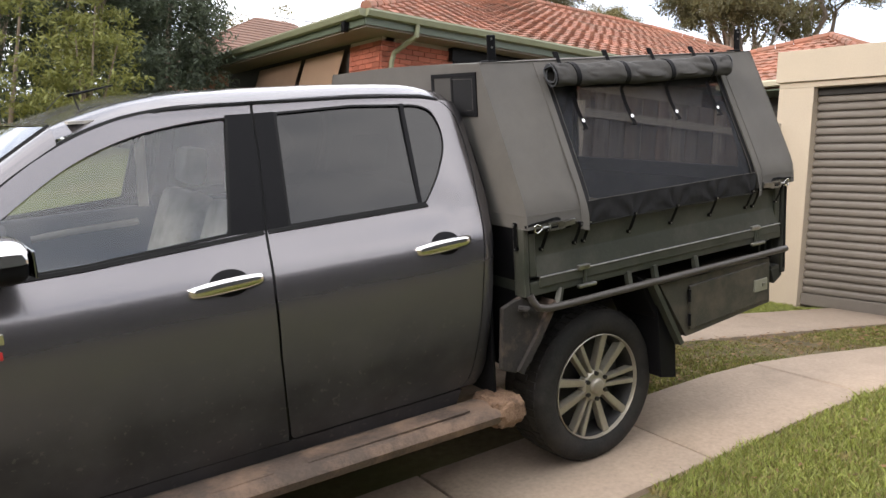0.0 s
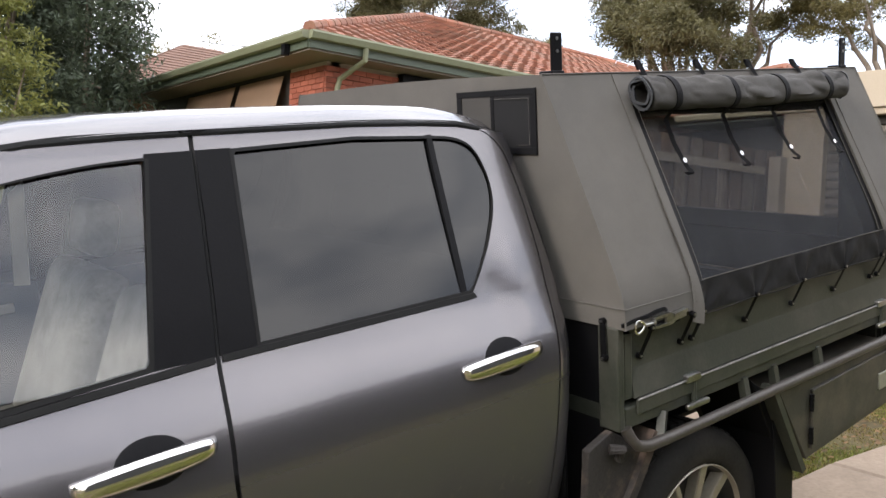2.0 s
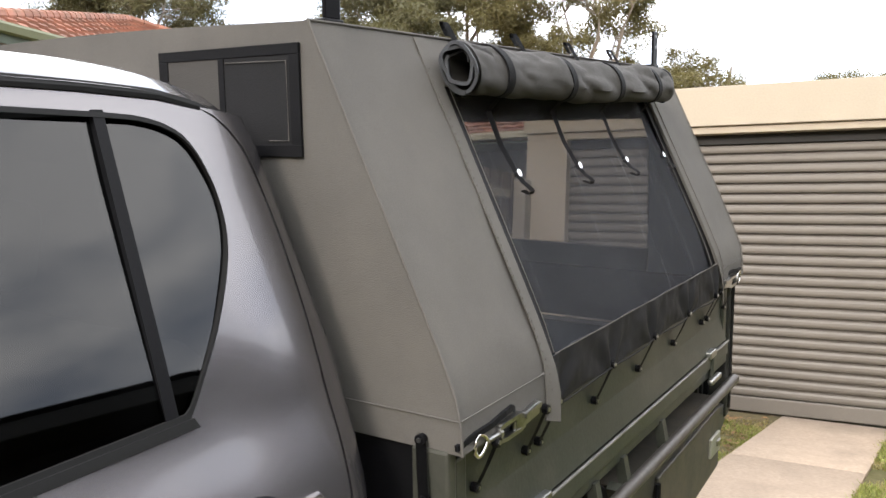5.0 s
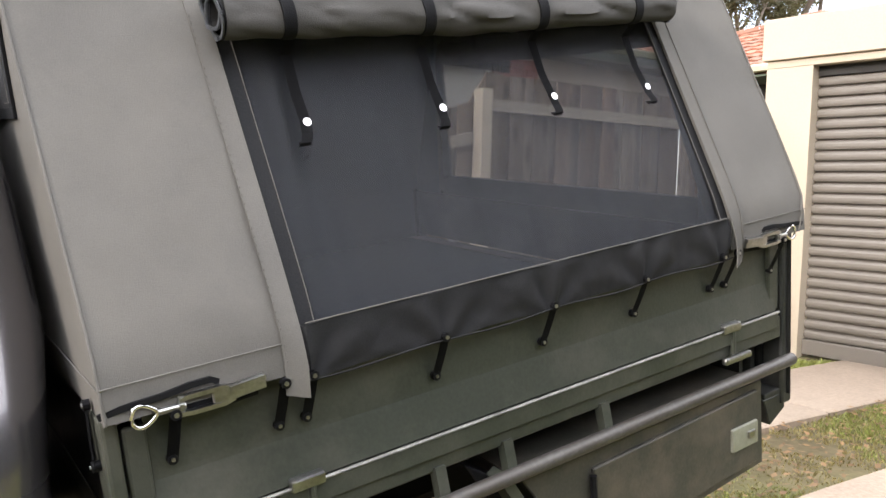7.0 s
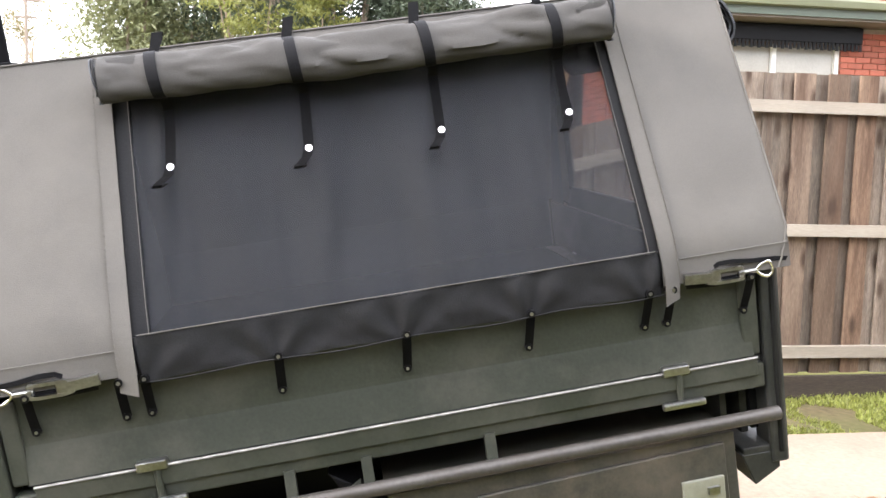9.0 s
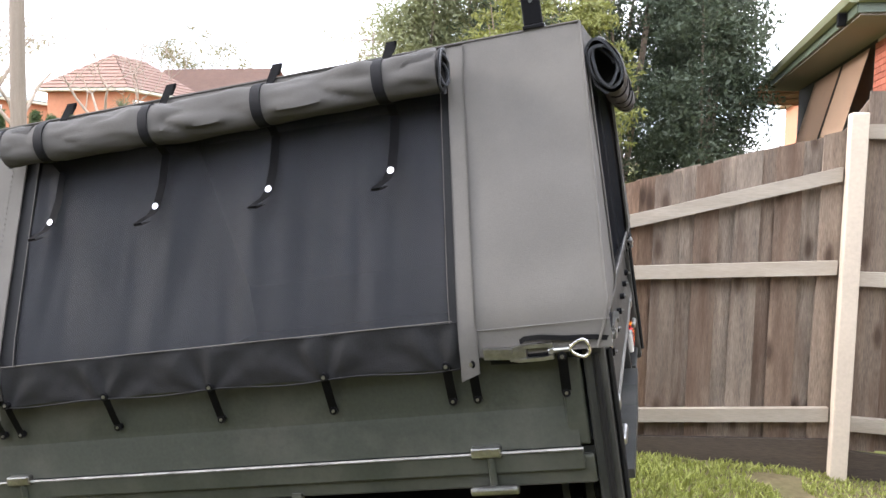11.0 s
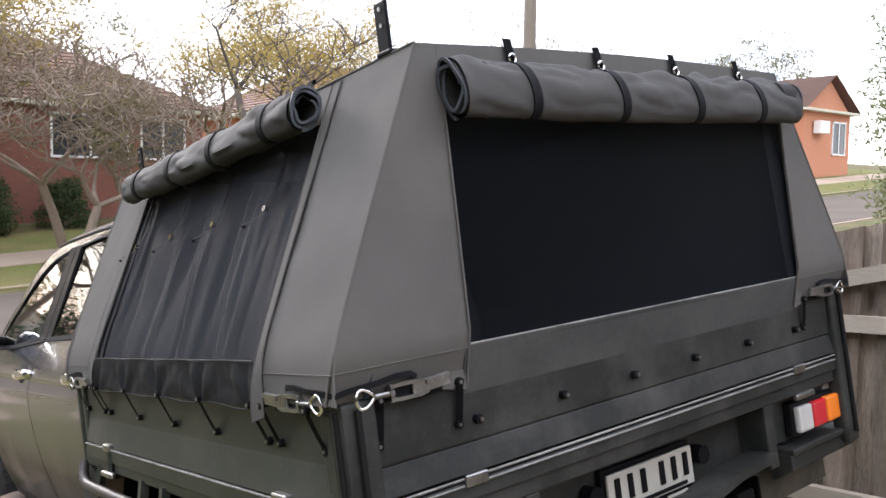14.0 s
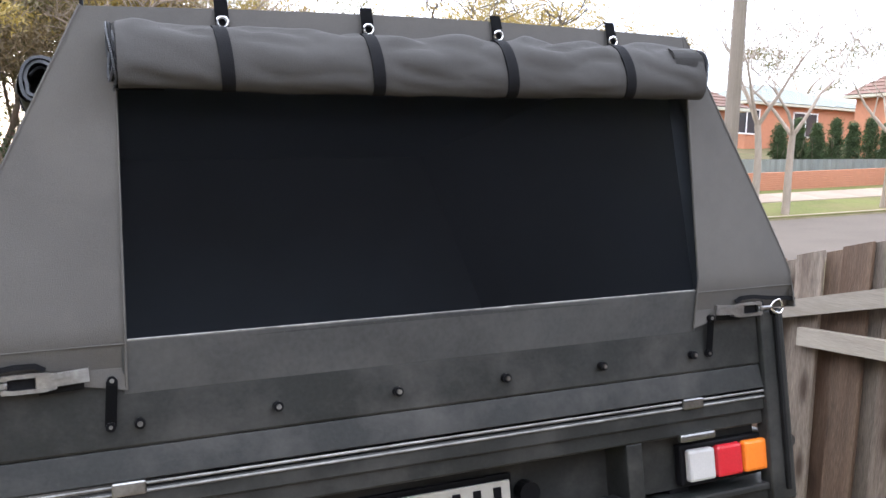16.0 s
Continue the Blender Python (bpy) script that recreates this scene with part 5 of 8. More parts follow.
    sweep(bm, [(-0.335, TG + 0.03, 0.885), (-0.43, TG + 0.03, 0.745), (-0.535, TG + 0.03, 0.612)], [(-0.02, -0.015), (0.06, -0.015), (0.06, 0.015), (-0.02, 0.015)])
    part("guard_flange", on_side(bm, right), MUD, truck)
    bm = bmesh.new()
    tube(bm, [(-0.53, TG + 0.02, 0.89), (-0.50, TG + 0.0, 0.885), (-0.49, TG + 0.02, 0.85)], 0.014, 8)
    part("tie_hook", on_side(bm, right), MUD, truck)
    bm = bmesh.new()
    sweep(bm, [(0.24, TG + 0.02, 0.87), (0.435, TG + 0.02, 0.525)], [(-0.02, -0.012), (0.03, -0.012), (0.03, 0.012), (-0.02, 0.012)])
    part("guard_strut", on_side(bm, right), TRAY, truck)
    part("mudguard_inner", on_side(poly_plate([(0.18, 0.90), (0.27, 0.84), (0.43, 0.52), (0.40, 0.50)], TG + 0.04, TG + 0.30), right), BLACK, truck)
    part("mud_flap", on_side(poly_plate([(0.30, 0.78), (0.432, 0.53), (0.435, 0.345), (0.33, 0.37)], TG + 0.03, TG + 0.27), right), BLACK, truck, "black rubber mud flap")
    tb = part("toolbox", on_side(poly_plate([(0.30, 0.838), (0.485, 0.545), (1.135, 0.592), (1.13, 0.832)], TG + 0.012, TG + 0.42), right), TOOLBOX, truck, "under-tray steel toolbox, scuffed and dusty")
    part("toolbox_door", on_side(poly_plate([(0.502, 0.795), (0.502, 0.578), (1.105, 0.612), (1.10, 0.812)], TG + 0.002, TG + 0.016), right), TOOLBOX, tb)
    for z in (0.63, 0.75):
        bm = cyl(bmesh.new(), (0.499, TG + 0.002, z - 0.03), (0.499, TG + 0.002, z + 0.03), 0.008, 8)
        part("hinge", on_side(bm, right), BLACK, tb)
    part("toolbox_lock", on_side(boxed(0.985, 1.09, TG - 0.006, TG + 0.004, 0.672, 0.735, 0.003), right), material("lock_plate", (0.30, 0.30, 0.25), 0.4, 0.4, dirt=(0.2, 0.2, 0.15), dirt_amount=0.4), tb, "pale metal latch plate")
    part("lock_key", on_side(boxed(1.045, 1.075, TG - 0.012, TG - 0.004, 0.695, 0.715, 0.003), right), STEEL, tb)

# tail
TX = 1.234
tg = part("tailgate", boxed(TX - 0.004, TX + 0.012, -0.052, 1.706, 1.012, 1.20, 0.004), TRAYBACK, truck, "dark scuffed steel tailgate")
part("tailgate_pressing", boxed(TX + 0.006, TX + 0.018, -0.05, 1.704, 1.075, 1.198, 0.005), TRAYBACK, tg)
bm = boxed(TX + 0.006, TX + 0.016, -0.05, 1.704, 1.016, 1.073, 0.002)
for v in bm.verts:
    if v.co.z < 1.04:
        v.co.x += 0.010
part("tailgate_fold", bm, TRAYBACK, tg)
for y in (-0.096, 1.706):
    part("tailgate_stiffener", boxed(TX - 0.002, TX + 0.024, y, y + 0.045, 1.005, 1.19, 0.006), TRAYBACK, tg)
bm = boxed(TX + 0.010, TX + 0.018, 0.19, 1.49, 1.172, 1.272, 0.002)
for v in bm.verts:
    v.co.x += 0.028 * (v.co.z - 1.172) / 0.1
part("sill_strip", bm, SILL, truck, "worn grey metal sill under the open canopy")
part("sill_edge", tube(bmesh.new(), [(TX + 0.044, 0.19, 1.2735), (TX + 0.044, 1.49, 1.2735)], 0.0024, 6), ROD, truck, "bright worn sill edge")
part("rear_beam", boxed(TX - 0.05, TX + 0.012, TL, TR, 0.925, 1.0, 0.005), TRAYBACK, truck)
part("rear_lip", boxed(TX + 0.012, TX + 0.022, -0.06, 1.74, 0.962, 1.0, 0.003), TRAYBACK, truck)
for z in (1.008, 0.994):
    part("hinge_rod", tube(bmesh.new(), [(TX + 0.024, -0.055, z), (TX + 0.024, 1.742, z)], 0.0032, 6), ROD, truck, "worn bare hinge rod")
part("rear_valance", boxed(TX - 0.10, TX - 0.085, TL + 0.05, TR - 0.05, 0.74, 0.93), TRAYBACK, truck)
for y in (0.332, 1.276):
    part("valance_rib", boxed(TX - 0.09, TX + 0.008, y, y + 0.045, 0.745, 0.925, 0.004), TRAYBACK, truck)
bm = sweep(bmesh.new(), [(TX - 0.02, 0.378, 0.752), (TX - 0.02, 0.95, 0.748), (TX - 0.02, 1.10, 0.775), (TX - 0.02, 1.276, 0.785)], [(-0.04, -0.012), (0.05, -0.012), (0.05, 0.012), (-0.04, 0.012)])
part("valance_lip", bm, TRAYBACK, truck)
LENS_W = material("clear_lens", (0.52, 0.505, 0.48), 0.15, 0, 0.05, 200, 300, 0.1, coat=0.6)
LENS_R = material("red_lens", (0.55, 0.02, 0.03), 0.15, 0, 0.08, 200, 300, 0.1, coat=0.6)
LENS_A = material("amber_lens", (0.85, 0.22, 0.02), 0.15, 0, 0.08, 200, 300, 0.1, coat=0.6)
for right in (False, True):
    lamp = part("tail_light", on_side(boxed(TX - 0.03, TX - 0.002, -0.050, 0.216, 0.800, 0.900, 0.006), right), BLACK, truck, "tail light with amber, red and clear lenses")
    for k, mt in enumerate((LENS_A, LENS_R, LENS_W)):
        y = -0.042 + k * 0.084
        part("lens", on_side(boxed(TX - 0.006, TX + 0.018, y, y + 0.078, 0.811, 0.889, 0.008), right), mt, lamp)
    part("lamp_shelf", on_side(boxed(TX - 0.08, TX + 0.022, -0.10, 0.272, 0.760, 0.778, 0.004), right), TRAYBACK, truck)
    part("lamp_skirt", on_side(poly_plate([(1.15, 0.762), (1.246, 0.762), (1.246, 0.715), (1.18, 0.68)], -0.10, 0.272), right), TRAYBACK, truck)
    part("lamp_back", on_side(boxed(TX - 0.05, TX - 0.032, TL + 0.05, 0.345, 0.79, 0.925), right), TRAYBACK, truck)
    y = 0.190
    h = part("tailgate_latch", on_side(boxed(TX + 0.012, TX + 0.032, y - 0.03, y + 0.03, 0.990, 1.016, 0.004), right), STEEL, truck, "zinc plated latch")
    part("latch_lever", on_side(boxed(TX + 0.022, TX + 0.038, y - 0.055, y + 0.05, 0.915, 0.935, 0.006), right), STEEL, h)
plate = part("number_plate", boxed(TX - 0.06, TX - 0.05, 0.655, 0.997, 0.778, 0.878, 0.003), PLATE, truck, "pale plate with dark bars in a black holder")
for k, y in enumerate((0.677, 0.727, 0.777, 0.853, 0.903, 0.953)):
    part("bar", boxed(TX - 0.049, TX - 0.045, y, y + 0.019, 0.806, 0.866, 0.001), BLACK, plate)
part("bar", boxed(TX - 0.049, TX - 0.045, 0.69, 0.96, 0.785, 0.794), BLACK, plate)
part("plate_holder", boxed(TX - 0.075, TX - 0.062, 0.645, 1.007, 0.745, 0.890, 0.003), BLACK, truck)
for y0, y1 in ((0.672, 0.747), (0.762, 0.852), (0.887, 0.972)):
    part("bar", boxed(TX - 0.061, TX - 0.057, y0, y1, 0.755, 0.767), PLATE, plate)
for y in (0.608, 1.045):
    part("plate_lamp", cyl(bmesh.new(), (TX - 0.08, y, 0.84), (TX - 0.045, y, 0.84), 0.026, 14), BLACK, truck)
for right in (False, True):
    for x, y in ((TX + 0.040, TL + 0.010), (TX + 0.014, TL - 0.022)):
        part("corner_rubber", on_side(tube(bmesh.new(), [(x, y, 0.76), (x, y, 1.195)], 0.007, 8), right), SEAL, truck, "black rubber strip up the tray corner")
part("tow_bar", boxed(TX - 0.25, TX - 0.02, 0.79, 0.86, 0.58, 0.65, 0.006), BLACK, truck)
part("bumper_bar", boxed(TX - 0.20, TX - 0.09, 0.30, 1.335, 0.53, 0.67, 0.03), MUDBAR, truck, "muddy black tow bar beam")
for y, e in ((1.336, 1), (0.30, -1)):
    tp = part("tow_bracket", boxed(TX - 0.23, TX - 0.08, min(y, y + 0.012 * e), max(y, y + 0.012 * e), 0.44, 0.70, 0.004), BLACK, truck)
    for x, z in ((TX - 0.138, 0.538), (TX - 0.156, 0.485)):
        part("bracket_bolt", cyl(bmesh.new(), (x, y + 0.012 * e, z), (x, y + 0.042 * e, z), 0.016, 10), ROD, tp, "dull steel bolt")
bm = bmesh.new()
cyl(bm, (TX - 0.05, 1.10, 0.64), (TX + 0.0, 1.10, 0.64), 0.025, 12)
part("tow_socket", bm, BLACK, truck)


# ---- canvas canopy ----
canopy = thing("canvas_canopy", "grey canvas tray canopy with its side and rear flaps rolled up", "canopy", pose(0, 0, 0, 2.851, -9.421, 0))
ZB, ZE, ZT = 1.212, 1.287, 1.885
YL, YR = -0.120, 1.770
YTL, YTR = 0.152, 1.498
XF, XR = -0.492, 1.287
XA, XB = -0.166, 0.982
ZO = 1.79


def slope_y(z):
    soft = 0.5 * (z - ZE + math.sqrt((z - ZE) ** 2 + 0.04 ** 2))
    return YL - 0.012 + soft * (YTL - YL + 0.012) / (ZT - ZE)


def rear_x(z):
    """The rear sheet is drawn in under its lower hem by the latches."""
    u = min(1.0, max(0.0, (1.292 - z) / 0.08))
    return XR - 0.030 * u * u * (3 - 2 * u)


rk = random.Random(7)


def cloth(name, fn, nu, nv, mat, parent, label="", amp=0.003, freq=6.0, thick=0.004):
    """A cloth panel: fn(u, v) gives a place, with soft sag and puckers added along the panel's normal."""
    bm = bmesh.new()
    P = [[Vector(fn(i / nu, j / nv)) for i in range(nu + 1)] for j in range(nv + 1)]
    nrm = (P[0][-1] - P[0][0]).cross(P[-1][0] - P[0][0])
    nrm = nrm.normalized() if nrm.length > 0 else Vector((0, 0, 1))
    rows = []
    for j, r in enumerate(P):
        rows.append([p + nrm * amp * (noise.noise(p * freq) + 0.5 * noise.noise(p * freq * 2.7)) * (1 if 0 < j < nv and 0 < i < nu else 0.2) for i, p in enumerate(r)])
    vs = grid_faces(bm, rows)
    rim = vs[0] + [r[-1] for r in vs[1:]] + vs[-1][-2::-1] + [r[0] for r in vs[-2:0:-1]]
    low = [bm.verts.new(v.co - nrm * thick) for v in rim]
    for a in range(len(rim)):
        b = (a + 1) % len(rim)
        bm.faces.new((rim[a], low[a], low[b], rim[b]))
    return part(name, bm, mat, parent, label, 40)


def side_strip(x0, x1, right, name, label=""):
    def fn(u, v):
        z = ZB + (ZT - ZB) * v
        return flip((x0 + (x1 - x0) * (1 - u if right else u), slope_y(z), z), right)
    return cloth(name, fn, 16, 26, CANVAS, canopy, label, amp=0.006, freq=4.5)


side_strip(XF, XA, False, "side_panel", "grey canvas corner panel")
side_strip(XB, XR, False, "side_panel", "grey canvas corner panel")
side_strip(XF, XR, True, "side_panel", "grey canvas side, closed")
cloth("top_band", lambda u, v: (XA + (XB - XA) * u, slope_y(ZO + (ZT - ZO) * v) + 0.001, ZO + (ZT - ZO) * v), 16, 4, CANVAS, canopy)
cloth("roof", lambda u, v: (XF + (XR - XF) * u, YTL + (YTR - YTL) * v, ZT + 0.014 * math.sin(math.pi * v) + 0.004 * math.sin(math.pi * u)), 16, 14, CANVAS, canopy, "grey canvas roof")


def end_outline(s, v):
    """Side edges of an end panel at the height share v."""
    z = ZB + (ZT - ZB) * v
    return slope_y(z), 2 * YC - slope_y(z), z


OL, OR = 0.196, 1.482


def rear_left(u, v):
    a, b, z = end_outline(0, v)
    return (rear_x(z), a + (OL + 0.012 * v - a) * u, z)


def rear_right(u, v):
    a, b, z = end_outline(0, v)
    return (rear_x(z), OR + 0.012 * v + (b - OR - 0.012 * v) * u, z)


cloth("rear_panel", rear_left, 10, 22, CANVAS, canopy, "grey canvas rear corner panel", amp=0.005, freq=5)
cloth("rear_panel", rear_right, 10, 22, CANVAS, canopy, "grey canvas rear corner panel", amp=0.005, freq=5)
cloth("rear_band", lambda u, v: (XR + 0.001, OL + 0.01 + (OR - OL) * u, ZO + (ZT - ZO + 0.013 * math.sin(math.pi * u)) * v), 16, 4, CANVAS, canopy)


def front_fn(u, v):
    a, b, z = end_outline(0, v)
    return (XF, b + (a - b) * u, z + 0.013 * v * math.sin(math.pi * u))


cloth("front_panel", front_fn, 20, 20, CANVAS, canopy, "grey canvas front panel")
# black inner lining
def lining(pts):
    bm = bmesh.new()
    bm.faces.new([bm.verts.new(p) for p in pts])
    part("lining", bm, DARKCLOTH, canopy, "black inner lining")


ZL, ZH = 1.0, ZT - 0.02
IN = 0.042
yl, yh = TL + 0.035, slope_y(ZH) + IN
lining([(XF + 0.05, yl, ZL), (XF + 0.05, yl, ZB), (XF + 0.05, yh, ZH), (XF + 0.05, 2 * YC - yh, ZH), (XF + 0.05, 2 * YC - yl, ZB), (XF + 0.05, 2 * YC - yl, ZL)])
for (ya, za), (yb, zb) in (((yl, ZL), (yl, ZB)), ((yl, ZB), (yh, ZH))):
    lining([flip(p, True) for p in ((XF + 0.01, ya, za), (XR - 0.02, ya, za), (XR - 0.02, yb, zb), (XF + 0.01, yb, zb))])
lining([(XF + 0.01, yh - 0.005, ZH), (XR - 0.01, yh - 0.005, ZH), (XR - 0.01, 2 * YC - yh + 0.005, ZH), (XF + 0.01, 2 * YC - yh + 0.005, ZH)])
for x0, x1 in ((XF + 0.01, XA - 0.035), (XB + 0.035, XR - 0.01)):
    lining([(x0, yl, ZB), (x1, yl, ZB), (x1, yh, ZH), (x0, yh, ZH)])
lining([(XF + 0.01, yl, ZL), (XR - 0.02, yl, ZL), (XR - 0.02, yl, ZB - 0.01), (XF + 0.01, yl, ZB - 0.01)])
for side in (-1, 1):
    p = [(yl, 1.19), (OL - 0.02, 1.19), (OL - 0.01, ZH), (yh, ZH)] if side < 0 else [(2 * YC - yl, 1.19), (OR + 0.03, 1.19), (OR + 0.03, ZH), (2 * YC - yh, ZH)]
    lining([(XR - 0.048, y, z) for y, z in p])

# side mesh with fold lines, and the vinyl skirt under it
def pleat(u, v):
    """Soft upright folds of the mesh, fading at its hems."""
    f = 0.022 * noise.noise(Vector((u * 9 + 0.7 * v, v * 0.8, 4.0))) + 0.012 * noise.noise(Vector((u * 24 - v, v * 1.1, 8.0))) + 0.004 * noise.noise(Vector((u * 55, v * 1.5, 2.0)))
    return f * (0.25 + 0.75 * math.sin(math.pi * min(1, 0.15 + 0.8 * v)))


mesh = cloth("mesh_window", lambda u, v: (XA - 0.03 + (XB - XA + 0.06) * u, slope_y(ZE + (ZO + 0.03 - ZE) * v) + 0.018 + pleat(u, v), ZE - 0.01 + (ZO + 0.04 - ZE) * v), 200, 14, MESH, canopy, "dark see-through insect mesh, slightly puckered", amp=0.003, freq=4.5, thick=0.0005)
for x0, x1, xs in ((XA - 0.03, XA + 0.036, XA + 0.034), (XB - 0.024, XB + 0.07, XB - 0.022)):
    cloth("mesh_hem", lambda u, v: (x0 + (x1 - x0) * u, slope_y(ZE + (ZO - ZE) * v) + 0.009, ZE + (ZO - ZE) * v), 3, 14, SKIRT, mesh, amp=0.002)
    part("stitching", tube(bmesh.new(), [(xs, slope_y(z) + 0.008, z) for z in np.linspace(ZE, ZO, 10)], 0.0009, 5), CANVAS, mesh, "pale stitching")
SKX = (-0.159, 0.116, 0.390, 0.666, 0.939)


def skirt_fn(u, v):
    """The skirt between its straps: folds fan out from each strap's eyelet, and the hem dips at it."""
    x, z = XA - 0.03 + (XB - XA + 0.06) * u, 1.0
    near = min(abs(x - s) for s in SKX)
    z = 1.196 - 0.002 * math.cos(2 * math.pi * near / 0.275) + (ZE + 0.004 - 1.196) * v
    d = 0.0
    for s in SKX:
        dx, dz = x - s, z - 1.175
        ang, far = math.atan2(dx, dz), math.hypot(dx, dz)
        d += 0.0062 * math.sin(6.5 * ang + s * 9) * math.exp(-(abs(dx) / 0.11) ** 2) * min(1, far / 0.03)
    tuck = 0.022 * min(1, max(0, XA + 0.006 - x, x - XB + 0.006) / 0.012)
    return (x, YL + tuck - 0.010 + 0.004 * v + d * math.sin(math.pi * (0.08 + 0.84 * v)) - 0.002 * math.sin(math.pi * v), z)


cloth("skirt", skirt_fn, 180, 12, SKIRT, canopy, "black vinyl skirt with puckers under the straps", amp=0.004, freq=14)


cloth("rear_mesh", lambda u, v: (XR - 0.012 + 0.004 * math.sin(math.pi * u), OL - 0.03 + (OR - OL + 0.07) * u, 1.262 + (ZO + 0.02 - 1.262) * v), 60, 20, REARMESH, canopy, "fine black insect mesh across the open rear", amp=0.004, freq=3.0, thick=0.0005)


def hem(pts, parent, name="hem", r=0.0028):
    """A stitched edge: a flat doubled band."""
    bm = bmesh.new()
    tube(bm, pts, r, 6)
    return part(name, bm, CANVAS, parent)


def flap_hem(x0, x1):
    """The doubled edge of a side flap, running down into a loose pointed tail."""
    def fn(u, v):
        z = 1.168 + (ZT - 0.004 - 1.168) * v
        lift = 0.0022 + 0.013 * min(1, max(0, (1.31 - z) / 0.09)) * (0.15 + 0.85 * u)
        return (x0 + (x1 - x0) * u - 0.004 * max(0, (ZB - z) / 0.05), slope_y(z) - lift, z + 0.012 * (1 - u) * (1 - v))
    cloth("hem", fn, 4, 26, CANVAS, canopy, "doubled edge of the canvas flap", amp=0.0012, freq=12, thick=0.0025)


flap_hem(XA - 0.036, XA + 0.002)
flap_hem(XB + 0.036, XB - 0.002)
for y in (OL, OR):
    hem([(rear_x(z) + 0.003, y + 0.012 * (z - ZB) / (ZT - ZB), z) for z in np.linspace(ZB - 0.03, ZO, 6)], canopy)
for x, s in ((XF, 1), (XR, 1)):
    for right in (False, True):
        hem([flip((rear_x(z) if x == XR else x, slope_y(z) - 0.001, z), right) for z in np.linspace(ZB, ZT, 16)], canopy, "corner_seam")
for right in (False, True):
    hem([flip((x, YTL, ZT + 0.001), right) for x in np.linspace(XF, XR, 8)], canopy, "roof_seam")
# lower seams and the dotted stitching of the flaps
for x0, x1 in ((XF, XA - 0.004), (XB + 0.004, XR)):
    hem([(x, slope_y(1.268) - 0.003, 1.268) for x in np.linspace(x0, x1, 6)], canopy, "stitching", 0.0013)
for y0, y1 in ((slope_y(1.268), OL), (OR, 2 * YC - slope_y(1.268))):
    hem([(rear_x(1.268) + 0.003, y, 1.268) for y in np.linspace(y0, y1, 6)], canopy, "stitching", 0.0013)
hem([(XF - 0.003, y, 1.268) for y in np.linspace(slope_y(1.268), 2 * YC - slope_y(1.268), 6)], canopy, "stitching", 0.0013)
for x in (XA - 0.034, XB + 0.034):
    bm = bmesh.new()
    for k in range(44):
        z = 1.24 + k * 0.0135
        box(bm, -0.0009, 0.0009, -0.0008, 0.0008, -0.0026, 0.0026, 0, Matrix.Translation((x, slope_y(z) - 0.0075 - 0.010 * max(0, (1.31 - z) / 0.09), z)))
    part("stitching", bm, CANVAS, canopy, "raised pale stitches along the flap")
# flap tails that hang past the skirt line
for a, b, inner in ((YL + 0.16, OL, 1), (OR, YR - 0.16, 0)):
    cloth("flap_tail", lambda u, v: (rear_x(ZB) + 0.006, a + (b - a) * u, ZB - 0.03 * (1 - v) * (u if inner else 1 - u) + 0.012 * v), 8, 3, CANVAS, canopy, amp=0.002)


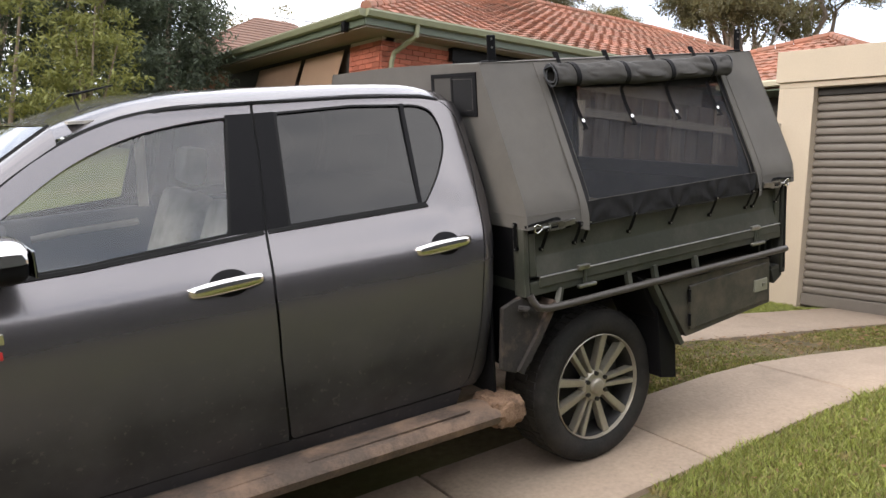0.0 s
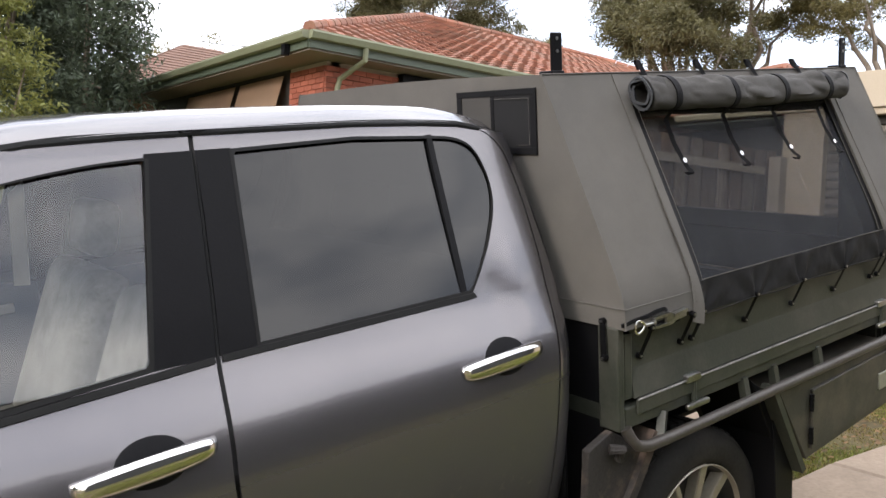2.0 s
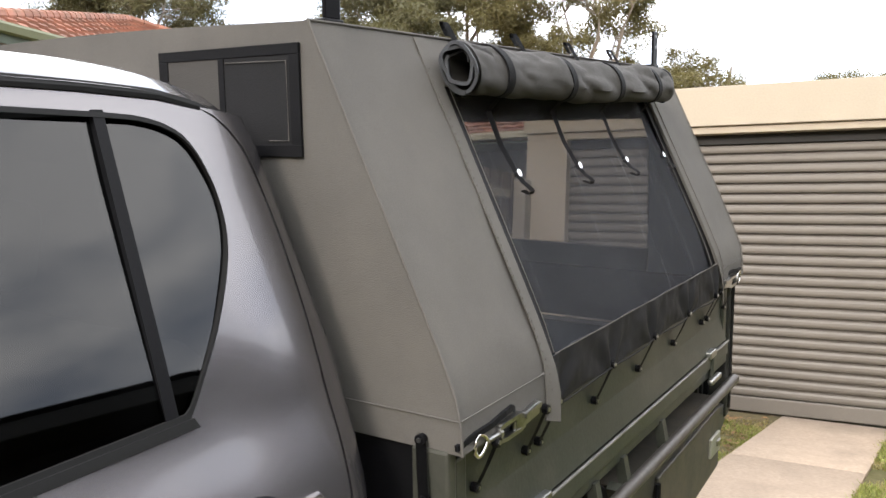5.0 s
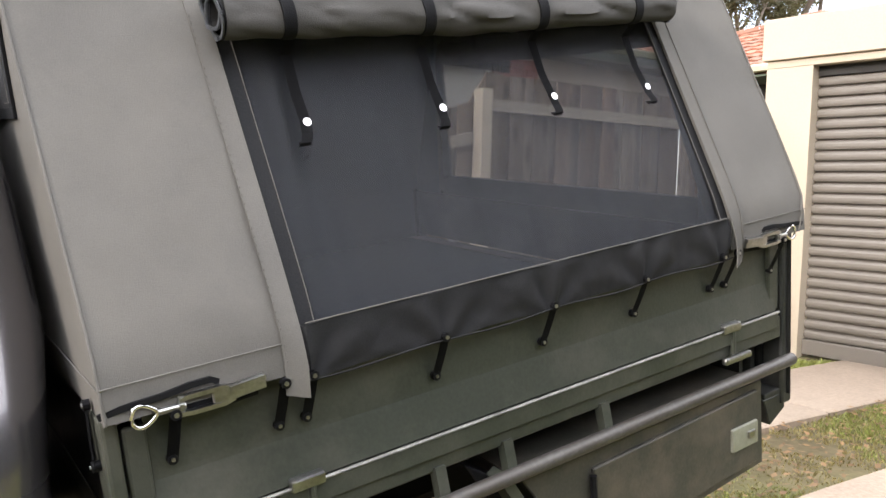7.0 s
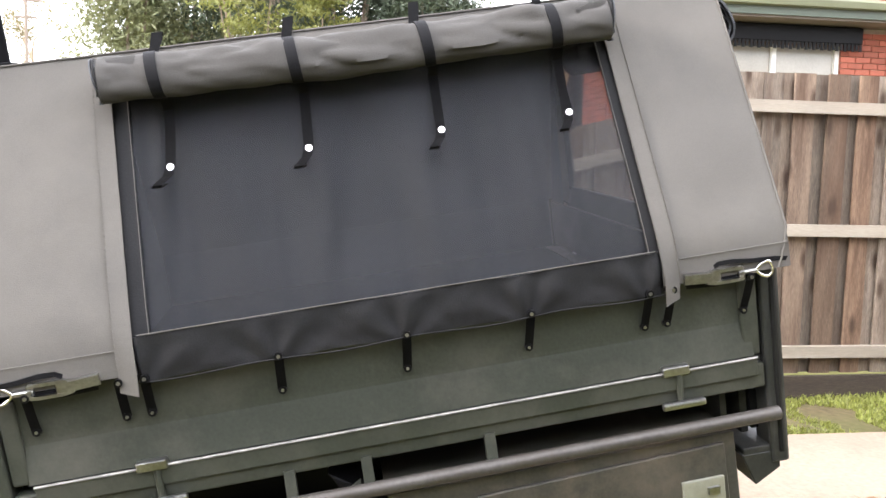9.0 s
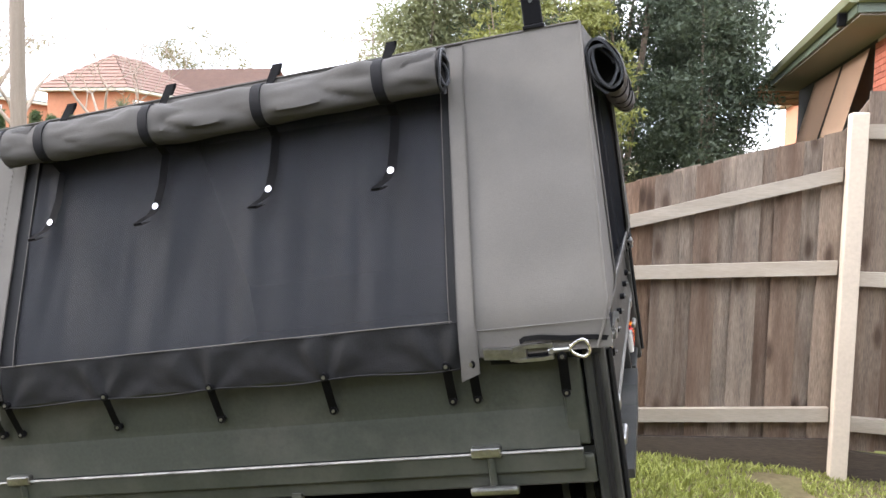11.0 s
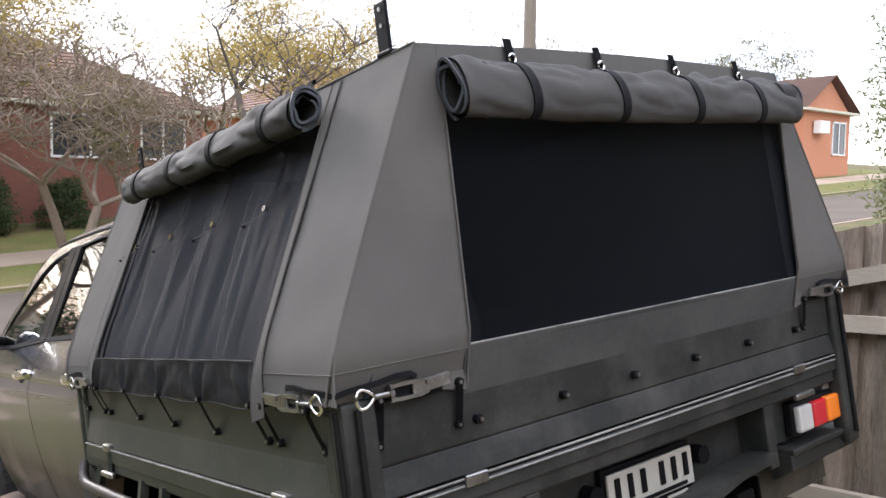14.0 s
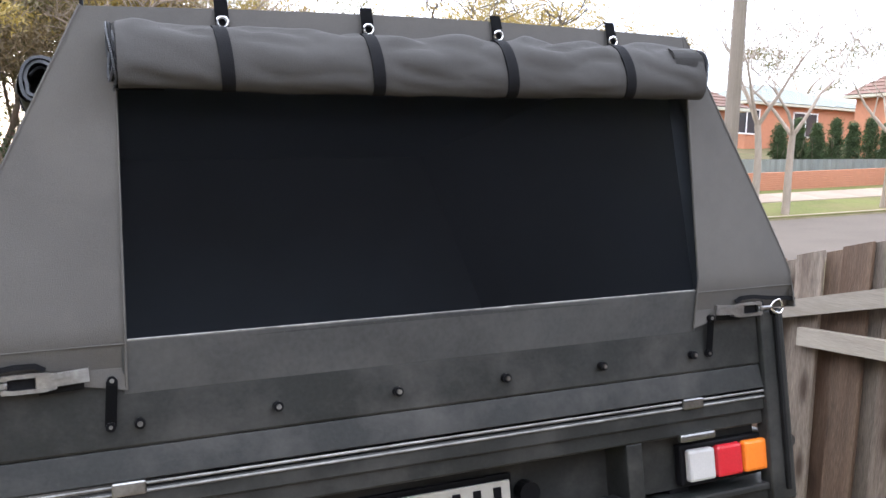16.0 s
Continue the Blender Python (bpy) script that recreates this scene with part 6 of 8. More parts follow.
def roll(name, a, b, up, out, straps, parent, seed, sag=0.010, crumple=1.0, slump=0.004, high=0.057):
    """A rolled flap from a to b, bulging between its straps, with a spiral end."""
    a, b, up, out = Vector(a), Vector(b), Vector(up), Vector(out)
    ax = (b - a).normalized()
    ln = (b - a).length
    n, k = 250, 44
    bm = bmesh.new()
    rings = []
    for i in range(n + 1):
        s = ln * i / n
        t = i / n
        near = min(abs(s - q) for q in straps)
        slack = min(1.0, near / 0.05) * min(1.0, s / 0.03) * min(1.0, (ln - s) / 0.03)
        ring = []
        for j in range(k):
            th = 2 * math.pi * j / k
            q = Vector((s * 6.0 + seed + 0.5 * math.sin(th), math.cos(th) * 1.05 + s * 2.2, math.sin(th) * 1.05))
            w = abs(noise.noise(q)) + 0.18 * abs(noise.noise(q * 2.1 + Vector((7, 3, 1))))
            low = 0.35 if math.sin(th) < -0.75 else 1.0
            r = 0.95 + slack * low * crumple * (0.54 * w - 0.14)
            ring.append(bm.verts.new(a + ax * s + out * (0.042 * math.cos(th) * r - slump * math.sin(th)) + up * (high * math.sin(th) * r - sag * (1 - abs(2 * t - 1)))))
        rings.append(ring)
    for r0, r1 in zip(rings, rings[1:]):
        for j in range(k):
            bm.faces.new((r0[j], r0[(j + 1) % k], r1[(j + 1) % k], r1[j]))
    ro = part(name, bm, ROLLCLOTH, parent, "rolled-up vinyl flap tied with black straps", 60)
    for end, sg in ((a, -1), (b, 1)):
        bm = bmesh.new()
        cap = [bm.verts.new(end - ax * sg * 0.075 + out * (0.036 * math.cos(2 * math.pi * i / 20)) + up * (high * 0.86 * math.sin(2 * math.pi * i / 20))) for i in range(20)]
        bm.faces.new(cap)

        def coil(f):
            th = f * 2 * math.pi * 2.7
            r = (0.50 + 0.46 * f) * (1 + (0.60 - 0.50 * f) * noise.noise(Vector((th * 0.8, seed, sg))))
            edge = 0.006 + 0.006 * math.sin(th * 1.3 + seed)
            return end + out * (0.042 * math.cos(th) * r - slump * math.sin(th) * r) + up * (high * 0.975 * math.sin(th) * r), edge

        m = 150
        prev = None
        for i in range(m + 1):
            c, edge = coil(i / m)
            u, v = bm.verts.new(c + ax * sg * edge), bm.verts.new(c - ax * sg * 0.078)
            if prev:
                bm.faces.new((prev[0], u, v, prev[1]))
            prev = (u, v)
        bmesh.ops.solidify(bm, geom=bm.faces[:], thickness=0.0022)
        part("roll_end", bm, ROLLCLOTH, ro, "hollow coiled end of the roll", 60)
        bm = bmesh.new()
        for i in range(190):
            f = 0.12 + 0.88 * i / 189
            c, edge = coil(f)
            d = (coil(f + 0.002)[0] - c).normalized()
            side = d.cross(ax)
            o = c + ax * sg * (edge + 0.001)
            vs = [bm.verts.new(o + d * 0.0014 * p + side * 0.0034 * q + ax * sg * 0.0035 * w) for p, q, w in ((-1, -1, 0), (1, -1, 0), (1, 1, 0), (-1, 1, 0), (-1, -1, 1), (1, -1, 1), (1, 1, 1), (-1, 1, 1))]
            for k4 in ((0, 1, 2, 3), (4, 5, 6, 7), (0, 1, 5, 4), (1, 2, 6, 5), (2, 3, 7, 6), (3, 0, 4, 7)):
                bm.faces.new([vs[e] for e in k4])
        bmesh.ops.recalc_face_normals(bm, faces=bm.faces)
        part("zip_teeth", bm, ZIP, ro, "dark zip teeth along the coiled edge")
        part("zip_tape", tube(bmesh.new(), [coil(i / 140)[0] + ax * sg * (coil(i / 140)[1] - 0.003) for i in range(141)], 0.0030, 5), SKIRT, ro, "black zip tape")
    for q in straps:
        bm = bmesh.new()
        c = a + ax * q
        t = q / ln
        m = 22
        pts = [c + out * (0.043 * 0.93 * math.cos(th) - slump * math.sin(th)) + up * (high * 0.915 * math.sin(th) - sag * (1 - abs(2 * t - 1))) for th in [math.pi * (1.02 - 1.62 * i / m) for i in range(m + 1)]]
        prev = None
        for i, p in enumerate(pts):
            slide = ax * (0.020 * (i / m) - 0.020)
            u, v = bm.verts.new(p - ax * 0.0125 + slide), bm.verts.new(p + ax * 0.0125 + slide)
            if prev:
                bm.faces.new((prev[0], u, v, prev[1]))
            prev = (u, v)
        bmesh.ops.recalc_face_normals(bm, faces=bm.faces)
        bmesh.ops.solidify(bm, geom=bm.faces[:], thickness=-0.004)
        part("strap", bm, WEB, ro, "black webbing strap", 60)
    return ro


def ribbon(pts, across, w, thick=0.0025):
    bm = bmesh.new()
    prev = None
    across = Vector(across).normalized() * w / 2
    for p in pts:
        p = Vector(p)
        u, v = bm.verts.new(p - across), bm.verts.new(p + across)
        if prev:
            bm.faces.new((prev[0], u, v, prev[1]))
        prev = (u, v)
    bmesh.ops.solidify(bm, geom=bm.faces[:], thickness=thick)
    return bm


SX = (-0.045, 0.254, 0.552, 0.850)
roll("side_roll", (XA - 0.002, 0.064, 1.822), (XB - 0.006, 0.064, 1.822), (0, 0.41, 0.91), (0, -0.91, 0.41), [x - XA for x in SX], canopy, 3.0)
SY = (0.402, 0.693, 0.988, 1.282)
roll("rear_roll", (XR + 0.040, OL + 0.012, 1.786), (XR + 0.040, OR + 0.004, 1.786), (0, 0, 1), (1, 0, 0), [y - OL - 0.012 for y in SY], canopy, 9.0, 0.004, 0.75, 0.013, 0.067)

# tags that stand up over the roof edge, with snap studs
for k, x in enumerate(SX):
    q = x - 0.022
    t = part("tag", ribbon([(q + 0.004, 0.092, 1.842), (q + 0.002, 0.116, 1.853), (q + 0.006, 0.138, 1.876), (q + 0.012, 0.158, 1.904), (q + 0.015, 0.172, 1.923), (q + 0.016, 0.179, 1.924), (q + 0.015, 0.178, 1.915), (q + 0.010, 0.162, 1.893)], (1, 0, 0), 0.024, 0.003), WEB, canopy, "black looped webbing tag standing above the roof edge")
    part("snap_stud", cyl(bmesh.new(), (q + 0.003, 0.122, 1.849), (q + 0.003, 0.112, 1.853), 0.0085, 12), CHROME, t, "bright snap stud")
    tail = part("hanging_strap", ribbon([(x + 0.004, 0.056, 1.765), (x + 0.004, 0.078, 1.742), (x, 0.046, 1.672), (x - 0.003, 0.012, 1.622), (x - 0.010, -0.008, 1.602), (x - 0.022, -0.030, 1.592), (x - 0.030, -0.040, 1.586), (x - 0.031, -0.036, 1.580), (x - 0.020, -0.012, 1.586)], (1, 0, 0), 0.022), WEB, canopy, "loose black strap hanging over the mesh")
    part("snap_stud", cyl(bmesh.new(), (x - 0.003, 0.012, 1.616), (x - 0.003, 0.003, 1.620), 0.008, 14), CHROME, tail, "bright snap stud")
for y in SY:
    t = part("tag", ribbon([(XR + 0.010, y, 1.845), (XR + 0.010, y, 1.88), (XR + 0.004, y, 1.91)], (0, 1, 0), 0.026, 0.003), WEB, canopy, "black webbing tag standing above the roof edge")
    bm = bmesh.new()
    N = 14
    tube(bm, [(XR + 0.016, y + 0.010 * math.cos(2 * math.pi * i / N), 1.862 + 0.010 * math.sin(2 * math.pi * i / N)) for i in range(N + 1)], 0.0035, 6)
    part("eyelet", bm, CHROME, t, "bright ring eyelet", 60)


def elastic(p, d, along_, ln=0.085, lift=0.0, name="elastic_strap"):
    """A short black strap from a canvas hook down to a stud on the tray."""
    p, d = Vector(p), Vector(d)
    top = p + Vector((0, 0, ln)) + Vector(along_) * 0.006 + d * lift
    e = part(name, ribbon([top + d * 0.004, top * 0.5 + p * 0.5 + d * 0.007, p + d * 0.008], along_, 0.020, 0.010), WEB, canopy, "short black rubber tie-down strap")
    part("hook", cyl(bmesh.new(), top - d * 0.002, top + d * 0.009, 0.009, 10), BLACK, e)
    part("hook_rivet", cyl(bmesh.new(), top + d * 0.004, top + d * 0.0110, 0.0042, 8), STEEL, e)
    part("stud", cyl(bmesh.new(), p - d * 0.002, p + d * 0.012, 0.0090, 12), BLACK, e)
    part("stud_tip", cyl(bmesh.new(), p - d * 0.002, p + d * 0.0145, 0.0034, 8), STEEL, e)
    return e


for x in (-0.395, -0.211, -0.159, 0.116, 0.390, 0.666, 0.939, 0.993, 1.180):
    elastic((x, TL - 0.004, 1.117), (0, -1, 0), (1, 0, 0), lift=0.040)
for y in (-0.029, 0.165, 1.522, 1.715):
    elastic((TX + 0.016, y, 1.117), (1, 0, 0), (0, 1, 0), lift=0.014)
elastic((XF - 0.006, TL + 0.02, 1.13), (-1, 0, 0), (0, 1, 0), 0.10)
for y in (0.215, 0.470, 0.719, 0.969, 1.217, 1.473):
    b = part("bolt", cyl(bmesh.new(), (TX + 0.012, y, 1.118), (TX + 0.032, y, 1.118), 0.0100, 12), BLACK, truck, "black stud")
    part("stud_tip", cyl(bmesh.new(), (TX + 0.012, y, 1.118), (TX + 0.038, y, 1.118), 0.005, 10), STEEL, b)


def over_centre(o, d, out, parent):
    """An over-centre latch: a wire ring, a threaded pin, a body and a lever, laid out along d."""
    o, d, out = Vector(o), Vector(d) * 0.74, Vector(out)
    up = Vector((0, 0, 1))
    l = new("corner_latch")
    l.parent = parent
    l["label"] = "bright steel over-centre latch"
    N = 18
    bm = bmesh.new()
    ring = []
    for i in range(N + 1):
        a = 2 * math.pi * i / N
        sq = 1.0 - 0.42 * math.cos(a)
        ring.append(o + d * (0.026 * math.cos(a)) + up * (0.0165 * math.sin(a) * sq) + out * 0.012)
    tube(bm, ring, 0.0037, 8)
    part("ring", bm, CHROME, l, "bright wire ring", 60)
    part("pin", cyl(bmesh.new(), o + d * 0.028 + out * 0.012, o + d * 0.085 + out * 0.014, 0.0055, 10), STEEL, l, "threaded pin")
    part("pin_nut", cyl(bmesh.new(), o + d * 0.070 + out * 0.013, o + d * 0.080 + out * 0.013, 0.010, 6), STEEL, l)
    for q in (-0.0135, 0.0135):
        bm = sweep(bmesh.new(), [o + d * 0.072 + up * q * 0.8 + out * 0.012, o + d * 0.095 + up * q + out * 0.013, o + d * 0.165 + up * q + out * 0.013, o + d * 0.19 + up * q * 0.7 + out * 0.012], [(-0.008, -0.0036), (0.008, -0.0036), (0.008, 0.0036), (-0.008, 0.0036)])
        part("side_bar", bm, STEEL, l, "steel latch side")
    for p in (0.078, 0.150):
        part("pivot", cyl(bmesh.new(), o + d * p + out * 0.013 - up * 0.017, o + d * p + out * 0.013 + up * 0.017, 0.005, 10), STEEL, l)
    bm = bmesh.new()
    sweep(bm, [o + d * 0.080 + out * 0.007, o + d * 0.158 + out * 0.007], [(-0.002, -0.014), (0.002, -0.014), (0.002, 0.014), (-0.002, 0.014)])
    part("back_plate", bm, BLACK, l)
    bm = sweep(bmesh.new(), [o + d * 0.148 + out * 0.015, o + d * 0.178 + out * 0.018 + up * 0.002, o + d * 0.262 + out * 0.016 + up * 0.006], [(-0.0035, -0.012), (0.0035, -0.012), (0.0035, 0.012), (-0.0035, 0.012)])
    lv = part("lever", bm, STEEL, l, "flat zinc lever", 30)
    bm = sweep(bmesh.new(), [o + d * 0.180 + out * 0.023 + up * 0.008, o + d * 0.262 + out * 0.021 + up * 0.012], [(-0.003, -0.0045), (0.003, -0.0045), (0.003, 0.0045), (-0.003, 0.0045)])
    part("lever_fold", bm, STEEL, lv)
    part("strap_end", ribbon([o + d * 0.15 + out * 0.004 - up * 0.018, o + d * 0.25 + out * 0.004 - up * 0.014], up, 0.012), SKIRT, l)
    bm = bmesh.new()
    sweep(bm, [o - d * 0.088 + up * 0.014 + out * 0.006, o - d * 0.04 + up * 0.020 + out * 0.010, o + d * 0.04 + up * 0.024 + out * 0.014, o + d * 0.10 + up * 0.030 + out * 0.014, o + d * 0.145 + up * 0.029 + out * 0.010, o + d * 0.165 + up * 0.020 + out * 0.006], [(-0.003, -0.005), (0.003, -0.005), (0.003, 0.005), (-0.003, 0.005)])
    part("cover_strap", bm, WEB, l, "black webbing cover")
    return l


over_centre((-0.434, YL + 0.002, 1.212), (1, 0, 0), (0, -1, 0), canopy)
over_centre((1.222, YL + 0.002, 1.214), (-1, 0, 0), (0, -1, 0), canopy)
over_centre((XR - 0.020, -0.060, 1.213), (0, 1, 0), (1, 0, 0), canopy)
over_centre((XR - 0.016, 1.722, 1.216), (0, -1, 0), (1, 0, 0), canopy)
over_centre((-0.434, YR - 0.002, 1.212), (1, 0, 0), (0, 1, 0), canopy)

# front vent and roof brackets
vent = part("vent_flap", boxed(XF - 0.005, XF - 0.001, 0.190, 0.343, 1.685, 1.834, 0.001), SKIRT, canopy, "black mesh vent in a bound frame")
part("vent_pocket", boxed(XF - 0.005, XF - 0.001, 0.355, 0.488, 1.685, 1.834, 0.001), ROLLCLOTH, vent)
for bx in ((0.169, 0.510, 1.834, 1.852), (0.169, 0.191, 1.687, 1.834), (0.342, 0.356, 1.687, 1.834), (0.486, 0.510, 1.687, 1.834), (0.169, 0.510, 1.667, 1.687)):
    part("binding", boxed(XF - 0.007, XF - 0.001, *bx, 0.001), WEB, vent)
part("binding_edge", tube(bmesh.new(), [(XF - 0.007, 0.240, 1.694), (XF - 0.007, 0.196, 1.694), (XF - 0.007, 0.196, 1.824), (XF - 0.007, 0.338, 1.826)], 0.0010, 5), CANVAS, vent)
for x, y in ((-0.402, 0.178), (1.185, 0.155)):
    bk = part("roof_bracket", boxed(x - 0.022, x + 0.022, y - 0.004, y + 0.004, 1.895, 2.002, 0.004), BLACK, canopy, "upright flat black steel bracket")
    part("foot", boxed(x - 0.025, x + 0.025, y - 0.008, y + 0.045, 1.886, 1.897, 0.003), BLACK, bk)
    for z in (1.95, 1.985):
        part("bolt", cyl(bmesh.new(), (x, y - 0.006, z), (x, y + 0.006, z), 0.005, 8), STEEL, bk)

# pale stitched lines on the skirt and a cord along its lower edge
part("stitching", tube(bmesh.new(), [(x, YL - 0.008, ZE + 0.006) for x in np.linspace(XA + 0.012, XB - 0.012, 14)], 0.0012, 6), CANVAS, canopy)
part("stitching", tube(bmesh.new(), [(x, YL - 0.013 - 0.002 * math.sin(x * 23), 1.194 + 0.003 * math.sin(x * 19)) for x in np.linspace(XA, XB, 40)], 0.0018, 6), SKIRT, canopy)


# ---- trees ----
def leaf_cloud(centers, radii, leaf, count, rnd, squash=0.75, narrow=0.55, droop=0.0):
    """Small leaves scattered round the given clump centres."""
    n = len(centers) * count
    c = np.repeat(np.array(centers), count, 0)
    d = rnd.normal(0, 1, (n, 3))
    d /= np.linalg.norm(d, axis=1)[:, None]
    d *= (rnd.uniform(0, 1, (n, 1)) ** 0.45) * np.array([1, 1, squash])
    p = c + d * np.repeat(np.array(radii), count)[:, None]
    a = rnd.normal(0, 1, (n, 3)) + np.array([0, 0, -droop])
    a /= np.linalg.norm(a, axis=1)[:, None]
    b = np.cross(a, rnd.normal(0, 1, (n, 3)))
    b /= np.linalg.norm(b, axis=1)[:, None]
    s = leaf * rnd.uniform(0.6, 1.4, (n, 1))
    v = np.stack([p - a * s, p + b * s * narrow * 0.5, p + a * s, p - b * s * narrow * 0.5], 1).reshape(-1, 3)
    return v, np.arange(n * 4).reshape(-1, 4)


def limbs(name, segs, mat, parent):
    """Tapered lengths of wood, joined into one mesh."""
    v, f = [], []
    for a, b, r0, r1, k in segs:
        d = (b - a).normalized()
        s = d.cross(Vector((0.3, 0.9, 0.2))).normalized()
        u = d.cross(s)
        o = len(v)
        for c, r in ((a, r0), (b + d * r1 * 0.3, r1)):
            for i in range(k):
                th = 2 * math.pi * i / k
                v.append(c + s * (r * math.cos(th)) + u * (r * math.sin(th)))
        f += [(o + i, o + (i + 1) % k, o + k + (i + 1) % k, o + k + i) for i in range(k)]
    ob = from_arrays(name, v, f, mat, parent)
    ob.data.polygons.foreach_set("use_smooth", [True] * len(f))
    return ob


def tree(name, label, base, height, spread, foliage, bark, seed, trunk_r=0.15, clumps=70, leaf=0.1, clump=0.8, count=90, start=0.35, levels=4, rise=0.8, lean=(0, 0), group="", squash=0.7, droop=0.0, kids=3, twig=0.006, bend=0.24, even=False):
    """A branching trunk, with clumps of leaves on the outer limbs."""
    rnd, pr = np.random.default_rng(seed), random.Random(seed)
    t = thing(name, label, "tree", Matrix.Translation(base), group)
    segs, ends = [], []

    def grow(p, d, length, r, lv):
        n = 4
        q, rad = p.copy(), r
        for i in range(n):
            d = (d + Vector((pr.uniform(-1, 1), pr.uniform(-1, 1), pr.uniform(-0.4, 0.7))) * (0.10 if lv == 0 else bend)).normalized()
            q2, r2 = q + d * length / n, rad * (0.92 if lv == 0 else 0.84)
            segs.append((q, q2, rad, r2, lv))
            q, rad = q2, r2
            if lv >= levels - 2:
                ends.append(q.copy())
            if lv and i == 1 and lv < levels - 1 and pr.random() < 0.6:
                side = Vector((pr.uniform(-1, 1), pr.uniform(-1, 1), pr.uniform(0, 0.8)))
                grow(q, (d * 0.4 + side * spread).normalized(), length * 0.6, rad * 0.6, lv + 1)
        if lv < levels - 1:
            for i in range(kids if lv else kids + 1):
                ang = 2 * math.pi * (i + pr.random() * 0.7) / (kids if lv else kids + 1)
                side = Vector((math.cos(ang), math.sin(ang), pr.uniform(0.1, 0.9) * rise))
                grow(q, (d * 0.55 + side * spread).normalized(), length * pr.uniform(0.58, 0.85), rad * 0.7, lv + 1)

    grow(Vector((0, 0, -0.15)), Vector((lean[0], lean[1], 1)).normalized(), height * start, trunk_r, 0)
    k = height / max(max(e.z for e in ends), 0.1)
    fix = lambda p: Vector((p.x * (k if even else 1), p.y * (k if even else 1), p.z * k if p.z > 0 else p.z))
    limbs("trunk", [(fix(a), fix(b), max(r0, twig), max(r1, twig), 8 if lv < 2 else 4) for a, b, r0, r1, lv in segs], bark, t)
    if clumps:
        pr.shuffle(ends)
        pick = [fix(ends[i % len(ends)]) + Vector((pr.gauss(0, clump * 0.3), pr.gauss(0, clump * 0.3), pr.gauss(0, clump * 0.2))) for i in range(clumps)]
        v, f = leaf_cloud([tuple(p) for p in pick], [clump * pr.uniform(0.5, 1.25) for _ in pick], leaf, count, rnd, squash, droop=droop)
        from_arrays("crown", v, f, foliage, t)
    return t


def gz(x, y):
    return float(ground_z(x, y))


def bushy(name, label, base, height, radius, foliage, seed, clumps=150, count=70, leaf=0.1, clump=0.55, taper=0.5, low=0.05, group="", category="tree", squash=0.8):
    """A dense crown that reaches almost to the ground, uneven at its edge, on a short forked trunk."""
    rnd, pr = np.random.default_rng(seed), random.Random(seed)
    t = thing(name, label, category, Matrix.Translation(base), group)
    bm = bmesh.new()
    for i in range(4):
        a = pr.uniform(0, 6.28)
        cyl(bm, (0, 0, -0.1), (math.cos(a) * radius * 0.4, math.sin(a) * radius * 0.4, height * pr.uniform(0.6, 0.85)), 0.017 * height ** 0.7, 6, 0.010)
    part("trunk", bm, BARK, t)
    cs, rs_ = [], []
    for i in range(clumps):
        f = low + (1 - low) * pr.random() ** 0.9
        env = (1 - f) ** taper if taper else 1.0
        env = max(env, 0.12) * (0.75 + 0.45 * noise.noise(Vector((f * 3, seed, i * 0.01))))
        a, r = pr.uniform(0, 6.283), radius * env * math.sqrt(pr.uniform(0.25, 1))
        cs.append((r * math.cos(a), r * math.sin(a), height * f))
        rs_.append(clump * pr.uniform(0.6, 1.3))
    v, f = leaf_cloud(cs, rs_, leaf, count, rnd, squash)
    from_arrays("crown", v, f, foliage, t)
    return t


# dense screen of trees behind the fence
for i, (x, y, h_, r) in enumerate(((-3.6, 14.6, 6.4, 1.3), (-2.9, 15.8, 7.8, 1.7), (-1.4, 15.2, 8.6, 2.0), (0.5, 16.0, 8.2, 1.9), (2.0, 15.2, 6.2, 1.6), (-2.6, 18.0, 9.0, 2.2), (0.0, 18.4, 9.4, 2.2), (2.0, 18.2, 6.6, 1.6))):
    bushy("screen_tree", "dense green screening tree behind the fence", (x, y, gz(x, y)), h_, r, LEAF_OLIVE if x < -2.0 else LEAF_DARK, 20 + i, 210 if x < -2.0 else 230, 150, 0.062, 0.55, 0.3, group="screen trees")
for i, (x, y, h_, r) in enumerate(((-1.2, 12.8, 4.7, 1.5), (0.0, 12.4, 3.2, 1.2))):
    bushy("feathery_tree", "slim tree with light feathery green foliage in tiers", (x, y, gz(x, y)), h_, r, LEAF_LIGHT, 41 + i, 66, 110, 0.055, 0.42, 0.5, 0.2, group="feathery trees", squash=0.35)

